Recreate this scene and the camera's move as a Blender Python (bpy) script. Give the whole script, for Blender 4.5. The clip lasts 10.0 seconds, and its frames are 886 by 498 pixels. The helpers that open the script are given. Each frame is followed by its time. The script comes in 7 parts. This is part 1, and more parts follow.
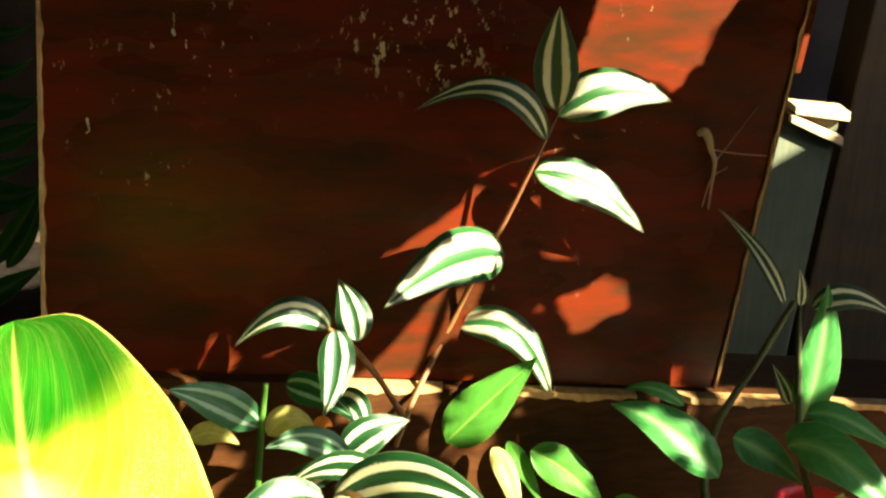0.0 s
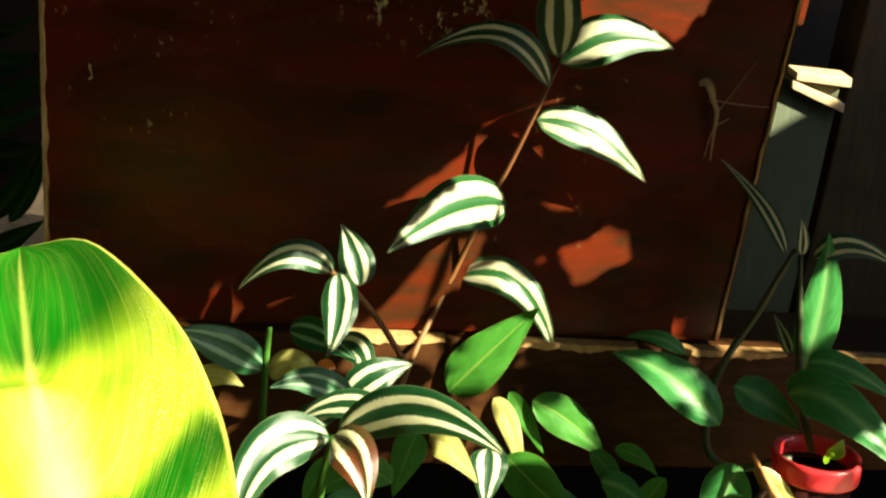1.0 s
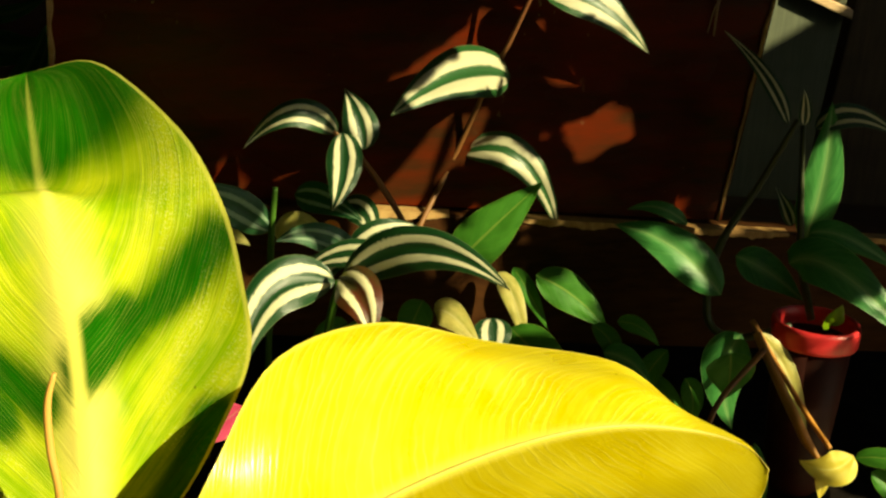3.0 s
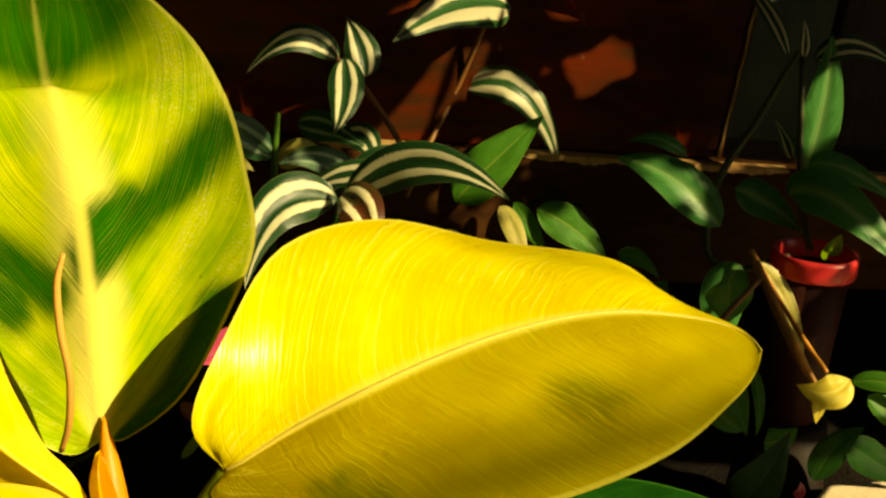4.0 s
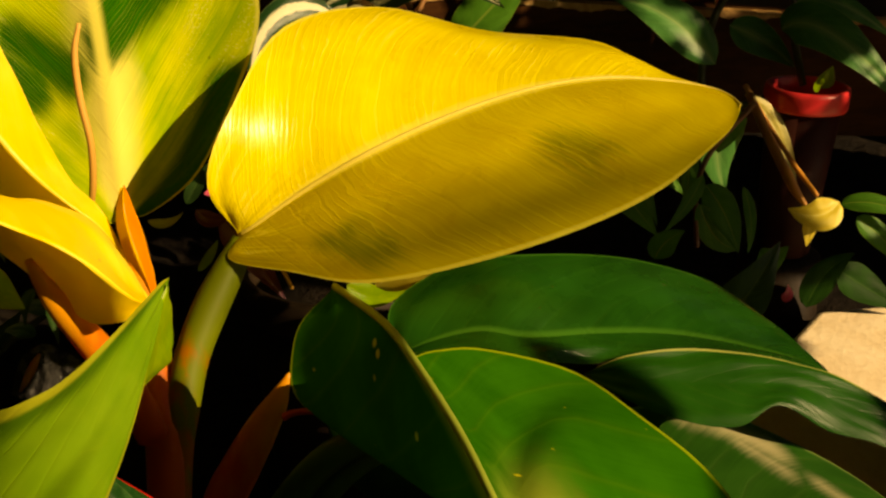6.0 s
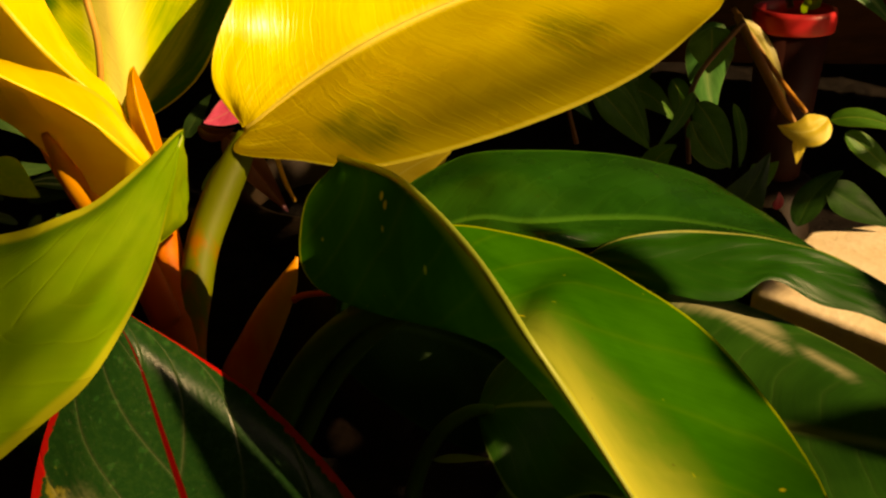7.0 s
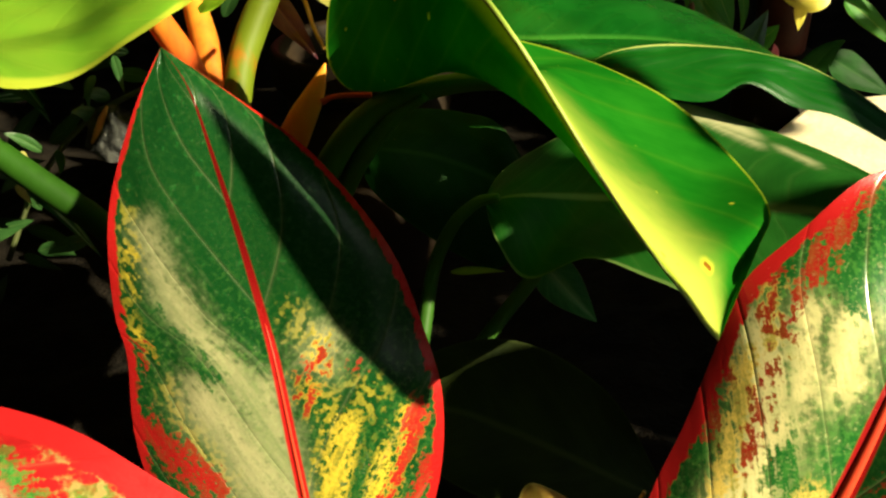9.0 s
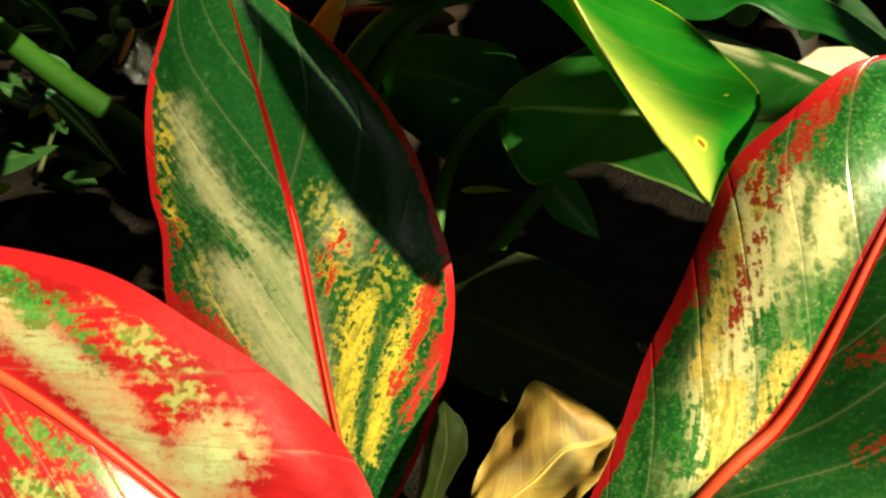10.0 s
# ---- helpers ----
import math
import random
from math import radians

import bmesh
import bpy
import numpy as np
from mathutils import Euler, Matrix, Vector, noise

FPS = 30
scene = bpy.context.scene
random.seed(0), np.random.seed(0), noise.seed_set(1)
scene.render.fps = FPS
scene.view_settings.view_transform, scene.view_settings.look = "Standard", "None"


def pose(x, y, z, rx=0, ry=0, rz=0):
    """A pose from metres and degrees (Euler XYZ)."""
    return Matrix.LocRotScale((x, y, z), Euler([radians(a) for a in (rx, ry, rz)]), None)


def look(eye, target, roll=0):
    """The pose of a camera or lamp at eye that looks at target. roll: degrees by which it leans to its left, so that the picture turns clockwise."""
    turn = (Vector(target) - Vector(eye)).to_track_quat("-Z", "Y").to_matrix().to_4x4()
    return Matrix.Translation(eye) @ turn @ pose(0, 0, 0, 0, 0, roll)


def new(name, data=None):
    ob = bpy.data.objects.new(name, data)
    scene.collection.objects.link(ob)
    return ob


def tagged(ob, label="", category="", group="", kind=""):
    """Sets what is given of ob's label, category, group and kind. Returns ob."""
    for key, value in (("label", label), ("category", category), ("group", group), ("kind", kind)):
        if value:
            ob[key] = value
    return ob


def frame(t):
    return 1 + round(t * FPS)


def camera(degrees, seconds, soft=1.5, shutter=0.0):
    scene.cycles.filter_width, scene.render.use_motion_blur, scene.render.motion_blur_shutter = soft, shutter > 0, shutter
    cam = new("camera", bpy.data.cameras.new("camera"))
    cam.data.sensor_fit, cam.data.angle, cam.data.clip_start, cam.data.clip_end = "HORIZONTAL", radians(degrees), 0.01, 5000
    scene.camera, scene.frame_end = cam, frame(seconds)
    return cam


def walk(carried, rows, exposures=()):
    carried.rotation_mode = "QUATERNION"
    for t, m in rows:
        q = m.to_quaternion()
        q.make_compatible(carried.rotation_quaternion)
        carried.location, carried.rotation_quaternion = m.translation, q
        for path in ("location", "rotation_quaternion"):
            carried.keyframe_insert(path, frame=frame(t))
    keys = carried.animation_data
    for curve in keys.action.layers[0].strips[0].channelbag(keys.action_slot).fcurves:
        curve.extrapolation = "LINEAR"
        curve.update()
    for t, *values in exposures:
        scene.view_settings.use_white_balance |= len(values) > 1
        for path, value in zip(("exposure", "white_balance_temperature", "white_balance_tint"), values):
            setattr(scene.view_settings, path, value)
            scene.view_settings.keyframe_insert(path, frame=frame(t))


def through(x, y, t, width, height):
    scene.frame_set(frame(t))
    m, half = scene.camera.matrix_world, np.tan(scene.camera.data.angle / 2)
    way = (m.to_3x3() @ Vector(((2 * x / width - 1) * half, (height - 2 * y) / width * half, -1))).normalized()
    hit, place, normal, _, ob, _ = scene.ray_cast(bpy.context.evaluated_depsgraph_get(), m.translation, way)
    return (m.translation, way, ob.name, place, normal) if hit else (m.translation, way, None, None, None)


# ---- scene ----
cam = camera(49.0, 10.0, soft=2.4)
PATH = [
    (0, (-0.001, 0.007, 0.566), (0.027, 1.945, 0.072), 2.8),
    (0.5, (-0.001, 0.004, 0.555), (0.028, 1.938, 0.047), 2.8),
    (1, (-0.002, 0.0, 0.545), (0.029, 1.929, 0.019), 2.8),
    (1.5, (-0.003, -0.004, 0.533), (0.032, 1.919, -0.014), 2.8),
    (2, (-0.003, -0.009, 0.523), (0.032, 1.908, -0.048), 2.6),
    (3.5, (0.005, -0.027, 0.486), (0.017, 1.865, -0.161), 2.2),
    (4, (0.005, -0.035, 0.474), (0.017, 1.849, -0.197), 2.1),
    (4.5, (0.007, -0.043, 0.465), (0.013, 1.824, -0.252), 1.8),
    (5, (0.009, -0.052, 0.456), (0.009, 1.801, -0.297), 1.5),
    (5.5, (0.01, -0.063, 0.444), (0.008, 1.775, -0.343), 1.0),
    (7, (0.007, -0.096, 0.408), (0.018, 1.708, -0.455), -0.8),
    (7.5, (0.006, -0.113, 0.395), (0.019, 1.685, -0.481), -1.7),
    (8, (0.009, -0.13, 0.389), (0.002, 1.655, -0.512), -1.9),
    (8.5, (0.012, -0.147, 0.385), (-0.023, 1.62, -0.552), -2.0),
    (9, (0.015, -0.164, 0.377), (-0.048, 1.595, -0.572), -2.4),
    (9.5, (0.015, -0.184, 0.367), (-0.061, 1.57, -0.591), -2.4),
    (10, (0.013, -0.197, 0.363), (-0.063, 1.537, -0.631), -1.8),
]
EXPOSURES = [(0, 3.4, 6100, 8), (0.5, 3.05, 6000, 7), (1, 2.5, 5900, 0), (2, 1.8, 5200, -10), (3.5, 0.95, 8600, -3), (4.5, 0.76, 9500, 2), (5.5, 0.52, 9800, 11), (7, 0.59, 11300, 26), (7.5, 1.10, 8600, 8), (8, 1.62, 7000, 2), (9, 1.74, 6400, -4), (10, 1.68, 6300, -4)]
walk(cam, [(t, look(eye, target, roll)) for t, eye, target, roll in PATH], EXPOSURES)
# ---- light ----
SUN_WAY = Vector((-1.45, 0.95, -0.95)).normalized()
sun = new("sun", bpy.data.lights.new("sun", "SUN"))
sun.data.energy, sun.data.angle, sun.data.color = 5.0, radians(0.53), (1.0, 0.84, 0.56)
sun.matrix_world = look(-SUN_WAY * 4, (0, 0, 0))
world = bpy.data.worlds.new("sky")
scene.world = world
world.use_nodes = True
sky = world.node_tree.nodes.new("ShaderNodeTexSky")
sky.sky_type, sky.sun_disc = "NISHITA", False
sky.sun_elevation = math.asin(-SUN_WAY.z)
sky.sun_rotation = math.atan2(-SUN_WAY.x, -SUN_WAY.y)
world.node_tree.links.new(sky.outputs[0], world.node_tree.nodes["Background"].inputs[0])
world.node_tree.nodes["Background"].inputs[1].default_value = 0.06


# ---- materials ----
class Nodes:
    """A short way to write node materials."""

    def __init__(self, name):
        self.mat = bpy.data.materials.new(name)
        self.mat.use_nodes = True
        self.tree = self.mat.node_tree
        self.bsdf = self.tree.nodes["Principled BSDF"]
        self.out = self.tree.nodes["Material Output"]

    def add(self, kind, **values):
        n = self.tree.nodes.new("ShaderNode" + kind)
        for key, value in values.items():
            setattr(n, key, value)
        return n

    def link(self, a, b):
        if isinstance(a, (int, float, tuple)):
            b.default_value = (*a, 1.0) if isinstance(a, tuple) and len(a) == 3 and b.type == "RGBA" else a
        else:
            self.tree.links.new(a, b)

    def math(self, op, a, b=0.0, clamp=False):
        n = self.add("Math", operation=op, use_clamp=clamp)
        self.link(a, n.inputs[0])
        self.link(b, n.inputs[1])
        return n.outputs[0]

    def ramp(self, fac, stops, mode="LINEAR"):
        n = self.add("ValToRGB")
        n.color_ramp.interpolation = mode
        while len(n.color_ramp.elements) < len(stops):
            n.color_ramp.elements.new(1.0)
        for e, (at, colour) in zip(n.color_ramp.elements, stops):
            e.position = at
            e.color = (*colour, 1.0) if isinstance(colour, tuple) else (colour, colour, colour, 1.0)
        self.link(fac, n.inputs[0])
        return n.outputs[0]

    def step(self, x, low, high):
        n = self.add("MapRange", interpolation_type="SMOOTHSTEP")
        self.link(x, n.inputs["Value"])
        n.inputs["From Min"].default_value, n.inputs["From Max"].default_value = low, high
        return n.outputs[0]

    def mix(self, fac, a, b, blend="MIX"):
        n = self.add("Mix", data_type="RGBA", blend_type=blend)
        self.link(fac, n.inputs[0])
        self.link(a, n.inputs[6])
        self.link(b, n.inputs[7])
        return n.outputs[2]

    def noise(self, vector, scale, detail=3.0, rough=0.55):
        n = self.add("TexNoise")
        n.inputs["Scale"].default_value, n.inputs["Detail"].default_value, n.inputs["Roughness"].default_value = scale, detail, rough
        if vector is not None:
            self.link(vector, n.inputs["Vector"])
        return n.outputs[0]

    def place(self):
        return self.add("TexCoord").outputs["Object"]

    def scaled(self, vector, scale):
        n = self.add("Mapping")
        self.link(vector, n.inputs["Vector"])
        n.inputs["Scale"].default_value = scale
        return n.outputs[0]

    def leaf_uv(self):
        """Distance from the midrib (0 to 1), way along the leaf (0 to 1), and both as a vector with a seed per leaf."""
        uv = self.add("UVMap", uv_map="leaf")
        sep = self.add("SeparateXYZ")
        self.link(uv.outputs[0], sep.inputs[0])
        across = self.math("SUBTRACT", self.math("MULTIPLY", sep.outputs[0], 2.0), 1.0)
        off = self.math("ABSOLUTE", across)
        seed = self.math("MULTIPLY", self.add("ObjectInfo").outputs["Random"], 37.0)
        return across, off, sep.outputs[1], seed

    def vec(self, x, y, z=0.0):
        n = self.add("CombineXYZ")
        for a, b in zip((x, y, z), n.inputs):
            self.link(a, b)
        return n.outputs[0]

    def strokes(self, across, along, size, rows):
        """How deep a place of the leaf lies inside the nearest of some brush-like marks, each from one place of the leaf to another."""
        at = self.vec(self.math("MULTIPLY", across, size[0]), self.math("MULTIPLY", along, size[1]))
        best = None
        for x0, y0, x1, y1, r in rows:
            a = Vector((x0 * size[0], y0 * size[1], 0))
            way = Vector((x1 * size[0], y1 * size[1], 0)) - a
            rel = self.add("VectorMath", operation="SUBTRACT")
            self.link(at, rel.inputs[0])
            rel.inputs[1].default_value = a
            dot = self.add("VectorMath", operation="DOT_PRODUCT")
            self.link(rel.outputs[0], dot.inputs[0])
            dot.inputs[1].default_value = way / max(way.length_squared, 1e-6)
            h = self.math("MULTIPLY", dot.outputs["Value"], 1.0, True)
            foot = self.add("VectorMath", operation="SCALE")
            foot.inputs[0].default_value = way
            self.link(h, foot.inputs["Scale"])
            gap = self.add("VectorMath", operation="DISTANCE")
            self.link(rel.outputs[0], gap.inputs[0])
            self.link(foot.outputs[0], gap.inputs[1])
            depth = self.math("SUBTRACT", r, gap.outputs["Value"])
            best = depth if best is None else self.math("MAXIMUM", best, depth)
        return best

    def bump(self, height, strength, distance=0.001):
        n = self.add("Bump")
        n.inputs["Strength"].default_value, n.inputs["Distance"].default_value = strength, distance
        self.link(height, n.inputs["Height"])
        self.link(n.outputs[0], self.bsdf.inputs["Normal"])
        return n.outputs[0]

    def finish(self, colour, rough=0.5, spec=0.5, through=0.0, normal=None):
        self.link(colour, self.bsdf.inputs["Base Color"])
        self.link(rough, self.bsdf.inputs["Roughness"])
        self.bsdf.inputs["Specular IOR Level"].default_value = spec
        if through:
            t = self.add("BsdfTranslucent")
            self.link(colour, t.inputs[0])
            if normal is not None:
                self.link(normal, t.inputs["Normal"])
            m = self.add("MixShader")
            self.link(through, m.inputs[0])
            self.link(self.bsdf.outputs[0], m.inputs[1])
            self.link(t.outputs[0], m.inputs[2])
            self.link(m.outputs[0], self.out.inputs[0])
        return self.mat


def broad_leaf(name, base, light, rib, through=0.35, rough=0.35, veins=24, contrast=0.5, core=None, core_width=0.3, bands=None, stain=None, spots=None, sweep=0.3, size=(3.0, 11.0), stain_marks=(), band_marks=(), spec=0.45, pleats=0.0, core_side=False, core_from=None, rib_show=0.7, margin=0.965, one_margin=False, fine=0.0, fine_show=0.5, bend=1.3, dull=None, glint=0.0, ring_marks=(), stain_fray=1.0):
    """A smooth leaf with side veins that sweep from the midrib to the margin.
    core: colour along the midrib, also used to paint sunlight or highlight there; bands: colour of the greener zones,
    one of them a painted shadow; stain: of paler or darker blotches; spots: of small ringed marks; fine: number of thin
    pale lines between the side veins; bend: how they curve;
    dull: tint of the half right of the midrib, also used to paint it less sunlit; glint: pale dots painted as sparkle
    near the margin."""
    n = Nodes(name)
    across, off, along, seed = n.leaf_uv()
    wobble = n.noise(n.vec(n.math("MULTIPLY", across, 1.5), n.math("MULTIPLY", along, 2.0), seed), 2.0, 2.0)
    w = n.math("SUBTRACT", along, n.math("MULTIPLY", n.math("POWER", off, bend), sweep))
    w = n.math("ADD", w, n.math("MULTIPLY", n.math("SUBTRACT", wobble, 0.5), 0.03))
    w = n.math("ADD", w, n.math("MULTIPLY", n.math("SIGN", across), 0.011))
    main = n.math("ABSOLUTE", n.math("SINE", n.math("MULTIPLY", w, math.pi * veins)))
    main = n.math("POWER", n.math("SUBTRACT", 1.0, main), 6.0)
    streak = n.noise(n.vec(n.math("MULTIPLY", w, 260.0), n.math("MULTIPLY", across, 2.0), seed), 1.0, 4.0, 0.7)
    broad = n.noise(n.vec(n.math("MULTIPLY", w, 14.0), n.math("MULTIPLY", across, 1.5), seed), 1.0, 2.0)
    mottle = n.noise(n.place(), 45.0, 3.0)
    tone = n.math("ADD", n.math("MULTIPLY", streak, 0.55), n.math("MULTIPLY", broad, 0.45))
    tone = n.math("ADD", n.math("MULTIPLY", n.math("SUBTRACT", tone, 0.5), 2.6 * contrast), n.math("MULTIPLY", mottle, 0.8))
    colour = n.mix(n.step(tone, 0.1, 0.75), base, light)
    fray = n.math("ADD", n.math("MULTIPLY", n.math("SUBTRACT", streak, 0.5), 1.1), n.math("MULTIPLY", n.math("SUBTRACT", mottle, 0.5), 0.5))
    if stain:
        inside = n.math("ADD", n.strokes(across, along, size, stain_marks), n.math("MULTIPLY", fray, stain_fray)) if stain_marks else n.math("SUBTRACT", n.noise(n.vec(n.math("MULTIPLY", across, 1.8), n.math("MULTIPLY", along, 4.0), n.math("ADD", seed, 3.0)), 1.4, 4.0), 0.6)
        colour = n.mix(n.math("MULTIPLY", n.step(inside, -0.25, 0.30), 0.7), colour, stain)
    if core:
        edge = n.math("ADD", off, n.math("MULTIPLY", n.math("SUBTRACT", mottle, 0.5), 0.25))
        # Pale midrib zone, widened near the base to paint the bright highlight.
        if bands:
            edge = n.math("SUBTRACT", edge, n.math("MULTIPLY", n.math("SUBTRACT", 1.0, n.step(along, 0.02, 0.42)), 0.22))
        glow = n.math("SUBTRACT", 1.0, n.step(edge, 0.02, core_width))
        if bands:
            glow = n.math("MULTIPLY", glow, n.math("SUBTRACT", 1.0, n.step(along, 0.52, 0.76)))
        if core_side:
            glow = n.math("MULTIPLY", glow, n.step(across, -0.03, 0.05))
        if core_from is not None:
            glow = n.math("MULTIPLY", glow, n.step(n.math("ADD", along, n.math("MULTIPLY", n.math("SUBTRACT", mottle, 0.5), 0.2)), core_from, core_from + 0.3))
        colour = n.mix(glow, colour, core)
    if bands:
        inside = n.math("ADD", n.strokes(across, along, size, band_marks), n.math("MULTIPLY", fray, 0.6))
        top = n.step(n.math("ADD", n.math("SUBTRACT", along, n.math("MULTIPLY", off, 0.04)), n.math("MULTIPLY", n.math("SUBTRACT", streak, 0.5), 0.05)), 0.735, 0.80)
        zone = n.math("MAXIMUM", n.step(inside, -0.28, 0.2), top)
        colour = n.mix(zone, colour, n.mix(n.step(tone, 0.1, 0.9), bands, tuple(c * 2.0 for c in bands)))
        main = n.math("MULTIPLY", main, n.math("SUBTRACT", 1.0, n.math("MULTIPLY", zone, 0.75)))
    colour = n.mix(n.math("MULTIPLY", main, 0.22 * contrast), colour, rib)
    thin = 0.0
    if fine:
        wave = n.math("ADD", n.math("MULTIPLY", w, math.pi * fine), n.math("MULTIPLY", n.noise(n.vec(n.math("MULTIPLY", across, 2.5), n.math("MULTIPLY", w, 30.0), seed), 1.0, 3.0), 9.0))
        thin = n.math("POWER", n.math("SUBTRACT", 1.0, n.math("ABSOLUTE", n.math("SINE", wave))), 3.0)
        patchy = n.step(n.noise(n.vec(n.math("MULTIPLY", across, 3.0), n.math("MULTIPLY", w, 9.0), n.math("ADD", seed, 5.0)), 1.0, 3.0), 0.3, 0.68)
        thin = n.math("MULTIPLY", thin, patchy)
        if bands:
            thin = n.math("MULTIPLY", thin, n.math("SUBTRACT", 1.0, n.math("MULTIPLY", zone, 0.7)))
        colour = n.mix(n.math("MULTIPLY", thin, fine_show), colour, rib)
    # Sparkle painted into the colour as pale dots.
    if glint:
        dots = n.step(n.noise(n.place(), 1500.0, 1.0), 0.56, 0.64)
        dots = n.math("MULTIPLY", n.math("MULTIPLY", dots, n.step(off, 0.35, 0.7)), n.step(broad, 0.42, 0.6))
        if bands:
            dots = n.math("MULTIPLY", dots, n.math("SUBTRACT", 1.0, n.math("MULTIPLY", zone, 0.85)))
        colour = n.mix(n.math("MULTIPLY", dots, glint), colour, tuple(0.5 * c + 0.4 for c in rib))
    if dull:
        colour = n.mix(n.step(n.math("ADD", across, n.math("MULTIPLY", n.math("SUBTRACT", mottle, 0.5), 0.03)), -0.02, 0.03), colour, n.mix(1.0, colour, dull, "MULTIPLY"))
    midrib = n.math("SUBTRACT", 1.0, n.step(n.math("ADD", off, n.math("MULTIPLY", along, 0.02)), 0.02, 0.08))
    if bands:
        midrib = n.math("MULTIPLY", midrib, n.math("SUBTRACT", 1.0, n.math("MULTIPLY", top, 0.75)))
    colour = n.mix(n.math("MULTIPLY", midrib, rib_show), colour, rib)
    rim = n.step(n.math("MULTIPLY", across, -1.0) if one_margin else off, margin, 0.5 + 0.5 * margin)
    colour = n.mix(n.math("MULTIPLY", rim, 0.6), colour, rib)
    if spots:
        cell = n.add("TexVoronoi")
        n.link(n.place(), cell.inputs["Vector"])
        cell.inputs["Scale"].default_value = 95.0
        near = n.math("ADD", cell.outputs["Distance"], n.math("MULTIPLY", mottle, 0.25))
        pick = n.step(n.noise(n.place(), 60.0, 1.0), 0.50, 0.54)
        colour = n.mix(n.math("MULTIPLY", n.math("SUBTRACT", 1.0, n.step(near, 0.17, 0.25)), pick), colour, spots)
        depth = n.math("ADD", n.strokes(across, along, size, ring_marks), n.math("MULTIPLY", n.math("SUBTRACT", mottle, 0.5), 0.06))
        colour = n.mix(n.math("MULTIPLY", n.step(depth, -0.08, 0.05), 0.55), colour, spots)
        colour = n.mix(n.step(depth, 0.065, 0.085), colour, (0.24, 0.09, 0.01))
    specks = n.step(n.noise(n.place(), 330.0, 1.0), 0.79, 0.82)
    colour = n.mix(n.math("MULTIPLY", specks, 0.5), colour, (0.08, 0.045, 0.01))
    relief = n.math("ADD", n.math("MULTIPLY", main, -0.7), n.math("MULTIPLY", streak, 0.5))
    if fine:
        relief = n.math("ADD", relief, n.math("MULTIPLY", thin, 0.8))
    if pleats:
        fold = n.noise(n.vec(n.math("MULTIPLY", across, 9.0), n.math("MULTIPLY", along, 4.0), seed), 1.0, 2.0)
        near = n.math("MULTIPLY", n.math("SUBTRACT", 1.0, n.step(along, 0.08, 0.30)), pleats)
        line = n.math("SUBTRACT", 1.0, n.step(n.math("ABSOLUTE", n.math("SUBTRACT", fold, 0.5)), 0.0, 0.035))
        colour = n.mix(n.math("MULTIPLY", n.math("MULTIPLY", line, near), 0.6), colour, rib)
        colour = n.mix(n.math("MULTIPLY", n.math("MULTIPLY", n.step(fold, 0.5, 0.62), near), 0.45), colour, tuple(c * 0.7 for c in base))
        relief = n.math("ADD", relief, n.math("MULTIPLY", n.math("MULTIPLY", fold, near), 3.0))
    normal = n.bump(relief, 0.22, 0.0005)
    roughness = n.math("ADD", rough, n.math("MULTIPLY", n.math("SUBTRACT", mottle, 0.5), 0.25))
    return n.finish(colour, roughness, spec=spec, through=through, normal=normal)


def zebra_leaf(name, green, silver, tint=None, share=1.0, inner=0.22):
    """A dark leaf with one silver stripe in each half, glittering with small raised cells."""
    n = Nodes(name)
    across, off, along, seed = n.leaf_uv()
    fray = n.noise(n.vec(n.math("MULTIPLY", across, 9.0), n.math("MULTIPLY", along, 5.0), seed), 1.5, 4.0, 0.7)
    edge_noise = n.noise(n.vec(n.math("MULTIPLY", across, 26.0), n.math("MULTIPLY", along, 70.0), seed), 1.0, 2.0)
    at = n.math("ADD", off, n.math("MULTIPLY", n.math("SUBTRACT", fray, 0.5), 0.26))
    at = n.math("ADD", at, n.math("MULTIPLY", n.math("SUBTRACT", edge_noise, 0.5), 0.16))
    stripe = n.math("MULTIPLY", n.step(at, inner, inner + 0.08), n.math("SUBTRACT", 1.0, n.step(at, 0.47 + 0.1 * share, 0.54 + 0.1 * share)))
    cells = n.noise(n.place(), 900.0, 2.0)
    stripe = n.math("MULTIPLY", stripe, n.step(n.math("ADD", cells, n.math("MULTIPLY", stripe, 0.3)), 0.4, 0.62))
    stripe = n.math("MULTIPLY", stripe, n.step(along, 0.0, 0.08))
    lines = n.noise(n.vec(n.math("MULTIPLY", across, 60.0), n.math("MULTIPLY", along, 2.0), seed), 1.0, 2.0)
    base = n.mix(n.step(lines, 0.3, 0.7), green, tuple(c * 2.0 for c in green))
    if tint:
        base = n.mix(n.step(n.noise(n.place(), 60.0, 3.0), 0.4, 0.62), base, tint)
    colour = n.mix(stripe, base, silver)
    edge = n.step(off, 0.95, 0.99)
    colour = n.mix(n.math("MULTIPLY", edge, 0.5), colour, tint or (0.16, 0.2, 0.09))
    normal = n.bump(n.math("ADD", cells, lines), 0.4, 0.0003)
    rough = n.math("ADD", 0.35, n.math("MULTIPLY", stripe, 0.12))
    return n.finish(colour, rough, spec=0.5, through=0.22, normal=normal)


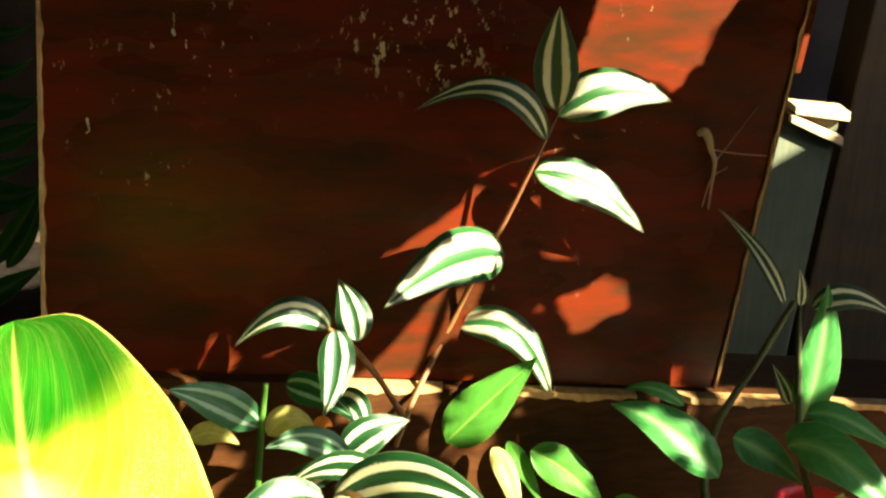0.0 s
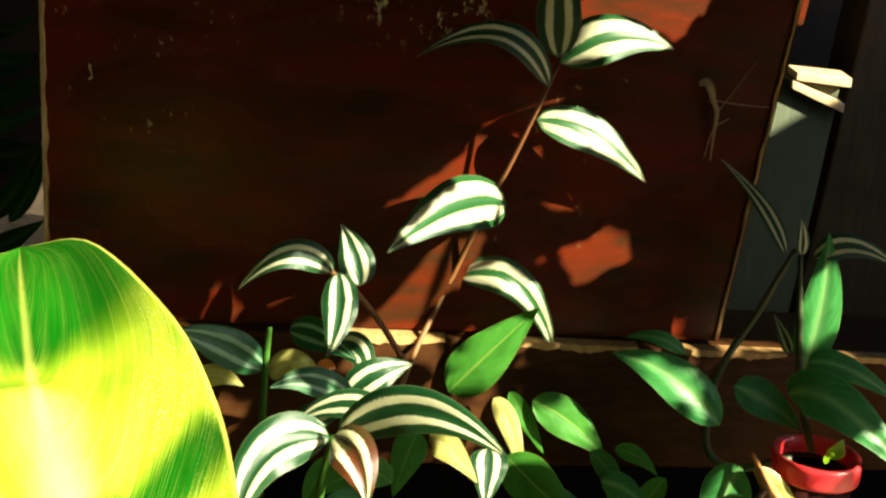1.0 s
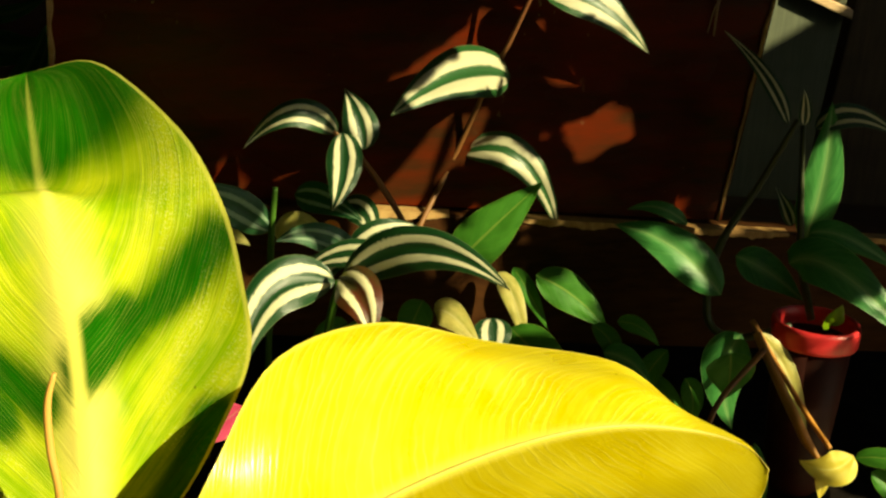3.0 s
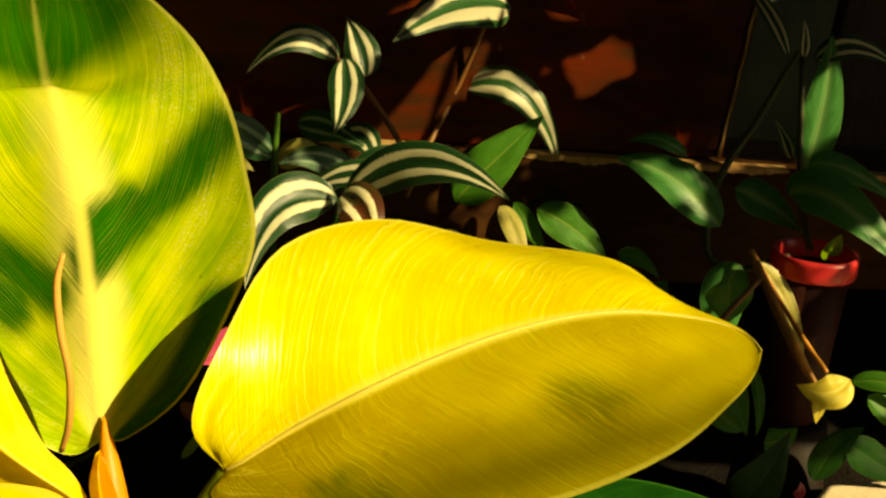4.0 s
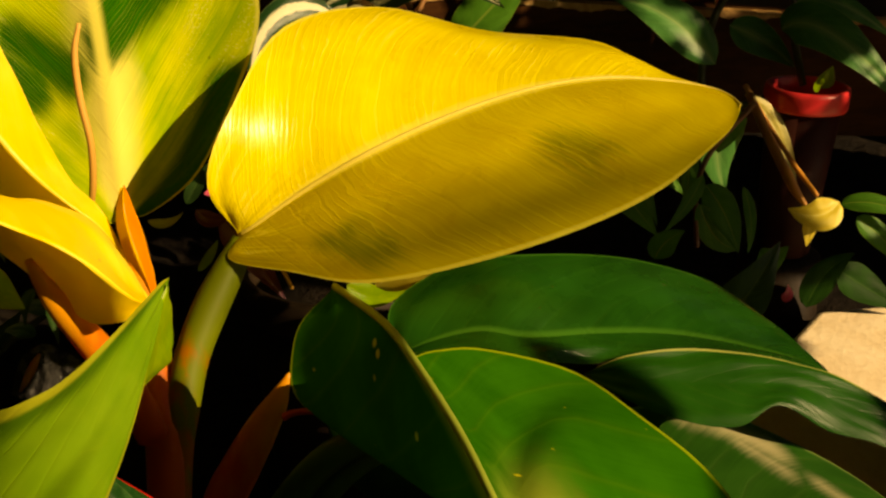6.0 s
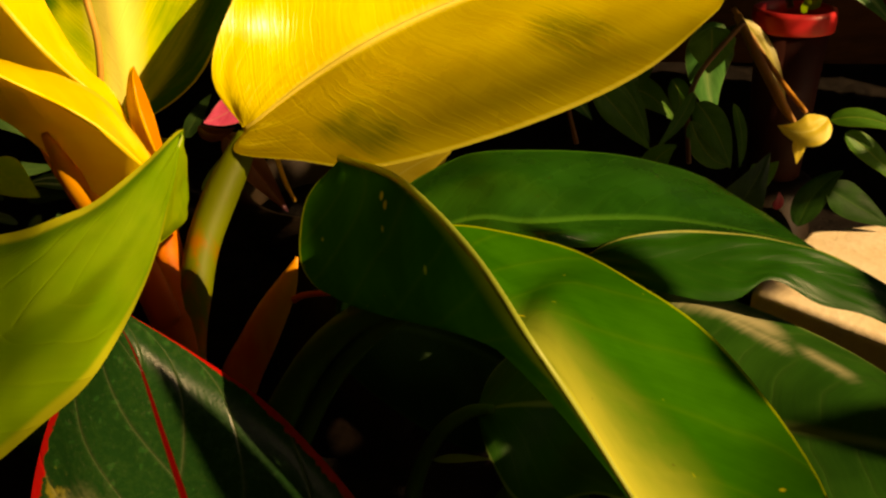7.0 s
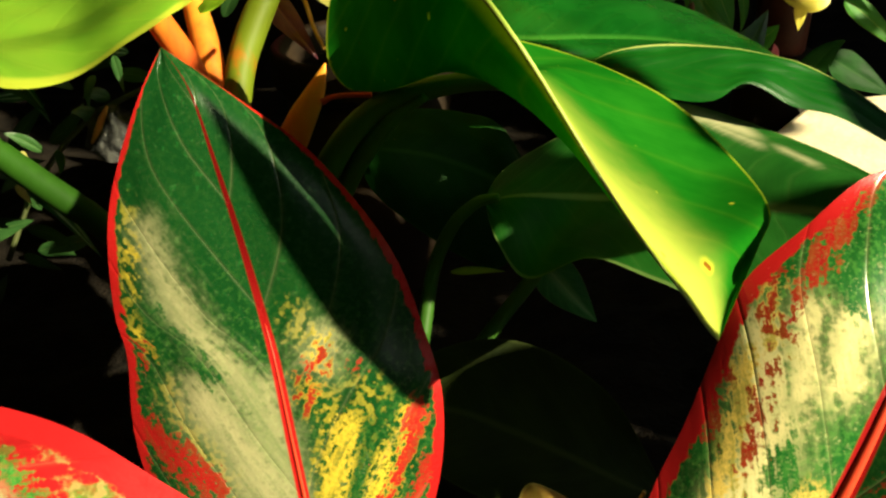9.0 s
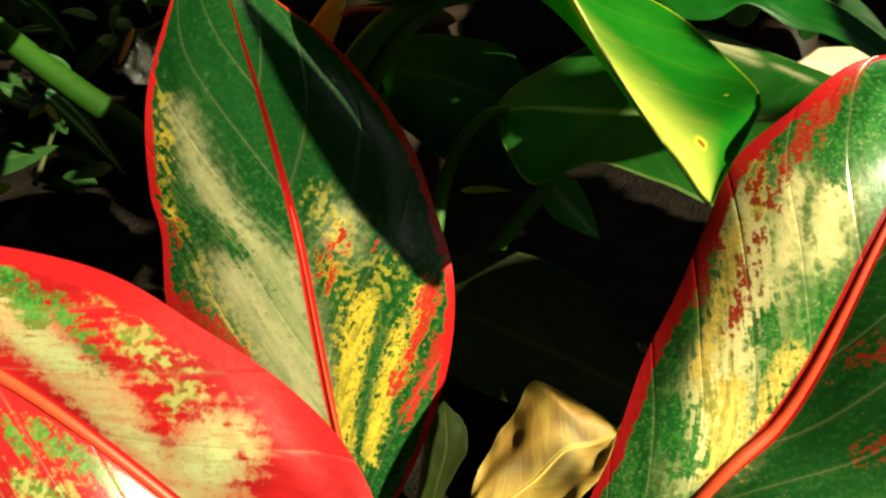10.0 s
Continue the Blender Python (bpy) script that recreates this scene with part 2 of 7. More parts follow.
def painted_leaf(name, red, green, cream, gold, size, base="green", edge=0.92, rib_width=0.055, light_marks=(), cream_marks=(), gold_marks=(), green_marks=(), red_marks=(), flecks=0.5, dark_half=0.0, veiled=0.0, gloss=0.3, smooth=0.22, plain_tip=0.0, rib_taper=0.03):
    """A leaf with red margin and midrib and ragged marks of cream, gold, green and red.
    size: the leaf's half width and length in the units of the marks; dark_half: how much darker green the half right of
    the midrib is, as pigment or as painted shadow; plain_tip: how far the flecks give way to plain dark green towards
    the tip, which also paints shade there."""
    n = Nodes(name)
    across, off, along, seed = n.leaf_uv()
    w = n.math("SUBTRACT", along, n.math("MULTIPLY", off, 0.34))
    slow = n.noise(n.vec(n.math("MULTIPLY", across, 2.4), n.math("MULTIPLY", w, 9.0), seed), 1.0, 2.0, 0.5)
    streak = n.noise(n.vec(n.math("MULTIPLY", across, 7.0), n.math("MULTIPLY", w, 60.0), seed), 1.0, 2.0, 0.5)
    cells = n.noise(n.place(), 420.0, 1.0, 0.5)
    fine = n.noise(n.place(), 1150.0, 1.0, 0.5)
    ragged = n.math("ADD", n.math("MULTIPLY", n.math("SUBTRACT", streak, 0.5), 0.95), n.math("MULTIPLY", n.math("SUBTRACT", cells, 0.5), 0.75))
    ragged = n.math("ADD", ragged, n.math("MULTIPLY", n.math("SUBTRACT", slow, 0.5), 0.4))
    dark = tuple(c * 0.5 for c in green)
    leaf = n.mix(n.step(n.math("ADD", n.math("MULTIPLY", slow, 0.7), n.math("MULTIPLY", streak, 0.3)), 0.35, 0.65), dark, green)
    bright = tuple(0.72 * g + 0.28 * c for g, c in zip(green, cream))
    leaf = n.mix(n.math("MULTIPLY", n.step(n.math("ADD", n.math("ADD", n.math("MULTIPLY", cells, 0.3), n.math("MULTIPLY", fine, 0.6)), n.math("MULTIPLY", slow, 0.3)), 0.68, 0.77), flecks), leaf, bright)
    grains = n.noise(n.place(), 620.0, 2.0, 0.6)
    leaf = n.mix(n.math("MULTIPLY", n.step(n.math("ADD", grains, n.math("MULTIPLY", n.math("SUBTRACT", slow, 0.5), 0.25)), 0.46, 0.62), 0.55), leaf, tuple(1.5 * g + 0.05 * c for g, c in zip(green, gold)))
    if plain_tip:
        leaf = n.mix(n.math("MULTIPLY", n.step(n.math("ADD", along, n.math("MULTIPLY", n.math("SUBTRACT", slow, 0.5), 0.3)), 0.42, 0.68), plain_tip), leaf, n.mix(n.step(cells, 0.66, 0.72), tuple(c * 0.55 for c in green), green))
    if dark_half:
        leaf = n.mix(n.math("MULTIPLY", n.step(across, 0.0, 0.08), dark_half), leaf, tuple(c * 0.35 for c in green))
    blush = n.mix(n.step(n.math("ADD", n.math("MULTIPLY", slow, 0.7), n.math("MULTIPLY", streak, 0.3)), 0.35, 0.65), tuple(c * 0.62 for c in red), red)
    colour = blush if base == "red" else leaf
    flesh = n.mix(n.math("MULTIPLY", n.step(streak, 0.42, 0.7), 0.55), cream, tuple(0.72 * c + 0.28 * g for c, g in zip(cream, green)))
    golden = n.mix(n.math("MULTIPLY", n.step(n.math("ADD", n.math("MULTIPLY", streak, 0.5), n.math("MULTIPLY", grains, 0.5)), 0.44, 0.6), 0.75), gold, tuple(0.4 * c + 0.6 * g for c, g in zip(gold, green)))
    pale = n.mix(n.math("MULTIPLY", n.step(cells, 0.42, 0.56), 0.8), leaf, tuple(0.55 * c + 0.45 * g for c, g in zip(gold, green)))
    dither = n.math("ADD", ragged, n.math("MULTIPLY", n.math("SUBTRACT", fine, 0.5), 0.4))
    for rows, tone, soft in ((light_marks, pale, 0.20), (cream_marks, flesh, 0.20 + 0.35 * veiled), (gold_marks, golden, 0.14), (green_marks, leaf, 0.14), (red_marks, blush, 0.09)):
        if rows:
            depth = n.strokes(across, along, size, rows)
            if rows is cream_marks and base != "red":
                veil = n.math("MULTIPLY", n.step(n.math("ADD", depth, n.math("MULTIPLY", ragged, 0.8)), -0.7, 0.1), 0.18)
                colour = n.mix(veil, colour, cream)
            inside = n.math("ADD", depth, n.math("MULTIPLY", dither, 1.0 - 0.35 * veiled) if rows is cream_marks else dither)
            share = n.step(inside, -soft, soft)
            if rows is cream_marks and veiled:
                share = n.math("MULTIPLY", share, n.math("SUBTRACT", 1.0, n.math("MULTIPLY", n.step(slow, 0.25, 0.7), veiled)))
            colour = n.mix(share, colour, tone)
    grain = n.math("ADD", n.math("MULTIPLY", streak, 0.5), n.math("MULTIPLY", n.math("ADD", cells, fine), 0.25))
    colour = n.mix(n.math("MULTIPLY", n.step(grain, 0.46, 0.62), 0.35), colour, leaf if base != "red" else blush)
    main = n.math("ABSOLUTE", n.math("SINE", n.math("MULTIPLY", n.math("SUBTRACT", along, n.math("MULTIPLY", off, 0.36)), math.pi * 7)))
    main = n.math("POWER", n.math("SUBTRACT", 1.0, main), 14.0)
    colour = n.mix(n.math("MULTIPLY", main, 0.10), colour, cream)
    ragged_edge = n.math("ADD", off, n.math("MULTIPLY", ragged, 0.10))
    colour = n.mix(n.step(ragged_edge, edge, edge + 0.02), colour, red)
    rib = n.math("SUBTRACT", 1.0, n.step(n.math("ADD", off, n.math("MULTIPLY", along, rib_taper)), rib_width, rib_width + 0.015))
    colour = n.mix(rib, colour, n.mix(n.step(along, 0.42, 0.7), red, tuple(c * (0.25 if plain_tip else 0.6) for c in red)))
    normal = n.bump(n.math("ADD", n.math("MULTIPLY", main, -0.8), n.math("ADD", n.math("MULTIPLY", streak, 0.25), n.math("MULTIPLY", fine, 0.15))), 0.25, 0.0008)
    return n.finish(colour, n.math("ADD", smooth, n.math("MULTIPLY", cells, 0.10)), spec=gloss, through=0.12, normal=normal)


def stalk_material(name, low, high, rough=0.45, through=0.15, spec=0.4, fleck=0.6, turn=0.5):
    n = Nodes(name)
    uv = n.add("UVMap", uv_map="leaf")
    sep = n.add("SeparateXYZ")
    n.link(uv.outputs[0], sep.inputs[0])
    flecks = n.noise(n.scaled(n.place(), (1.0, 1.0, 0.25)), 160.0, 4.0)
    t = n.math("ADD", sep.outputs[1], n.math("MULTIPLY", n.math("SUBTRACT", flecks, 0.5), fleck), True)
    colour = n.mix(n.step(t, turn - 0.3, turn + 0.3), high, low)
    n.bump(flecks, 0.3, 0.0005)
    return n.finish(colour, rough, spec=spec, through=through)


def wood(name, dark, light, chips=None, rough=0.5, grain=(4.0, 60.0, 60.0), spec=0.3):
    n = Nodes(name)
    at = n.place()
    fibre = n.noise(n.scaled(at, grain), 3.0, 5.0, 0.65)
    wide = n.noise(n.scaled(at, (3.0, 9.0, 9.0)), 2.0, 3.0)
    colour = n.mix(n.step(n.math("ADD", n.math("MULTIPLY", fibre, 0.6), n.math("MULTIPLY", wide, 0.5)), 0.35, 0.75), dark, light)
    scratch = n.step(n.noise(n.scaled(at, (14.0, 40.0, 120.0)), 4.0, 2.0), 0.7, 0.74)
    colour = n.mix(n.math("MULTIPLY", scratch, 0.2), colour, tuple(min(1.0, c * 2.2) for c in light))
    height = n.math("MULTIPLY", fibre, 0.5)
    if chips:
        spread = n.step(n.noise(n.scaled(at, (5.0, 5.0, 7.0)), 1.0, 2.0), 0.50, 0.72)
        flakes = n.step(n.noise(n.scaled(at, (150.0, 150.0, 80.0)), 1.0, 4.0, 0.7), 0.64, 0.67)
        gap = n.add("VectorMath", operation="DISTANCE")
        n.link(n.scaled(at, (1.0, 1.0, 1.7)), gap.inputs[0])
        gap.inputs[1].default_value = (-0.012, -0.026, 0.413)
        near = n.math("SUBTRACT", 1.0, n.step(gap.outputs["Value"], 0.02, 0.075))
        flakes = n.math("MAXIMUM", n.math("MULTIPLY", flakes, spread), n.math("MULTIPLY", near, n.step(n.noise(n.scaled(at, (150.0, 150.0, 80.0)), 1.0, 4.0, 0.7), 0.585, 0.62)))
        fac = flakes
        colour = n.mix(fac, colour, chips)
        height = n.math("SUBTRACT", height, n.math("MULTIPLY", fac, 0.8))
    n.bump(height, 0.35, 0.0012)
    return n.finish(colour, n.math("ADD", rough, n.math("MULTIPLY", wide, 0.25)), spec=spec)


def plain(name, colour, other, scale=30.0, rough=0.6, spec=0.4, relief=0.4, depth=0.002):
    n = Nodes(name)
    at = n.place()
    big = n.noise(at, scale, 4.0)
    small = n.noise(at, scale * 9.0, 4.0, 0.65)
    c = n.mix(n.step(n.math("ADD", n.math("MULTIPLY", big, 0.6), n.math("MULTIPLY", small, 0.4)), 0.35, 0.65), colour, other)
    n.bump(n.math("ADD", big, n.math("MULTIPLY", small, 0.5)), relief, depth)
    return n.finish(c, n.math("ADD", rough - 0.1, n.math("MULTIPLY", small, 0.2)), spec=spec)


LEAF = {
    # dull paints the less sunlit half of this leaf darker.
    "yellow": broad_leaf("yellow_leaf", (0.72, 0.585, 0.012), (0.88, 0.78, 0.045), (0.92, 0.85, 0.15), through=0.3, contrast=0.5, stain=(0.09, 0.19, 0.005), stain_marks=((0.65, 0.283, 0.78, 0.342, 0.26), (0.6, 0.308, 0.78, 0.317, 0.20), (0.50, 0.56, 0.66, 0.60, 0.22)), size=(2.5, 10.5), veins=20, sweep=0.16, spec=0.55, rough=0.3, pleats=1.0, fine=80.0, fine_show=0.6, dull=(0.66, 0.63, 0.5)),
    # The last band mark paints the yellow leaf's cast shadow on the lobe.
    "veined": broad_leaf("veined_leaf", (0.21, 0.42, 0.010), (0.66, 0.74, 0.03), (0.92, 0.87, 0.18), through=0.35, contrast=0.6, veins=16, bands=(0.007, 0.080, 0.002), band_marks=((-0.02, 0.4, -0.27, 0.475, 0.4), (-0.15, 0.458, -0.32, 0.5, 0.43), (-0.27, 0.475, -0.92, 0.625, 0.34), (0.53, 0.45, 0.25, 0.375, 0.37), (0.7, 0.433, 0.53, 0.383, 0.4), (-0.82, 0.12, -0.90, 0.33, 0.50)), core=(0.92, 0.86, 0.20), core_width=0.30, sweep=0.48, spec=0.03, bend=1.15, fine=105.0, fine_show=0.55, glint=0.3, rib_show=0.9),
    "spreading": broad_leaf("spreading_leaf", (0.85, 0.62, 0.03), (0.92, 0.76, 0.08), (0.88, 0.70, 0.10), through=0.35, contrast=0.3),
    "sheath": broad_leaf("sheath_leaf", (0.87, 0.60, 0.03), (0.92, 0.74, 0.08), (0.88, 0.62, 0.08), through=0.3, contrast=0.25, veins=7, rib_show=0.0, spec=0.3, margin=0.8),
    "stipule": broad_leaf("stipule_leaf", (0.80, 0.48, 0.02), (0.88, 0.60, 0.04), (0.85, 0.55, 0.06), through=0.3, contrast=0.3, veins=5, rib_show=0.0, dull=(0.95, 0.40, 0.5)),
    "ember": broad_leaf("ember_leaf", (0.52, 0.13, 0.012), (0.68, 0.22, 0.02), (0.70, 0.30, 0.03), through=0.25, contrast=0.4, veins=5, rib_show=0.0),
    "lime": broad_leaf("lime_leaf", (0.16, 0.36, 0.013), (0.38, 0.54, 0.025), (0.52, 0.56, 0.06), through=0.4, contrast=0.3, veins=9, rib_show=0.12, margin=0.93),
    # Stain mark: darker green along the upper margin.
    "near": broad_leaf("near_leaf", (0.11, 0.29, 0.016), (0.22, 0.40, 0.028), (0.60, 0.60, 0.06), through=0.4, contrast=0.14, veins=9, rib_show=0.0, margin=0.86, stain=(0.02, 0.11, 0.006), stain_marks=((-0.95, 0.3, -0.95, 0.92, 0.55),), size=(2.5, 10.0)),
    "green": broad_leaf("green_leaf", (0.003, 0.042, 0.0035), (0.008, 0.085, 0.0075), (0.04, 0.17, 0.02), through=0.24, rough=0.28, contrast=0.3, veins=12, spec=0.25),
    # core paints sunlight into the colour along this leaf's fold.
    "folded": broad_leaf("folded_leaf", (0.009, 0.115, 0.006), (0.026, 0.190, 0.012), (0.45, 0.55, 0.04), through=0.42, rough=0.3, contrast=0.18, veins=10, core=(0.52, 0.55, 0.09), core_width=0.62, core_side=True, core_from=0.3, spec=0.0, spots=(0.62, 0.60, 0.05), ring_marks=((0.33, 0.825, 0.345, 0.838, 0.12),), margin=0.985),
    "dark": broad_leaf("dark_leaf", (0.010, 0.05, 0.005), (0.022, 0.09, 0.009), (0.04, 0.10, 0.015), through=0.06, rough=0.4, contrast=0.3, veins=12, spec=0.25),
    # Near-black leaf copy whose colour stands in for deep shade.
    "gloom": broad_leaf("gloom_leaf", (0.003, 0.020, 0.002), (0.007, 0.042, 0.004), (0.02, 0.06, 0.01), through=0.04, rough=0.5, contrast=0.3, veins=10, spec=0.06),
    "curled": broad_leaf("curled_leaf", (0.003, 0.038, 0.003), (0.008, 0.075, 0.006), (0.40, 0.42, 0.12), through=0.08, rough=0.35, contrast=0.06, veins=12, rib_show=0.0, margin=0.92, spec=0.1, one_margin=True),
    "low": broad_leaf("low_leaf", (0.008, 0.050, 0.006), (0.018, 0.090, 0.011), (0.14, 0.20, 0.06), through=0.05, rough=0.4, contrast=0.3, veins=12, spec=0.08, stain=(0.44, 0.40, 0.24), stain_marks=((-0.92, 0.55, -0.82, 0.70, 0.26), (-0.76, 0.64, -0.64, 0.70, 0.12), (-0.62, 0.76, -0.56, 0.79, 0.12)), size=(2.5, 9.5), stain_fray=0.35),
    # Colour darkened to stand in for deep shade; also the withered leaf.
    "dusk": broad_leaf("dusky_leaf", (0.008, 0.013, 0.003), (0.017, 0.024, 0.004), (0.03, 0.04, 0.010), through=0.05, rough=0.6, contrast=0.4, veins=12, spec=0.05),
    "wax": broad_leaf("wax_leaf", (0.03, 0.13, 0.012), (0.07, 0.24, 0.025), (0.20, 0.30, 0.05), through=0.3, rough=0.45, contrast=0.3, veins=8, spec=0.2),
    "trail": broad_leaf("trail_leaf", (0.025, 0.13, 0.03), (0.06, 0.24, 0.055), (0.20, 0.36, 0.12), through=0.3, rough=0.35, contrast=0.5, veins=5, core=(0.12, 0.28, 0.09), core_width=0.4, spec=0.2),
    "pale": broad_leaf("pale_leaf", (0.46, 0.40, 0.09), (0.62, 0.56, 0.18), (0.66, 0.62, 0.30), through=0.35, rough=0.4, contrast=0.4, veins=8, stain=(0.2, 0.28, 0.04)),
    "bud": broad_leaf("bud_leaf", (0.66, 0.54, 0.06), (0.80, 0.70, 0.12), (0.80, 0.74, 0.2), through=0.35, rough=0.4, contrast=0.3, veins=6),
    "zebrina": zebra_leaf("zebrina_leaf", (0.006, 0.030, 0.008), (0.58, 0.57, 0.38)),
    "zebrina_silver": zebra_leaf("zebrina_silver_leaf", (0.012, 0.050, 0.012), (0.46, 0.45, 0.29), share=2.2, inner=0.17),
    "zebrina_dark": zebra_leaf("zebrina_dark_leaf", (0.010, 0.06, 0.016), (0.24, 0.38, 0.24), share=0.2),
    "zebrina_purple": zebra_leaf("zebrina_purple_leaf", (0.024, 0.022, 0.006), (0.76, 0.72, 0.46), tint=(0.075, 0.018, 0.006)),
    # dark_half and plain_tip paint shadow on this leaf's right half and tip.
    "red_edged": painted_leaf("red_edged_leaf", (0.34, 0.009, 0.010), (0.009, 0.060, 0.012), (0.38, 0.345, 0.19), (0.48, 0.35, 0.035), (2.7, 13.0), edge=0.925, rib_width=0.045, gloss=0.1, flecks=0.6, dark_half=0.1, veiled=0.55, plain_tip=0.8, rib_taper=0.042,
                              light_marks=((-0.85, 0.725, -0.90, 0.492, 0.14), (-0.72, 0.408, -0.47, 0.317, 0.16), (0.20, 0.567, 0.30, 0.350, 0.14), (0.55, 0.45, 0.28, 0.300, 0.22)),
                              cream_marks=((-0.70, 0.69, -0.58, 0.60, 0.13), (-0.58, 0.60, -0.40, 0.48, 0.18), (-0.40, 0.48, -0.12, 0.385, 0.18), (-0.50, 0.40, -0.12, 0.30, 0.38), (-0.30, 0.32, -0.10, 0.23, 0.42), (-0.10, 0.42, -0.08, 0.25, 0.20), (0.34, 0.54, 0.24, 0.475, 0.12)),
                              gold_marks=((0.33, 0.53, 0.14, 0.41, 0.10), (0.38, 0.39, 0.10, 0.22, 0.28), (0.62, 0.36, 0.40, 0.20, 0.20), (0.80, 0.42, 0.62, 0.30, 0.15), (-0.90, 0.52, -0.86, 0.45, 0.06), (-0.84, 0.60, -0.84, 0.66, 0.06)),
                              green_marks=((-0.78, 0.57, -0.45, 0.435, 0.12), (0.52, 0.40, 0.28, 0.24, 0.05)),
                              red_marks=((0.22, 0.475, 0.20, 0.455, 0.12), (0.33, 0.52, 0.14, 0.41, 0.04), (0.50, 0.485, 0.50, 0.483, 0.07), (0.85, 0.43, 0.62, 0.30, 0.10), (0.92, 0.36, 0.75, 0.26, 0.09), (-0.72, 0.33, -0.55, 0.31, 0.12), (-0.90, 0.36, -0.72, 0.33, 0.19), (-0.90, 0.48, -0.88, 0.44, 0.07))),
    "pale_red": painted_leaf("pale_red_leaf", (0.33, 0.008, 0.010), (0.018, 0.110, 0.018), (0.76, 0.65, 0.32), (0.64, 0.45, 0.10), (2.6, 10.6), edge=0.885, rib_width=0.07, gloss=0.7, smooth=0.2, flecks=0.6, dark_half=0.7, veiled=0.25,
                             # Whitened cream and the third cream mark paint a glossy highlight.
                             cream_marks=((-0.78, 0.60, -0.50, 0.47, 0.36), (-0.60, 0.65, -0.45, 0.55, 0.20), (-0.36, 0.66, -0.28, 0.58, 0.22), (-0.55, 0.50, -0.45, 0.40, 0.40), (-0.50, 0.38, -0.25, 0.25, 0.50)),
                             gold_marks=((-0.80, 0.56, -0.62, 0.36, 0.22), (-0.38, 0.350, -0.10, 0.250, 0.30), (-0.85, 0.68, -0.72, 0.60, 0.13), (-0.17, 0.425, -0.12, 0.333, 0.20)),
                             green_marks=((-0.62, 0.74, -0.42, 0.70, 0.20), (-0.42, 0.47, -0.34, 0.44, 0.15), (-0.84, 0.44, -0.78, 0.34, 0.15), (-0.65, 0.283, -0.32, 0.225, 0.26), (-0.45, 0.450, -0.30, 0.408, 0.08)),
                             red_marks=((-0.95, 0.88, -0.78, 0.78, 0.24), (-0.78, 0.75, -0.70, 0.70, 0.12), (-0.72, 0.68, -0.66, 0.62, 0.05), (-0.86, 0.70, -0.78, 0.62, 0.08), (-0.62, 0.50, -0.58, 0.44, 0.05), (-0.90, 0.52, -0.86, 0.46, 0.12), (-0.70, 0.57, -0.66, 0.52, 0.04), (0.18, 0.458, 0.35, 0.492, 0.06), (0.53, 0.35, 0.6, 0.375, 0.09))),
    "rosy": painted_leaf("rosy_leaf", (0.36, 0.009, 0.012), (0.03, 0.17, 0.025), (0.38, 0.42, 0.20), (0.50, 0.44, 0.16), (2.9, 13.4), base="red", edge=0.84, gloss=0.5, smooth=0.26, veiled=0.35, rib_width=0.07, light_marks=((-0.68, 0.467, -0.72, 0.533, 0.13), (-0.90, 0.425, -0.90, 0.433, 0.12), (-0.80, 0.492, -0.62, 0.500, 0.10), (-0.78, 0.550, -0.78, 0.558, 0.09), (-0.70, 0.558, -0.50, 0.533, 0.12), (0.50, 0.375, 0.40, 0.433, 0.20)),
                          cream_marks=((-0.47, 0.317, -0.25, 0.467, 0.50), (-0.25, 0.467, -0.15, 0.525, 0.36), (-0.47, 0.600, -0.12, 0.567, 0.52), (-0.62, 0.625, -0.60, 0.633, 0.26), (-0.55, 0.300, -0.52, 0.325, 0.40)),
                          green_marks=((-0.78, 0.300, -0.65, 0.342, 0.32), (-0.70, 0.367, -0.50, 0.433, 0.15), (-0.62, 0.342, -0.52, 0.350, 0.10), (0.15, 0.375, 0.15, 0.475, 0.16), (0.25, 0.342, 0.30, 0.375, 0.14))),
    "purple": broad_leaf("purple_leaf", (0.08, 0.016, 0.04), (0.16, 0.04, 0.075), (0.3, 0.1, 0.1), through=0.2),
    "pink": broad_leaf("pink_leaf", (0.52, 0.045, 0.12), (0.68, 0.10, 0.22), (0.5, 0.2, 0.15), through=0.3),
    "shade": broad_leaf("shade_leaf", (0.015, 0.05, 0.012), (0.04, 0.10, 0.025), (0.08, 0.14, 0.04), through=0.1, contrast=0.4, veins=8),
    # Near-black stain marks paint the dark hole and spots.
    "dry": broad_leaf("dry_leaf", (0.20, 0.09, 0.014), (0.42, 0.31, 0.05), (0.46, 0.36, 0.08), through=0.2, rough=0.6, contrast=0.35, veins=12, stain=(0.02, 0.014, 0.006), stain_marks=((0.1, 0.45, 0.5, 0.5, 0.34), (-0.5, 0.3, -0.3, 0.35, 0.24), (-0.4, 0.6, -0.1, 0.66, 0.16), (0.5, 0.7, 0.7, 0.6, 0.14)), size=(1.2, 4.0)),
}
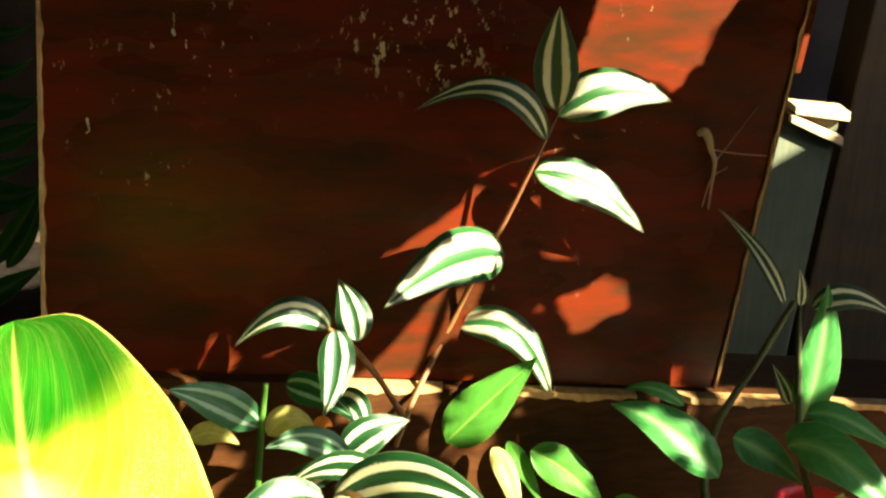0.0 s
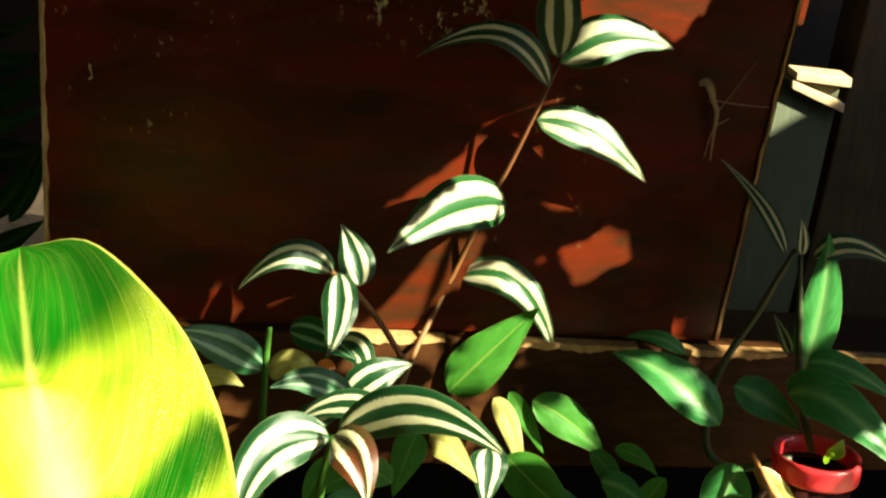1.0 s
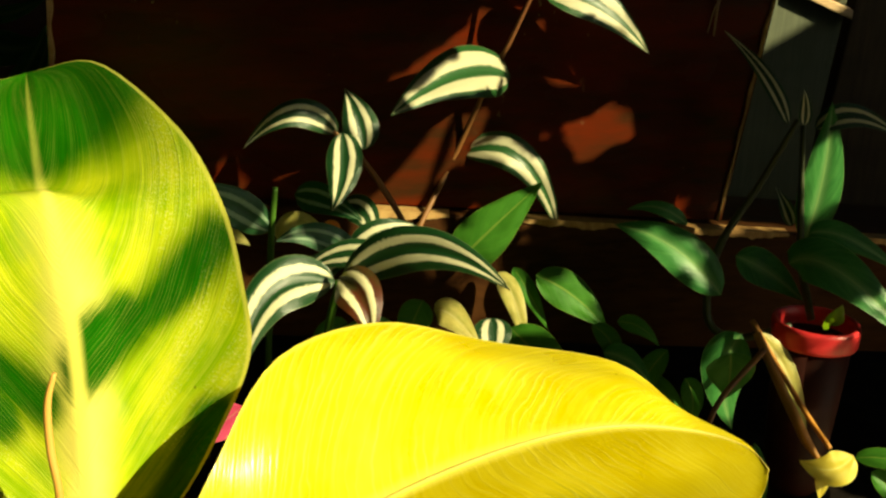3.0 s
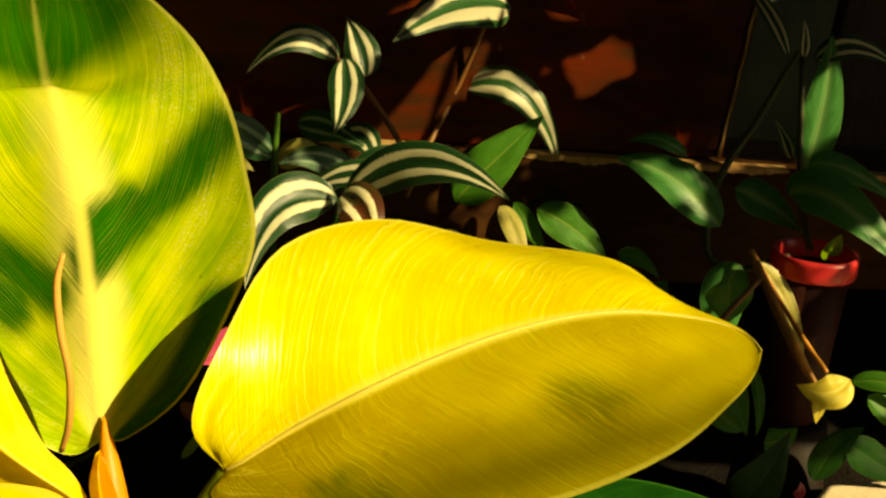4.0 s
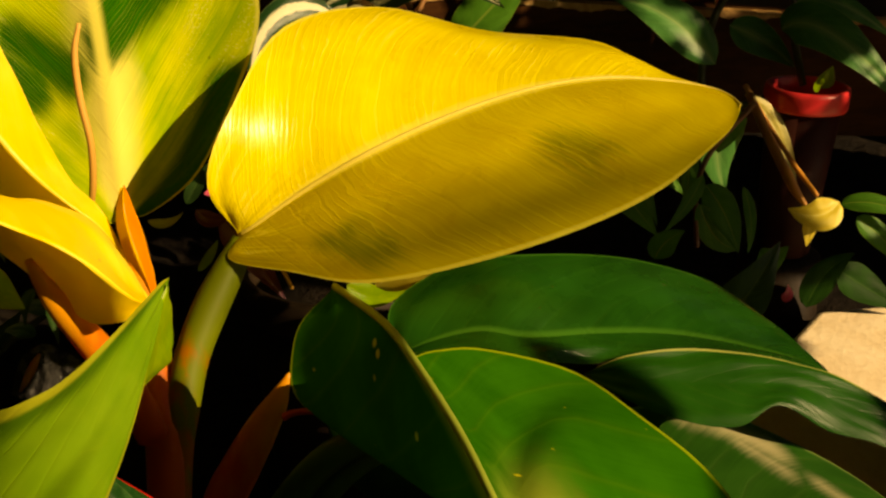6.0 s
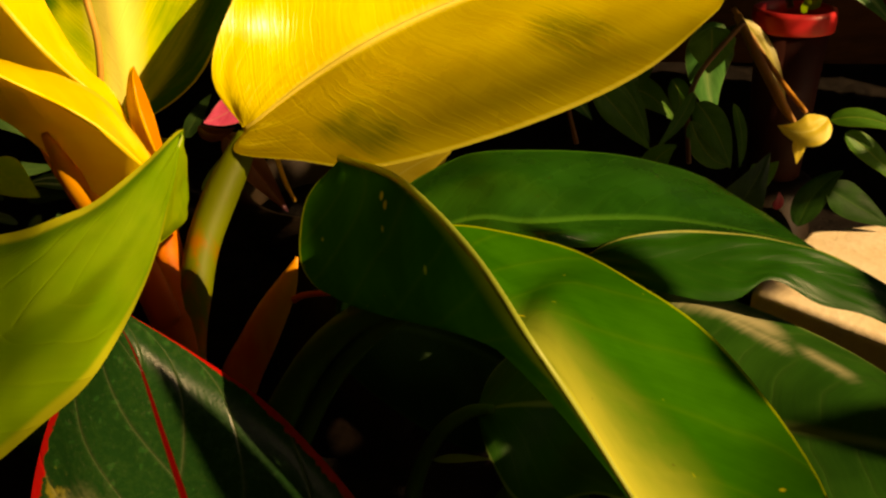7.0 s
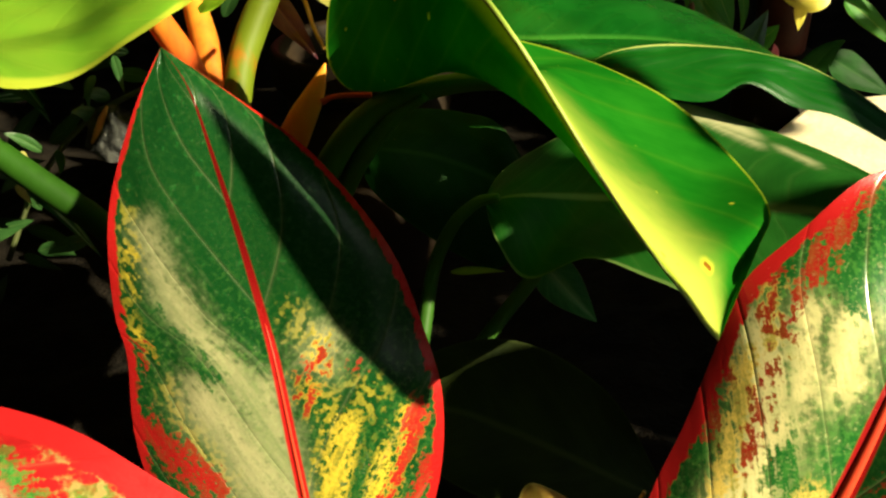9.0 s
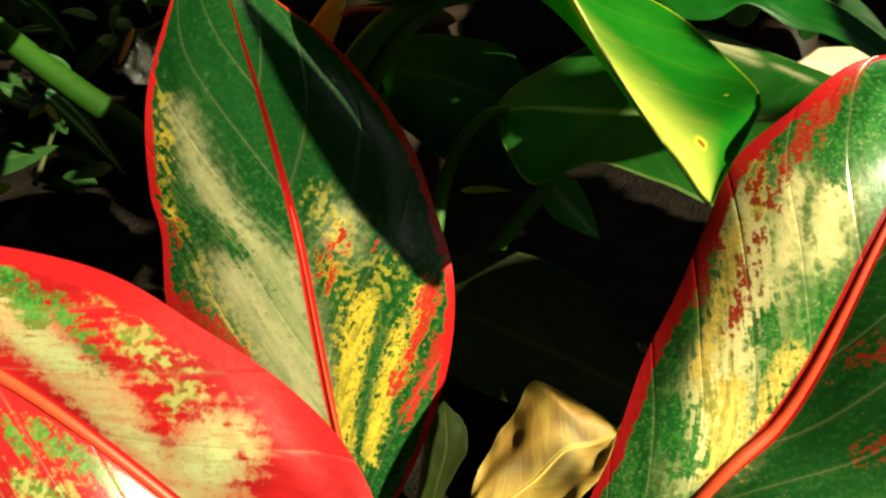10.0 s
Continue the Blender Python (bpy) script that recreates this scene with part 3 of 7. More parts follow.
STALK = {
    "rib": stalk_material("pale_rib", (0.72, 0.62, 0.16), (0.66, 0.56, 0.10)),
    "green_rib": stalk_material("green_rib", (0.30, 0.36, 0.06), (0.24, 0.32, 0.05)),
    "olive": stalk_material("olive_stalk", (0.36, 0.09, 0.006), (0.105, 0.140, 0.007), rough=0.55, spec=0.2, fleck=1.6, turn=0.72),
    "orange": stalk_material("orange_stalk", (0.62, 0.09, 0.015), (0.76, 0.32, 0.03), through=0.3),
    "moss": stalk_material("moss_stalk", (0.014, 0.045, 0.004), (0.022, 0.072, 0.006), rough=0.55, spec=0.12),
    "green": stalk_material("green_stalk", (0.03, 0.085, 0.010), (0.05, 0.13, 0.015), rough=0.5, spec=0.2),
    "dry": stalk_material("dry_stalk", (0.55, 0.30, 0.06), (0.62, 0.34, 0.08), rough=0.6),
    "red": stalk_material("red_stalk", (0.52, 0.035, 0.015), (0.58, 0.06, 0.02)),
    "brown": stalk_material("brown_stalk", (0.13, 0.045, 0.014), (0.17, 0.075, 0.02), rough=0.55, through=0.05),
    "amber": stalk_material("amber_stalk", (0.58, 0.26, 0.05), (0.48, 0.22, 0.06)),
    "web": stalk_material("dusty_web", (0.34, 0.24, 0.16), (0.40, 0.30, 0.2), rough=0.8, through=0.3),
    "dark": stalk_material("dark_stalk", (0.03, 0.04, 0.012), (0.05, 0.06, 0.02), through=0.05),
}
BOARD = wood("stained_board", (0.024, 0.0112, 0.0038), (0.092, 0.0092, 0.0016), chips=(0.42, 0.36, 0.18), rough=0.15, spec=0.10, grain=(2.0, 26.0, 26.0))
WORN = wood("worn_edge", (0.20, 0.10, 0.03), (0.40, 0.26, 0.10), rough=0.6, grain=(60.0, 60.0, 30.0))
BEAM = wood("old_beam", (0.020, 0.007, 0.002), (0.050, 0.019, 0.005), rough=0.5, spec=0.06)
BEAM_DARK = wood("dark_post", (0.030, 0.020, 0.009), (0.065, 0.042, 0.018), rough=0.6, grain=(60.0, 60.0, 4.0))
GREY_WOOD = wood("grey_plank", (0.075, 0.090, 0.058), (0.11, 0.125, 0.080), rough=0.6, grain=(60.0, 60.0, 4.0))
PALE_WOOD = plain("pale_batten", (0.5, 0.34, 0.18), (0.62, 0.45, 0.26), 60.0)
SOIL = plain("soil", (0.005, 0.0035, 0.0025), (0.014, 0.010, 0.007), 40.0, rough=0.9, spec=0.1, relief=1.0, depth=0.01)
STONE = plain("pale_stone", (0.82, 0.67, 0.43), (0.92, 0.80, 0.57), 25.0, rough=0.8, relief=0.5)
RED_PLASTIC = plain("red_plastic", (0.50, 0.02, 0.03), (0.56, 0.03, 0.035), 20.0, rough=0.38, relief=0.1, depth=0.0005)
MAROON = plain("maroon_plastic", (0.026, 0.007, 0.005), (0.042, 0.011, 0.008), 25.0, rough=0.5, spec=0.15, relief=0.1, depth=0.0005)
DARK_POT = plain("dark_pot", (0.008, 0.005, 0.003), (0.018, 0.011, 0.006), 30.0, rough=0.6, spec=0.12, relief=0.15, depth=0.0006)
BLACK_PLASTIC = plain("black_plastic", (0.012, 0.012, 0.012), (0.02, 0.02, 0.02), 60.0, rough=0.25, relief=0.9, depth=0.003)
DARK_WALL = plain("dark_wall", (0.03, 0.02, 0.014), (0.06, 0.04, 0.025), 8.0, rough=0.8)


# ---- building ----
def thing(name, at, label, category, group="", kind=""):
    ob = new(name)
    ob.location = at
    ob.empty_display_size = 0.02
    return tagged(ob, label, category, group, kind)


def from_bm(name, bm, material, smooth=True):
    me = bpy.data.meshes.new(name)
    bm.to_mesh(me)
    bm.free()
    me.materials.append(material)
    if smooth:
        me.polygons.foreach_set("use_smooth", [True] * len(me.polygons))
    return me


def base_of(ob):
    at = Vector((0, 0, 0))
    while ob:
        at += Vector(ob.location)
        ob = ob.parent
    return at


def part(name, bm, material, parent, label="", smooth=True):
    """One mesh, given in world places, under a thing or a part."""
    bmesh.ops.translate(bm, verts=bm.verts, vec=-base_of(parent))
    ob = new(name, from_bm(name, bm, material, smooth))
    ob.parent = parent
    if label:
        ob["label"] = label
    return ob


def glide(points, t):
    """A point on the smooth curve through the points, t from 0 to 1."""
    n = len(points) - 1
    x = min(max(t, 0.0), 1.0) * n
    i = min(int(x), n - 1)
    f = x - i
    a, b = points[i], points[i + 1]
    before = points[i - 1] if i else a * 2 - b
    after = points[i + 2] if i + 2 <= n else b * 2 - a
    return 0.5 * (2 * a + (b - before) * f + (2 * before - 5 * a + 4 * b - after) * f**2 + (3 * a - before - 3 * b + after) * f**3)


def grid(bm, rows, cols, place, closed=False):
    """A sheet of rows x cols points with the leaf coordinates on it."""
    layer = bm.loops.layers.uv.new("leaf")
    points = [[bm.verts.new(place(i / (rows - 1), j / (cols - 1))) for j in range(cols)] for i in range(rows)]
    for i in range(rows - 1):
        for j in range(cols - 1):
            face = bm.faces.new((points[i][j], points[i][j + 1], points[i + 1][j + 1], points[i + 1][j]))
            for loop, (a, b) in zip(face.loops, ((i, j), (i, j + 1), (i + 1, j + 1), (i + 1, j))):
                loop[layer].uv = (b / (cols - 1), a / (rows - 1))
    return points


def tube_mesh(bm, spine, sides=10, steps=24, flat=1.0):
    """A round stalk through (place, radius) pairs."""
    layer = bm.loops.layers.uv.new("leaf")
    places, radii = [Vector(p) for p, _ in spine], [Vector((r, 0, 0)) for _, r in spine]
    rings, side = [], None
    for i in range(steps + 1):
        t = i / steps
        at, r = glide(places, t), max(glide(radii, t).x, 0.0002)
        way = (glide(places, min(t + 0.01, 1)) - glide(places, max(t - 0.01, 0))).normalized()
        if side is None:
            side = way.cross(Vector((0.3, 1, 0.2))).normalized()
        side = (side - way * side.dot(way)).normalized()
        other = way.cross(side)
        rings.append([bm.verts.new(at + r * (side * math.cos(a) + other * math.sin(a) * flat)) for a in (2 * math.pi * k / sides for k in range(sides))])
    for i in range(steps):
        for k in range(sides):
            face = bm.faces.new((rings[i][k], rings[i][(k + 1) % sides], rings[i + 1][(k + 1) % sides], rings[i + 1][k]))
            for loop, v in zip(face.loops, (i, i, i + 1, i + 1)):
                loop[layer].uv = (0.5, v / steps)
    bm.faces.new(rings[0][::-1])
    bm.faces.new(rings[-1])


def stalk(name, spine, kind, parent, label="", flat=1.0, sides=10):
    bm = bmesh.new()
    tube_mesh(bm, spine, sides=sides, flat=flat)
    return part(name, bm, STALK[kind], parent, label)


def broad(parent, stations, kind, label="", swell=(0.12, 0.12), ripple=0.0015, rows=49, cols=25, rib="", rib_size=0.0016, rib_to=1.0, seed=0.0, wave=0.0):
    """A large leaf between two margins and a midrib; each half swells out between them."""
    rails = [[Vector(s[k]) for s in stations] for k in range(3)]

    def place(v, u):
        l, m, r = (glide(rail, v) for rail in rails)
        e = u * 2 - 1
        edge, x, bulge = (r, e, swell[1]) if e > 0 else (l, -e, swell[0])
        way = glide(rails[1], min(v + 0.02, 1)) - glide(rails[1], max(v - 0.02, 0))
        normal = (r - l).cross(way)
        normal = normal.normalized() if normal.length > 1e-9 else Vector((0, -1, 0))
        at = m.lerp(edge, x)
        width = (edge - m).length
        at += normal * (bulge * width * math.sin(math.pi * x) * math.sin(math.pi * min(max(v, 0.02), 0.98)) ** 0.5)
        n = noise.noise(Vector((e * 3.1 + seed, v * 7.0, seed)))
        at += normal * (ripple * n * x)
        at += normal * (wave * width * x * x * math.sin(v * 17 + seed + (2 if e > 0 else 0)) * math.sin(math.pi * v))
        return at

    bm = bmesh.new()
    grid(bm, rows, cols, place)
    ob = part("leaf", bm, LEAF[kind], parent, label)
    if rib:
        bm = bmesh.new()
        spine = []
        for i in range(13):
            v = i / 12
            spine.append((tuple(glide(rails[1], v * rib_to)), rib_size * (1.0 - 0.85 * v)))
        tube_mesh(bm, spine, sides=8, steps=36)
        part("midrib", bm, STALK[rib], ob)
    return ob


def sheet(parent, name, stations, material, ripple=0.006, seed=0.0):
    """A crumpled scrap between two edges."""
    rails = [[Vector(s[k]) for s in stations] for k in range(3)]
    bm = bmesh.new()

    def place(v, u):
        l, m, r = (glide(rail, v) for rail in rails)
        at = l.lerp(m, u * 2) if u < 0.5 else m.lerp(r, u * 2 - 1)
        return at + Vector((0.3, -1, 0.3)) * ripple * noise.noise(at * 160 + Vector((seed, 0, 0)))

    grid(bm, 21, 17, place)
    return part(name, bm, material, parent)


def blade(parent, kind, base, middle, tip, width, fold, turn, rows=21, cols=13, label=""):
    """A small pointed leaf along an arc, with its halves folded up along the midrib."""
    base, middle, tip = Vector(base), Vector(middle), Vector(tip)
    bend = middle * 2 - (base + tip) * 0.5
    seed = (base.x * 71 + tip.z * 53) % 9

    def spine(v):
        return base * (1 - v) ** 2 + bend * 2 * v * (1 - v) + tip * v * v

    def place(v, u):
        at, e = spine(v), u * 2 - 1
        way = ((bend - base) * (1 - v) + (tip - bend) * v).normalized()
        face = Vector((0.0, -0.88, 0.47))
        side = way.cross(face).normalized()
        face = side.cross(way)
        turned = Matrix.Rotation(radians(turn), 3, way)
        side, face = turned @ side, turned @ face
        half = 0.5 * width * (math.sin(math.pi * v**0.72) ** 0.85 if 0 < v < 1 else 0.0) * (1.06 - 0.25 * v)
        a = radians(fold)
        x = abs(e)
        out = half * (x * math.cos(a))
        up = half * (x * math.sin(a) - 0.55 * math.sin(a) * x * x * 1.6)
        up += 0.04 * width * noise.noise(Vector((e * 2 + seed, v * 5, seed))) * x
        return at + side * math.copysign(out, e) + face * up

    bm = bmesh.new()
    grid(bm, rows, cols, place)
    return part("leaf", bm, LEAF[kind], parent, label)


def prism(bm, outline, depth_way):
    """A slab: an outline of places, and the way through it."""
    front = [bm.verts.new(p) for p in outline]
    back = [bm.verts.new(Vector(p) + Vector(depth_way)) for p in outline]
    bm.faces.new(front)
    bm.faces.new(back[::-1])
    for i in range(len(outline)):
        j = (i + 1) % len(outline)
        bm.faces.new((front[j], front[i], back[i], back[j]))
    bmesh.ops.recalc_face_normals(bm, faces=bm.faces)


def worn(bm, size, segments=2):
    bmesh.ops.bevel(bm, geom=list(bm.edges), offset=size, segments=segments, profile=0.6, affect="EDGES")


def lathe(bm, profile, at, sides=40):
    """A round body from (radius, height) pairs."""
    rings = [[bm.verts.new((at[0] + r * math.cos(a), at[1] + r * math.sin(a), at[2] + z)) for a in (2 * math.pi * k / sides for k in range(sides))] for r, z in profile]
    for a, b in zip(rings, rings[1:]):
        for k in range(sides):
            bm.faces.new((a[k], a[(k + 1) % sides], b[(k + 1) % sides], b[k]))
    bm.faces.new(rings[0][::-1])
    bm.faces.new(rings[-1])


# ---- setting ----
GROUND = 0.06
bm = bmesh.new()
bmesh.ops.create_grid(bm, x_segments=140, y_segments=140, size=1.0)
for v in bm.verts:
    far = max(abs(v.co.x), abs(v.co.y))
    v.co = Vector((v.co.x * (0.9 + 3 * far**6), v.co.y * (0.9 + 3 * far**6) + 0.35, GROUND))
    if far < 0.97:
        v.co.z += 0.008 * noise.noise(v.co * 18) + 0.004 * noise.noise(v.co * 60)
tagged(new("ground", from_bm("ground", bm, SOIL)), "bare near-black soil with small clods", "ground", kind="structure")



# Walls and roof are added to cut sky light; most stay out of view.
def wall(name, outline, way, label):
    bm = bmesh.new()
    prism(bm, outline, way)
    tagged(new(name, from_bm(name, bm, DARK_WALL, False)), label, "wall", kind="structure")


wall("wall_back", [(-1.7, 1.9, 0.0), (1.7, 1.9, 0.0), (1.7, 1.9, 1.25), (-1.7, 1.9, 1.25)], (0, 0.08, 0), "added dark brown wall that closes the back")
wall("wall_left", [(-1.6, -1.6, 0.0), (-1.6, 1.9, 0.0), (-1.6, 1.9, 1.25), (-1.6, -1.6, 1.25)], (-0.08, 0, 0), "added unseen dark wall that cuts sky light")
wall("wall_front", [(-1.6, -1.6, 0.0), (1.7, -1.6, 0.0), (1.7, -1.6, 1.25), (-1.6, -1.6, 1.25)], (0, -0.08, 0), "added unseen dark wall behind the camera")
# Opening and notch are shaped so that sun reaches chosen spots only.
wall("wall_right", [(1.7, -1.6, 0.0), (1.7, 1.9, 0.0), (1.7, 1.9, 1.50), (1.7, 0.53, 1.50), (1.7, 0.53, 1.21), (1.7, 0.34, 1.21), (1.7, 0.34, 0.5), (1.7, -1.6, 0.5)], (0.08, 0, 0), "added unseen side wall with an opening cut for the sun")
bm = bmesh.new()
prism(bm, [(-1.68, -1.68, 1.252), (0.95, -1.68, 1.252), (0.95, 1.98, 1.252), (-1.68, 1.98, 1.252)], (0, 0, 0.05))
tagged(new("ceiling", from_bm("ceiling", bm, DARK_WALL, False)), "added unseen dark slab that cuts sky light", "ceiling", kind="structure")

board = thing("board", (0.0, 0.64, 0.3), "dark reddish-brown stained wooden board with flaked cream paint", "board")
bm = bmesh.new()
prism(bm, [(-0.234, 0.568, 0.336), (0.2115, 0.6615, 0.3045), (0.2545, 0.6704, 0.66), (-0.2225, 0.570, 0.66)], (-0.004, 0.018, 0))
worn(bm, 0.0012)
part("panel", bm, BOARD, board, smooth=False)

for name, low_end, high_end in (("left_edge", (-0.2343, 0.5672, 0.336), (-0.2228, 0.5692, 0.66)), ("right_edge", (0.2095, 0.6602, 0.305), (0.2525, 0.6692, 0.66))):
    bm = bmesh.new()
    low_at, high_at = Vector(low_end), Vector(high_end)
    layer = bm.loops.layers.uv.new("leaf")
    rows = []
    for k in range(81):
        at = low_at.lerp(high_at, k / 80)
        wide = 0.0014 + 0.0022 * max(0.0, noise.noise(Vector((k * 0.31, low_end[0] * 9, 2.0))) + 0.25)
        way = 1 if low_end[0] < 0 else -1
        rows.append([bm.verts.new(at + Vector(o)) for o in ((0, -0.0016, 0), (way * wide, -0.0014 + way * wide * 0.21, 0), (way * wide, 0.004, 0), (0, 0.004, 0))])
    for r, s in zip(rows, rows[1:]):
        for k in range(4):
            bm.faces.new((r[k], r[(k + 1) % 4], s[(k + 1) % 4], s[k]))
    bmesh.ops.recalc_face_normals(bm, faces=bm.faces)
    part("worn_edge", bm, WORN, board, "worn paler edge", smooth=False)

beam = thing("beam", (0.0, 0.66, 0.2), "rough old wooden beam under the board", "beam")
bm = bmesh.new()
prism(bm, [(-0.6, 0.481, 0.366), (0.75, 0.7635, 0.2575), (0.75, 0.7635, 0.165), (-0.6, 0.481, 0.274)], (-0.014, 0.09, 0.004))
worn(bm, 0.002)
part("timber", bm, BEAM, beam, smooth=False)

# Worn corner strips stand only where it is sunlit, painting that brightness.
for a, b in ((-0.075, 0.012), (0.055, 0.148), (0.175, 0.262), (0.30, 0.42)):
    bm = bmesh.new()
    rows = []
    for k in range(25):
        x = a + (b - a) * k / 24
        at = Vector((x, 0.6065 + 0.2093 * x, 0.3178 - 0.0804 * x))
        wide = 0.0045 * math.sin(math.pi * min(max(k / 24, 0.04), 0.96)) ** 0.4 * (1 + 0.7 * noise.noise(Vector((k * 0.6, a * 30, 0.0))))
        rows.append([bm.verts.new(at + Vector(o)) for o in ((0, 0.010, 0.0012), (0, -0.0012, 0.0006), (0, -0.0014, -wide), (0, 0.004, -wide))])
    for r, q in zip(rows, rows[1:]):
        for k in range(4):
            bm.faces.new((r[k], r[(k + 1) % 4], q[(k + 1) % 4], q[k]))
    bm.faces.new(rows[0])
    bm.faces.new(rows[-1][::-1])
    bmesh.ops.recalc_face_normals(bm, faces=bm.faces)
    part("worn_sunlit_corner", bm, WORN, beam, "worn corner of the beam, painted pale where sun falls", smooth=False)

plank = thing("grey_plank", (0.46, 1.25, GROUND), "grey-green plank with pale battens across its top", "plank")
bm = bmesh.new()
prism(bm, [(0.40, 1.25, 0.452), (0.515, 1.25, 0.442), (0.485, 1.25, 0.05), (0.36, 1.25, 0.05)], (0.005, 0.05, 0))
worn(bm, 0.003)
part("timber", bm, GREY_WOOD, plank, smooth=False)
for n, (x, z) in enumerate(((0.452, 0.4485), (0.448, 0.438))):
    bm = bmesh.new()
    prism(bm, [(x, 1.235, z), (x + 0.07, 1.235, z - 0.006 - 0.022 * n), (x + 0.07, 1.235, z + 0.006 - 0.022 * n), (x, 1.235, z + 0.010)], (0.004, 0.05, 0.006))
    worn(bm, 0.0015)
    part("end_batten", bm, PALE_WOOD, plank, "pale batten", smooth=False)

post = thing("post", (0.6, 1.34, GROUND), "dark brown wooden post", "post")
bm = bmesh.new()
prism(bm, [(0.5225, 1.32, 0.05), (0.95, 1.32, 0.05), (0.95, 1.32, 1.25), (0.6235, 1.32, 1.25)], (0, 0.09, 0))
worn(bm, 0.004)
part("timber", bm, BEAM_DARK, post, smooth=False)
# Wood strip beyond the board's edge, joined to the board for support.
bm = bmesh.new()
prism(bm, [(0.10, 0.672, 0.53), (0.256, 0.7035, 0.528), (0.272, 0.707, 0.66), (0.10, 0.672, 0.66)], (-0.002, 0.012, 0))
worn(bm, 0.0015)
part("wood_strip", bm, BOARD, board, "short strip of wood past the right edge of the board", smooth=False)

# ---- plans of the large leaves and stalks: margin, midrib, margin from stalk to tip ----
YELLOW_LEAF = [
    ((-0.0622, 0.2410, 0.2962), (-0.0622, 0.2410, 0.2962), (-0.0622, 0.2410, 0.2962)),
    ((-0.0688, 0.2290, 0.3201), (-0.0546, 0.2390, 0.3017), (-0.0644, 0.2330, 0.2900)),
    ((-0.0609, 0.2390, 0.3431), (-0.0395, 0.2400, 0.3128), (-0.0410, 0.2220, 0.2908)),
    ((-0.0473, 0.2740, 0.3627), (-0.0174, 0.2410, 0.3262), (-0.0152, 0.2160, 0.2900)),
    ((-0.0144, 0.3030, 0.3647), (0.0097, 0.2490, 0.3372), (0.0214, 0.2120, 0.3001)),
    ((0.0262, 0.3140, 0.3536), (0.0395, 0.2570, 0.3454), (0.0535, 0.2130, 0.3115)),
    ((0.0708, 0.3050, 0.3507), (0.0663, 0.2620, 0.3483), (0.0789, 0.2180, 0.3232)),
    ((0.0944, 0.2900, 0.3391), (0.0912, 0.2620, 0.3471), (0.0964, 0.2280, 0.3341)),
    ((0.1070, 0.2680, 0.3407), (0.1050, 0.2560, 0.3455), (0.1055, 0.2380, 0.3390)),
    ((0.1090, 0.2450, 0.3439), (0.1090, 0.2450, 0.3439), (0.1090, 0.2450, 0.3439)),
]
VEINED_LEAF = [
    ((-0.1063, 0.2540, 0.2978), (-0.1063, 0.2540, 0.2978), (-0.1063, 0.2540, 0.2978)),
    ((-0.0992, 0.2580, 0.2968), (-0.1079, 0.2570, 0.3041), (-0.1182, 0.2520, 0.2928)),
    ((-0.0810, 0.2640, 0.3103), (-0.1081, 0.2580, 0.3209), (-0.1335, 0.2500, 0.3047)),
    ((-0.0644, 0.2680, 0.3413), (-0.1101, 0.2630, 0.3438), (-0.1527, 0.2550, 0.3208)),
    ((-0.0557, 0.2700, 0.3653), (-0.1134, 0.2700, 0.3674), (-0.1706, 0.2620, 0.3503)),
    ((-0.0593, 0.2790, 0.3864), (-0.1184, 0.2790, 0.3865), (-0.1767, 0.2700, 0.3829)),
    ((-0.0686, 0.2940, 0.4093), (-0.1273, 0.2940, 0.4094), (-0.1769, 0.2850, 0.4176)),
    ((-0.0905, 0.3220, 0.4290), (-0.1406, 0.3200, 0.4065), (-0.1780, 0.3100, 0.4124)),
    ((-0.1269, 0.3480, 0.4473), (-0.1524, 0.3450, 0.4310), (-0.1745, 0.3400, 0.4333)),
    ((-0.1584, 0.3600, 0.4400), (-0.1584, 0.3600, 0.4400), (-0.1584, 0.3600, 0.4400)),
]
SHEATH_LEAF = [
    ((-0.0730, 0.1750, 0.3021), (-0.0730, 0.1750, 0.3021), (-0.0730, 0.1750, 0.3021)),
    ((-0.0796, 0.1780, 0.3126), (-0.0741, 0.1600, 0.3126), (-0.0783, 0.1650, 0.3027)),
    ((-0.0881, 0.1780, 0.3265), (-0.0796, 0.1520, 0.3243), (-0.0914, 0.1720, 0.2984)),
    ((-0.0962, 0.1700, 0.3358), (-0.0882, 0.1480, 0.3332), (-0.1014, 0.1740, 0.3062)),
    ((-0.1030, 0.1600, 0.3419), (-0.0956, 0.1420, 0.3405), (-0.1120, 0.1720, 0.3191)),
    ((-0.1127, 0.1550, 0.3465), (-0.1055, 0.1400, 0.3471), (-0.1176, 0.1600, 0.3334)),
    ((-0.1230, 0.1500, 0.3514), (-0.1230, 0.1500, 0.3514), (-0.1230, 0.1500, 0.3514)),
]
SPREADING_LEAF = [
    ((-0.0844, 0.1900, 0.3087), (-0.0844, 0.1900, 0.3087), (-0.0844, 0.1900, 0.3087)),
    ((-0.0895, 0.1890, 0.3256), (-0.0890, 0.1840, 0.3226), (-0.0931, 0.1900, 0.3123)),
    ((-0.0984, 0.1920, 0.3338), (-0.0976, 0.1810, 0.3325), (-0.1045, 0.1900, 0.3194)),
    ((-0.1062, 0.1950, 0.3488), (-0.1055, 0.1780, 0.3437), (-0.1164, 0.1900, 0.3219)),
    ((-0.1148, 0.2000, 0.3678), (-0.1150, 0.1800, 0.3557), (-0.1314, 0.1950, 0.3238)),
    ((-0.1251, 0.2050, 0.3848), (-0.1284, 0.1900, 0.3665), (-0.1437, 0.1980, 0.3366)),
    ((-0.1418, 0.2000, 0.3825), (-0.1418, 0.2000, 0.3825), (-0.1418, 0.2000, 0.3825)),
]
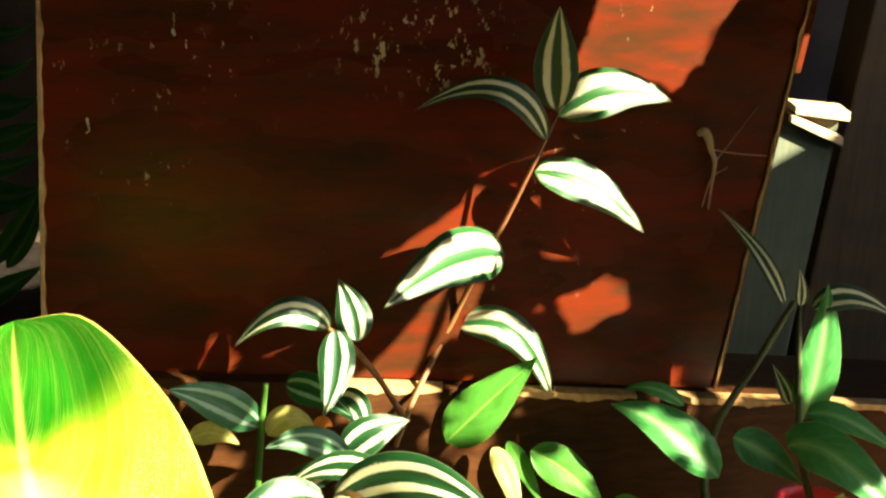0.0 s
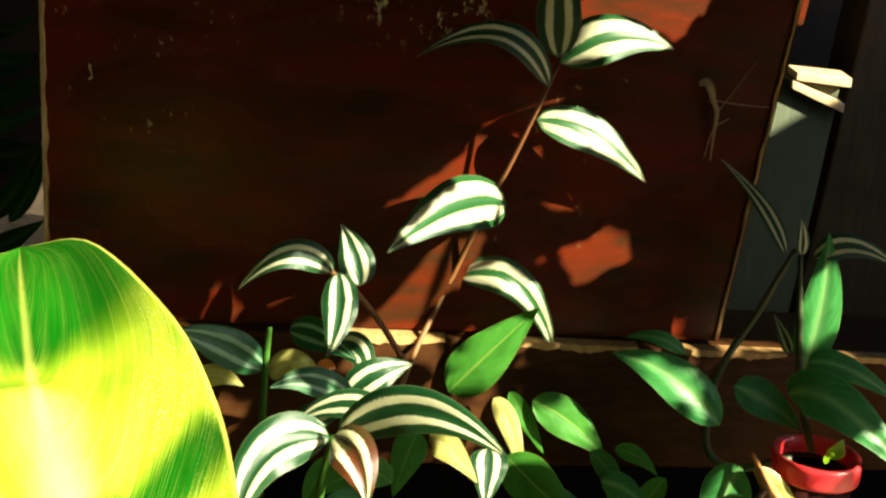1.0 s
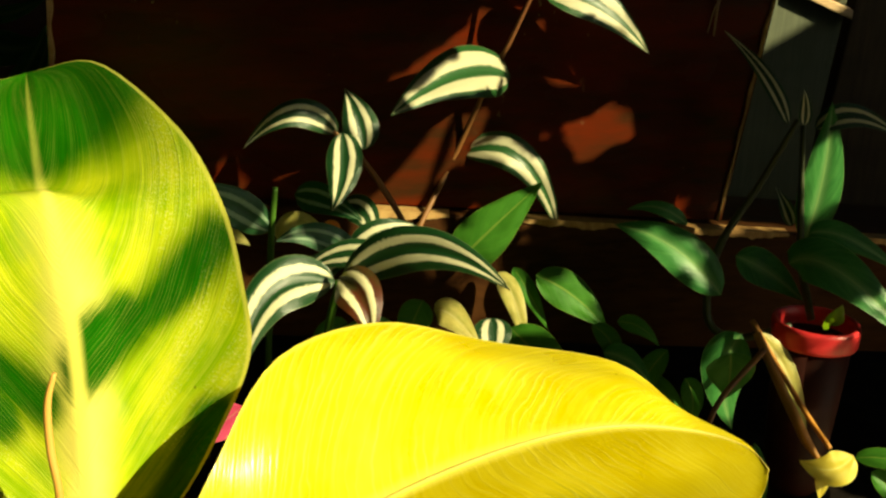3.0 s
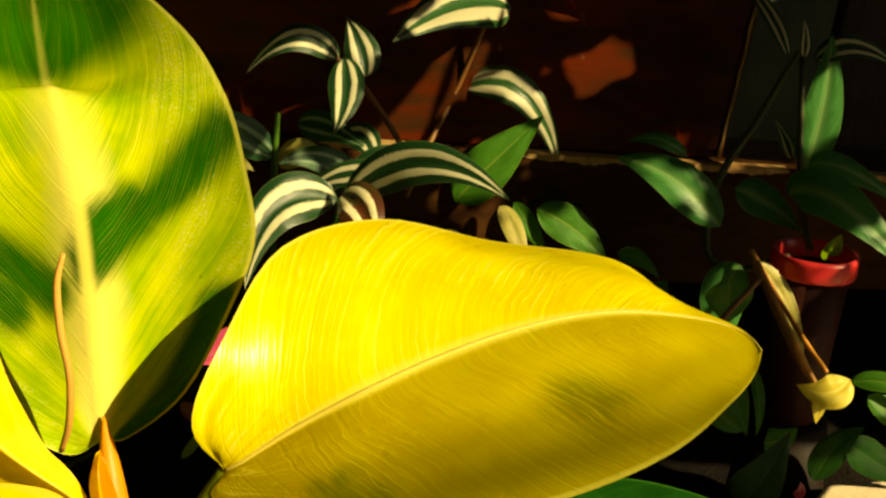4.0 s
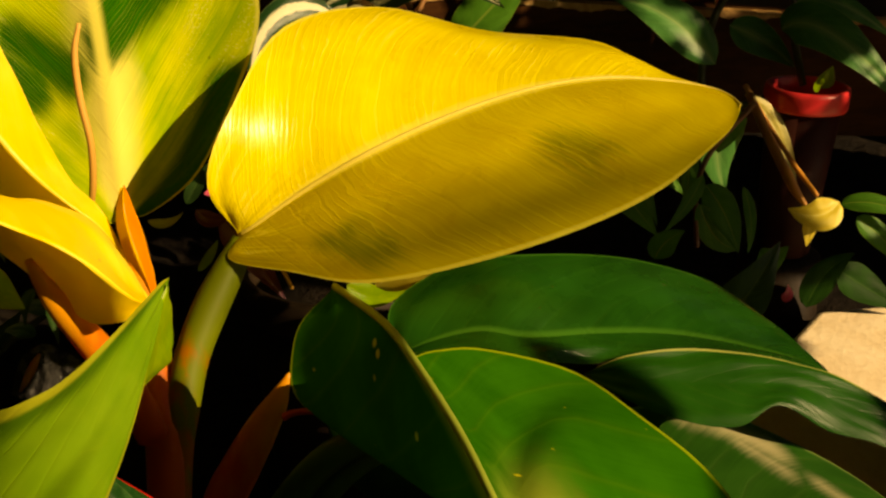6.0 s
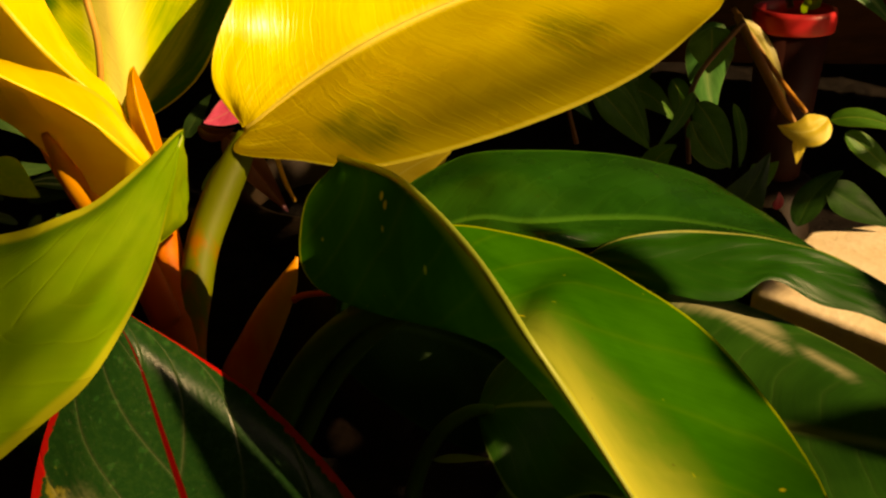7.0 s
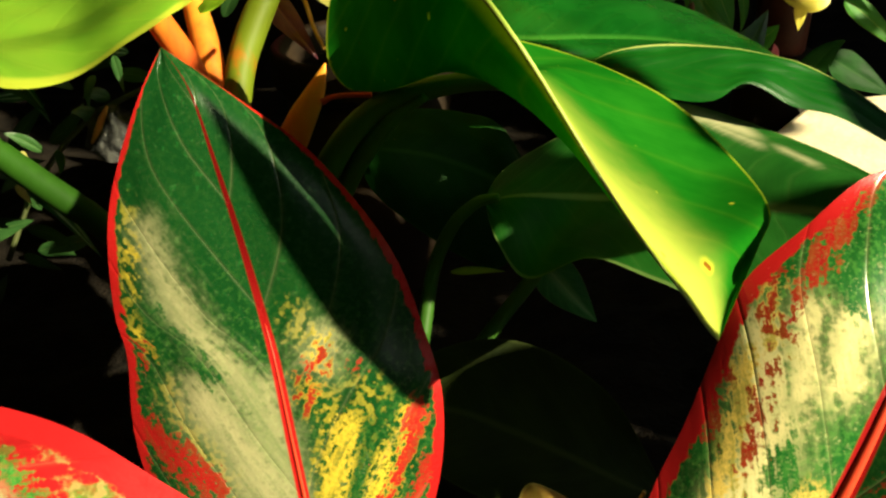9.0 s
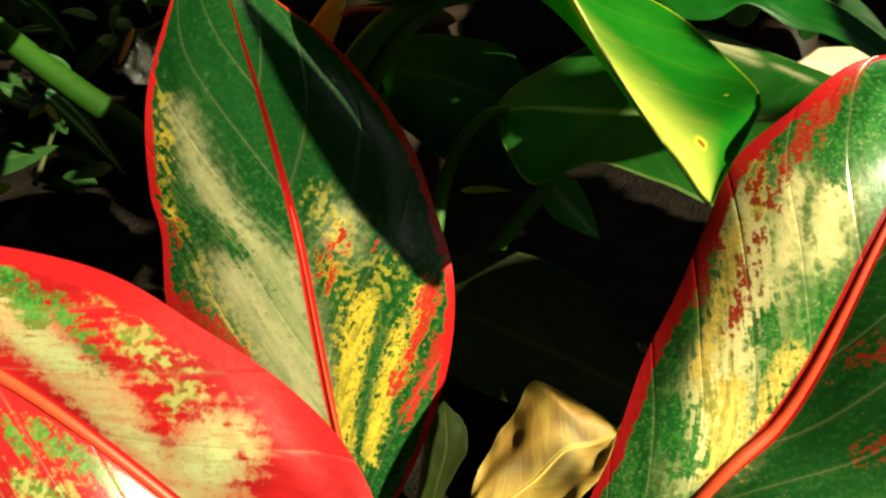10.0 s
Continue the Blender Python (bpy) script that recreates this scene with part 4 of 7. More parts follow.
STIPULE = [
    ((-0.0766, 0.1850, 0.2949), (-0.0766, 0.1850, 0.2949), (-0.0766, 0.1850, 0.2949)),
    ((-0.0789, 0.1860, 0.3039), (-0.0764, 0.1820, 0.3042), (-0.0757, 0.1860, 0.3020)),
    ((-0.0843, 0.1880, 0.3120), (-0.0783, 0.1820, 0.3133), (-0.0771, 0.1880, 0.3103)),
    ((-0.0866, 0.1900, 0.3202), (-0.0805, 0.1830, 0.3217), (-0.0791, 0.1900, 0.3194)),
    ((-0.0855, 0.1900, 0.3283), (-0.0818, 0.1850, 0.3296), (-0.0812, 0.1900, 0.3283)),
    ((-0.0832, 0.1915, 0.3330), (-0.0832, 0.1915, 0.3330), (-0.0832, 0.1915, 0.3330)),
]
SPIKE = [
    ((-0.1011, 0.1900, 0.2844), (-0.1011, 0.1900, 0.2844), (-0.1011, 0.1900, 0.2844)),
    ((-0.0988, 0.1830, 0.2960), (-0.1009, 0.1800, 0.2935), (-0.1048, 0.1830, 0.2914)),
    ((-0.1035, 0.1830, 0.3035), (-0.1040, 0.1800, 0.3001), (-0.1073, 0.1830, 0.2971)),
    ((-0.1087, 0.1830, 0.3082), (-0.1079, 0.1800, 0.3066), (-0.1104, 0.1830, 0.3036)),
    ((-0.1125, 0.1830, 0.3106), (-0.1125, 0.1830, 0.3106), (-0.1125, 0.1830, 0.3106)),
]
NEAR_LEAF = [
    ((-0.0753, -0.0100, 0.3386), (-0.0753, -0.0100, 0.3386), (-0.0753, -0.0100, 0.3386)),
    ((-0.1036, 0.0500, 0.3264), (-0.0816, 0.0100, 0.3308), (-0.0580, -0.0300, 0.3388)),
    ((-0.0980, 0.0700, 0.3247), (-0.0813, 0.0318, 0.3232), (-0.0623, -0.0100, 0.3266)),
    ((-0.0869, 0.0850, 0.3248), (-0.0737, 0.0484, 0.3215), (-0.0593, 0.0100, 0.3213)),
    ((-0.0699, 0.0780, 0.3315), (-0.0610, 0.0494, 0.3273), (-0.0512, 0.0200, 0.3244)),
    ((-0.0629, 0.0900, 0.3316), (-0.0551, 0.0624, 0.3287), (-0.0458, 0.0320, 0.3270)),
    ((-0.0586, 0.1100, 0.3322), (-0.0543, 0.0900, 0.3275), (-0.0491, 0.0700, 0.3224)),
    ((-0.0550, 0.1250, 0.3339), (-0.0541, 0.1160, 0.3295), (-0.0530, 0.1050, 0.3240)),
    ((-0.0541, 0.1300, 0.3333), (-0.0541, 0.1300, 0.3333), (-0.0541, 0.1300, 0.3333)),
]
FOLDED_LEAF = [
    ((-0.0216, 0.1780, 0.3075), (-0.0216, 0.1780, 0.3075), (-0.0216, 0.1780, 0.3075)),
    ((-0.0312, 0.1750, 0.2979), (-0.0033, 0.1350, 0.3178), (-0.0032, 0.1390, 0.3165)),
    ((-0.0361, 0.1820, 0.2822), (0.0076, 0.1030, 0.3206), (-0.0017, 0.1500, 0.2997)),
    ((-0.0365, 0.1850, 0.2668), (0.0152, 0.0820, 0.3199), (0.0074, 0.1850, 0.2825)),
    ((-0.0281, 0.1870, 0.2562), (0.0200, 0.0660, 0.3187), (0.0227, 0.2050, 0.2717)),
    ((-0.0041, 0.1650, 0.2687), (0.0259, 0.0570, 0.3121), (0.0539, 0.2070, 0.2623)),
    ((0.0148, 0.1400, 0.2792), (0.0343, 0.0560, 0.2990), (0.0723, 0.1820, 0.2612)),
    ((0.0313, 0.1000, 0.2886), (0.0452, 0.0510, 0.2807), (0.0891, 0.1600, 0.2555)),
    ((0.0558, 0.0750, 0.2621), (0.0550, 0.0460, 0.2662), (0.0997, 0.1250, 0.2506)),
    ((0.0686, 0.0600, 0.2487), (0.0650, 0.0420, 0.2535), (0.0982, 0.0820, 0.2546)),
    ((0.0748, 0.0500, 0.2404), (0.0713, 0.0390, 0.2447), (0.0916, 0.0700, 0.2474)),
    ((0.0745, 0.0360, 0.2416), (0.0745, 0.0360, 0.2416), (0.0745, 0.0360, 0.2416)),
]
REAR_LEAF = [
    ((-0.0084, 0.2350, 0.2503), (-0.0084, 0.2350, 0.2503), (-0.0084, 0.2350, 0.2503)),
    ((-0.0092, 0.2500, 0.2645), (0.0058, 0.2350, 0.2577), (-0.0030, 0.2280, 0.2517)),
    ((0.0114, 0.2680, 0.2720), (0.0238, 0.2360, 0.2617), (0.0139, 0.2240, 0.2563)),
    ((0.0303, 0.2680, 0.2770), (0.0410, 0.2340, 0.2603), (0.0378, 0.2220, 0.2574)),
    ((0.0627, 0.2850, 0.2698), (0.0661, 0.2420, 0.2578), (0.0598, 0.2280, 0.2528)),
    ((0.0935, 0.2930, 0.2632), (0.0919, 0.2480, 0.2546), (0.0799, 0.2320, 0.2540)),
    ((0.1238, 0.2920, 0.2527), (0.1125, 0.2480, 0.2518), (0.1042, 0.2340, 0.2551)),
    ((0.1436, 0.2800, 0.2436), (0.1319, 0.2440, 0.2493), (0.1274, 0.2340, 0.2525)),
    ((0.1511, 0.2580, 0.2418), (0.1438, 0.2400, 0.2478), (0.1412, 0.2320, 0.2502)),
    ((0.1516, 0.2350, 0.2460), (0.1516, 0.2350, 0.2460), (0.1516, 0.2350, 0.2460)),
]
CURLED_LEAF = [
    ((0.0607, 0.2280, 0.2486), (0.0607, 0.2280, 0.2486), (0.0607, 0.2280, 0.2486)),
    ((0.0749, 0.2280, 0.2562), (0.0752, 0.2220, 0.2512), (0.0756, 0.2140, 0.2458)),
    ((0.0967, 0.2320, 0.2569), (0.0958, 0.2210, 0.2497), (0.0942, 0.2070, 0.2423)),
    ((0.1179, 0.2320, 0.2558), (0.1155, 0.2210, 0.2493), (0.1125, 0.2070, 0.2412)),
    ((0.1388, 0.2300, 0.2522), (0.1347, 0.2220, 0.2478), (0.1268, 0.2130, 0.2460)),
    ((0.1535, 0.2280, 0.2479), (0.1503, 0.2200, 0.2426), (0.1453, 0.2120, 0.2360)),
    ((0.1735, 0.2220, 0.2381), (0.1698, 0.2160, 0.2350), (0.1638, 0.2100, 0.2314)),
    ((0.1968, 0.2140, 0.2212), (0.1927, 0.2100, 0.2212), (0.1872, 0.2060, 0.2190)),
    ((0.2128, 0.2050, 0.2044), (0.2128, 0.2050, 0.2044), (0.2128, 0.2050, 0.2044)),
]
LOW_LEAF = [
    ((0.0197, 0.1900, 0.2075), (0.0197, 0.1900, 0.2075), (0.0197, 0.1900, 0.2075)),
    ((0.0287, 0.2150, 0.2101), (0.0352, 0.1900, 0.2098), (0.0239, 0.1750, 0.1982)),
    ((0.0530, 0.2350, 0.2163), (0.0609, 0.1950, 0.2057), (0.0351, 0.1650, 0.1855)),
    ((0.0785, 0.2400, 0.2256), (0.0892, 0.1900, 0.2052), (0.0578, 0.1500, 0.2022)),
    ((0.1034, 0.2400, 0.2284), (0.1171, 0.1800, 0.2068), (0.0792, 0.1300, 0.2034)),
    ((0.1305, 0.2300, 0.2235), (0.1389, 0.1650, 0.2119), (0.0995, 0.1100, 0.2015)),
    ((0.1596, 0.2050, 0.2180), (0.1602, 0.1500, 0.2163), (0.1201, 0.1000, 0.2050)),
    ((0.1809, 0.1300, 0.2225), (0.1809, 0.1300, 0.2225), (0.1809, 0.1300, 0.2225)),
]
RED_EDGED_LEAF = [
    ((-0.0296, 0.0550, 0.0854), (-0.0296, 0.0550, 0.0854), (-0.0296, 0.0550, 0.0854)),
    ((-0.0571, 0.0640, 0.0962), (-0.0326, 0.0600, 0.1088), (-0.0210, 0.0640, 0.1020)),
    ((-0.0837, 0.0720, 0.1303), (-0.0379, 0.0660, 0.1405), (-0.0080, 0.0720, 0.1274)),
    ((-0.0943, 0.0780, 0.1757), (-0.0424, 0.0730, 0.1741), (0.0018, 0.0800, 0.1592)),
    ((-0.0925, 0.0820, 0.2092), (-0.0459, 0.0790, 0.2039), (0.0039, 0.0870, 0.1875)),
    ((-0.0948, 0.0860, 0.2219), (-0.0492, 0.0850, 0.2193), (-0.0010, 0.0940, 0.2080)),
    ((-0.0944, 0.0900, 0.2433), (-0.0547, 0.0920, 0.2440), (-0.0108, 0.1000, 0.2356)),
    ((-0.0911, 0.0960, 0.2609), (-0.0605, 0.0980, 0.2681), (-0.0320, 0.1080, 0.2631)),
    ((-0.0823, 0.1030, 0.2827), (-0.0661, 0.1040, 0.2870), (-0.0530, 0.1120, 0.2799)),
    ((-0.0740, 0.1100, 0.2980), (-0.0740, 0.1100, 0.2980), (-0.0740, 0.1100, 0.2980)),
]
PALE_LEAF = [
    ((0.0581, 0.0100, 0.1306), (0.0581, 0.0100, 0.1306), (0.0581, 0.0100, 0.1306)),
    ((0.0442, 0.0150, 0.1489), (0.0682, 0.0100, 0.1495), (0.0898, 0.0000, 0.1397)),
    ((0.0513, 0.0220, 0.1690), (0.0797, 0.0120, 0.1674), (0.1093, -0.0050, 0.1566)),
    ((0.0610, 0.0370, 0.1906), (0.0960, 0.0200, 0.1791), (0.1320, 0.0000, 0.1725)),
    ((0.0705, 0.0445, 0.2094), (0.1073, 0.0260, 0.1984), (0.1412, 0.0060, 0.1947)),
    ((0.0779, 0.0505, 0.2285), (0.1166, 0.0330, 0.2199), (0.1464, 0.0150, 0.2135)),
    ((0.0852, 0.0565, 0.2460), (0.1254, 0.0410, 0.2366), (0.1483, 0.0280, 0.2297)),
    ((0.1014, 0.0640, 0.2573), (0.1339, 0.0510, 0.2504), (0.1465, 0.0420, 0.2443)),
    ((0.1198, 0.0730, 0.2680), (0.1441, 0.0700, 0.2559), (0.1484, 0.0620, 0.2539)),
    ((0.1428, 0.0800, 0.2694), (0.1428, 0.0800, 0.2694), (0.1428, 0.0800, 0.2694)),
]
RED_LEAF = [
    ((-0.1897, 0.0300, 0.2210), (-0.1897, 0.0300, 0.2210), (-0.1897, 0.0300, 0.2210)),
    ((-0.1577, 0.0300, 0.2336), (-0.1614, 0.0200, 0.2198), (-0.1614, 0.0000, 0.2084)),
    ((-0.1317, 0.0280, 0.2380), (-0.1334, 0.0120, 0.2159), (-0.1386, -0.0150, 0.1929)),
    ((-0.1062, 0.0250, 0.2359), (-0.1104, 0.0060, 0.2057), (-0.1204, -0.0200, 0.1762)),
    ((-0.0826, 0.0200, 0.2308), (-0.0899, 0.0000, 0.1919), (-0.1007, -0.0250, 0.1631)),
    ((-0.0621, 0.0150, 0.2187), (-0.0706, -0.0040, 0.1733), (-0.0801, -0.0280, 0.1495)),
    ((-0.0402, 0.0100, 0.2037), (-0.0519, -0.0080, 0.1549), (-0.0564, -0.0280, 0.1360)),
    ((-0.0226, 0.0030, 0.1851), (-0.0341, -0.0120, 0.1368), (-0.0352, -0.0250, 0.1226)),
    ((-0.0143, -0.0040, 0.1595), (-0.0207, -0.0140, 0.1201), (-0.0207, -0.0200, 0.1107)),
    ((-0.0115, -0.0150, 0.1063), (-0.0115, -0.0150, 0.1063), (-0.0115, -0.0150, 0.1063)),
]
YELLOW_PETIOLE = [((-0.0613, 0.2430, 0.2936), 0.0040), ((-0.0658, 0.2380, 0.2849), 0.0057), ((-0.0718, 0.2300, 0.2736), 0.0065), ((-0.0774, 0.2200, 0.2593), 0.0062), ((-0.0796, 0.2100, 0.2443), 0.0058), ((-0.0807, 0.2000, 0.2286), 0.0053), ((-0.0769, 0.1700, 0.2041), 0.0054)]
VEINED_PETIOLE = [((-0.1062, 0.2560, 0.3059), 0.0004), ((-0.1035, 0.2500, 0.2949), 0.0030), ((-0.1007, 0.2440, 0.2822), 0.0046), ((-0.0937, 0.2280, 0.2641), 0.0059), ((-0.0873, 0.2100, 0.2441), 0.0063), ((-0.0832, 0.1950, 0.2280), 0.0066), ((-0.0787, 0.1700, 0.2041), 0.0063)]
DRY_STALK = [((-0.1089, 0.2430, 0.3693), 0.0007), ((-0.1110, 0.2410, 0.3597), 0.0011), ((-0.1110, 0.2400, 0.3449), 0.0012), ((-0.1092, 0.2390, 0.3297), 0.0012), ((-0.1112, 0.2400, 0.3129), 0.0012), ((-0.1165, 0.2440, 0.2995), 0.0010)]
FOLDED_PETIOLE = [((0.0336, 0.1420, 0.2725), 0.0028), ((0.0162, 0.1600, 0.2679), 0.0035), ((-0.0072, 0.1720, 0.2598), 0.0044), ((-0.0250, 0.1780, 0.2481), 0.0051), ((-0.0399, 0.1780, 0.2290), 0.0056), ((-0.0533, 0.1700, 0.2024), 0.0059), ((-0.0617, 0.1500, 0.1698), 0.0058)]
SPROUT = [((-0.0413, 0.2050, 0.2619), 0.0004), ((-0.0456, 0.2030, 0.2520), 0.0038), ((-0.0512, 0.2000, 0.2424), 0.0057), ((-0.0577, 0.1970, 0.2305), 0.0067), ((-0.0632, 0.1900, 0.2207), 0.0071), ((-0.0689, 0.1700, 0.2031), 0.0069)]
SPREADING_PETIOLE = [((-0.1025, 0.1650, 0.3207), 0.0012), ((-0.1000, 0.1720, 0.3046), 0.0036), ((-0.0964, 0.1820, 0.2867), 0.0048), ((-0.0910, 0.1900, 0.2681), 0.0053), ((-0.0862, 0.1950, 0.2440), 0.0055)]
RED_TIP = [((-0.0433, 0.2000, 0.2478), 0.0014), ((-0.0395, 0.2000, 0.2496), 0.0011), ((-0.0324, 0.2000, 0.2503), 0.0010), ((-0.0234, 0.2000, 0.2501), 0.0010)]
GREEN_STALK = [((-0.2114, 0.2000, 0.2669), 0.0051), ((-0.1790, 0.1900, 0.2409), 0.0055), ((-0.1556, 0.1850, 0.2225), 0.0058), ((-0.1298, 0.1800, 0.2025), 0.0058), ((-0.1073, 0.1700, 0.1794), 0.0057)]
VINE_STEM = [((-0.0165, 0.5700, 0.2930), 0.0017), ((-0.0057, 0.6000, 0.3153), 0.0019), ((0.0113, 0.6220, 0.3474), 0.0019), ((0.0306, 0.6100, 0.3988), 0.0018), ((0.0461, 0.6030, 0.4347), 0.0016), ((0.0593, 0.5980, 0.4685), 0.0014), ((0.0725, 0.5920, 0.5044), 0.0013)]
TRIO_STEM = [((-0.0549, 0.5100, 0.3907), 0.0012), ((-0.0434, 0.5300, 0.3742), 0.0016), ((-0.0277, 0.5500, 0.3462), 0.0019), ((-0.0130, 0.5650, 0.3166), 0.0019)]
FRONT_STEM = [((-0.0422, 0.4200, 0.3358), 0.0022), ((-0.0484, 0.4300, 0.3085), 0.0022), ((-0.0560, 0.4500, 0.2558), 0.0024), ((-0.0630, 0.4600, 0.1966), 0.0025)]
SIDE_STEM = [((-0.0863, 0.5000, 0.3603), 0.0015), ((-0.0887, 0.5000, 0.3336), 0.0019), ((-0.0909, 0.5000, 0.2917), 0.0021), ((-0.0924, 0.5000, 0.2312), 0.0021)]
POTTED_STEM = [((0.2335, 0.6000, 0.3915), 0.0018), ((0.2140, 0.6000, 0.3469), 0.0024), ((0.1903, 0.5900, 0.3062), 0.0026), ((0.1856, 0.5800, 0.2620), 0.0026), ((0.2028, 0.5700, 0.2512), 0.0026), ((0.2344, 0.5600, 0.2653), 0.0025)]
TRAIL_STEM = [((0.2053, 0.5500, 0.2718), 0.0018), ((0.2159, 0.5300, 0.2535), 0.0016), ((0.2272, 0.5000, 0.2343), 0.0017), ((0.2363, 0.4800, 0.2220), 0.0015)]
TRAIL_STEM_B = [((0.2022, 0.5300, 0.2716), 0.0026), ((0.2115, 0.5100, 0.2501), 0.0031), ((0.2191, 0.4900, 0.2329), 0.0032), ((0.2241, 0.4840, 0.2235), 0.0029), ((0.2319, 0.4780, 0.2133), 0.0011)]
UPRIGHT_STEM = [((0.2465, 0.5600, 0.2698), 0.0025), ((0.2435, 0.5800, 0.2965), 0.0026), ((0.2419, 0.5900, 0.3241), 0.0022), ((0.2370, 0.6000, 0.3879), 0.0016)]
DEEP_STEM = [((0.0508, 0.2350, 0.1570), 0.0030), ((0.0412, 0.2320, 0.1447), 0.0036), ((0.0286, 0.2250, 0.1312), 0.0036), ((0.0131, 0.2150, 0.1146), 0.0036), ((-0.0010, 0.2000, 0.0980), 0.0036)]
ROOT_STEM = [((-0.2742, 0.3600, 0.0939), 0.0018), ((-0.2536, 0.3800, 0.1361), 0.0018), ((-0.2204, 0.4000, 0.1700), 0.0018), ((-0.1751, 0.4200, 0.1889), 0.0018)]
LOW_STEM = [((0.1970, 0.5000, 0.2738), 0.0018), ((0.1677, 0.4800, 0.2477), 0.0016), ((0.1575, 0.4600, 0.2287), 0.0015), ((0.1556, 0.4400, 0.2050), 0.0015)]
LOW_STEM_B = [((0.0744, 0.4200, 0.2713), 0.0012), ((0.0783, 0.4100, 0.2517), 0.0012), ((0.0828, 0.4000, 0.2322), 0.0014)]
LOW_STEM_C = [((-0.0792, 0.3400, 0.2811), 0.0013), ((-0.0701, 0.3350, 0.2603), 0.0013), ((-0.0645, 0.3300, 0.2421), 0.0011), ((-0.0602, 0.3300, 0.2305), 0.0010)]
UNDER_LEAF = [
    ((-0.0387, 0.2700, 0.1985), (-0.0387, 0.2700, 0.1985), (-0.0387, 0.2700, 0.1985)),
    ((-0.0333, 0.2800, 0.2113), (-0.0276, 0.2650, 0.2004), (-0.0338, 0.2600, 0.1826)),
    ((-0.0123, 0.2900, 0.2110), (-0.0044, 0.2700, 0.1945), (-0.0133, 0.2550, 0.1636)),
    ((0.0094, 0.2950, 0.2069), (0.0195, 0.2750, 0.1826), (0.0076, 0.2550, 0.1475)),
    ((0.0312, 0.2900, 0.1994), (0.0358, 0.2750, 0.1730), (0.0295, 0.2600, 0.1375)),
    ((0.0501, 0.2800, 0.1639), (0.0501, 0.2800, 0.1639), (0.0501, 0.2800, 0.1639)),
]
SECOND_PETIOLE = [((-0.0005, 0.1650, 0.2613), 0.0015), ((-0.0121, 0.1720, 0.2517), 0.0028), ((-0.0236, 0.1780, 0.2372), 0.0036), ((-0.0341, 0.1820, 0.2197), 0.0040), ((-0.0440, 0.1800, 0.1984), 0.0042)]
LOW_PETIOLE = [((0.0254, 0.1860, 0.2110), 0.0016), ((0.0166, 0.1900, 0.2067), 0.0024), ((0.0063, 0.1950, 0.1936), 0.0028), ((-0.0025, 0.1950, 0.1724), 0.0030), ((-0.0079, 0.1800, 0.1462), 0.0032)]
FALLEN_LEAF = [
    ((0.0049, 0.1000, 0.0594), (0.0049, 0.1000, 0.0594), (0.0049, 0.1000, 0.0594)),
    ((0.0110, 0.1150, 0.0739), (0.0192, 0.1050, 0.0642), (0.0235, 0.0900, 0.0601)),
    ((0.0197, 0.1280, 0.0813), (0.0360, 0.1120, 0.0735), (0.0422, 0.0950, 0.0646)),
    ((0.0284, 0.1350, 0.0927), (0.0480, 0.1180, 0.0837), (0.0538, 0.1000, 0.0754)),
    ((0.0370, 0.1400, 0.1032), (0.0592, 0.1220, 0.0833), (0.0637, 0.1080, 0.0803)),
    ((0.0639, 0.1350, 0.0895), (0.0690, 0.1250, 0.0854), (0.0682, 0.1180, 0.0837)),
    ((0.0717, 0.1280, 0.0859), (0.0717, 0.1280, 0.0859), (0.0717, 0.1280, 0.0859)),
]
SHADED_LEAF = [
    ((0.0986, 0.1600, 0.0737), (0.0986, 0.1600, 0.0737), (0.0986, 0.1600, 0.0737)),
    ((0.0832, 0.1750, 0.1014), (0.0798, 0.1600, 0.0836), (0.0700, 0.1400, 0.0773)),
    ((0.0685, 0.1900, 0.1168), (0.0540, 0.1650, 0.0961), (0.0398, 0.1400, 0.0870)),
    ((0.0424, 0.2000, 0.1296), (0.0257, 0.1700, 0.1085), (0.0150, 0.1400, 0.0966)),
    ((0.0158, 0.2000, 0.1342), (0.0052, 0.1700, 0.1180), (-0.0022, 0.1450, 0.1051)),
    ((-0.0106, 0.1900, 0.1300), (-0.0153, 0.1700, 0.1182), (-0.0145, 0.1500, 0.1137)),
    ((-0.0307, 0.1700, 0.1183), (-0.0307, 0.1700, 0.1183), (-0.0307, 0.1700, 0.1183)),
]
RIBBED_LEAF = [
    ((-0.0096, 0.1000, 0.0528), (-0.0096, 0.1000, 0.0528), (-0.0096, 0.1000, 0.0528)),
    ((-0.0020, 0.1050, 0.0738), (-0.0065, 0.1000, 0.0754), (-0.0127, 0.0900, 0.0821)),
    ((0.0065, 0.1100, 0.0909), (-0.0014, 0.1050, 0.0954), (-0.0099, 0.0950, 0.1043)),
    ((0.0055, 0.1150, 0.1017), (-0.0013, 0.1100, 0.1074), (-0.0074, 0.1000, 0.1172)),
    ((-0.0025, 0.1180, 0.1106), (-0.0025, 0.1180, 0.1106), (-0.0025, 0.1180, 0.1106)),
]
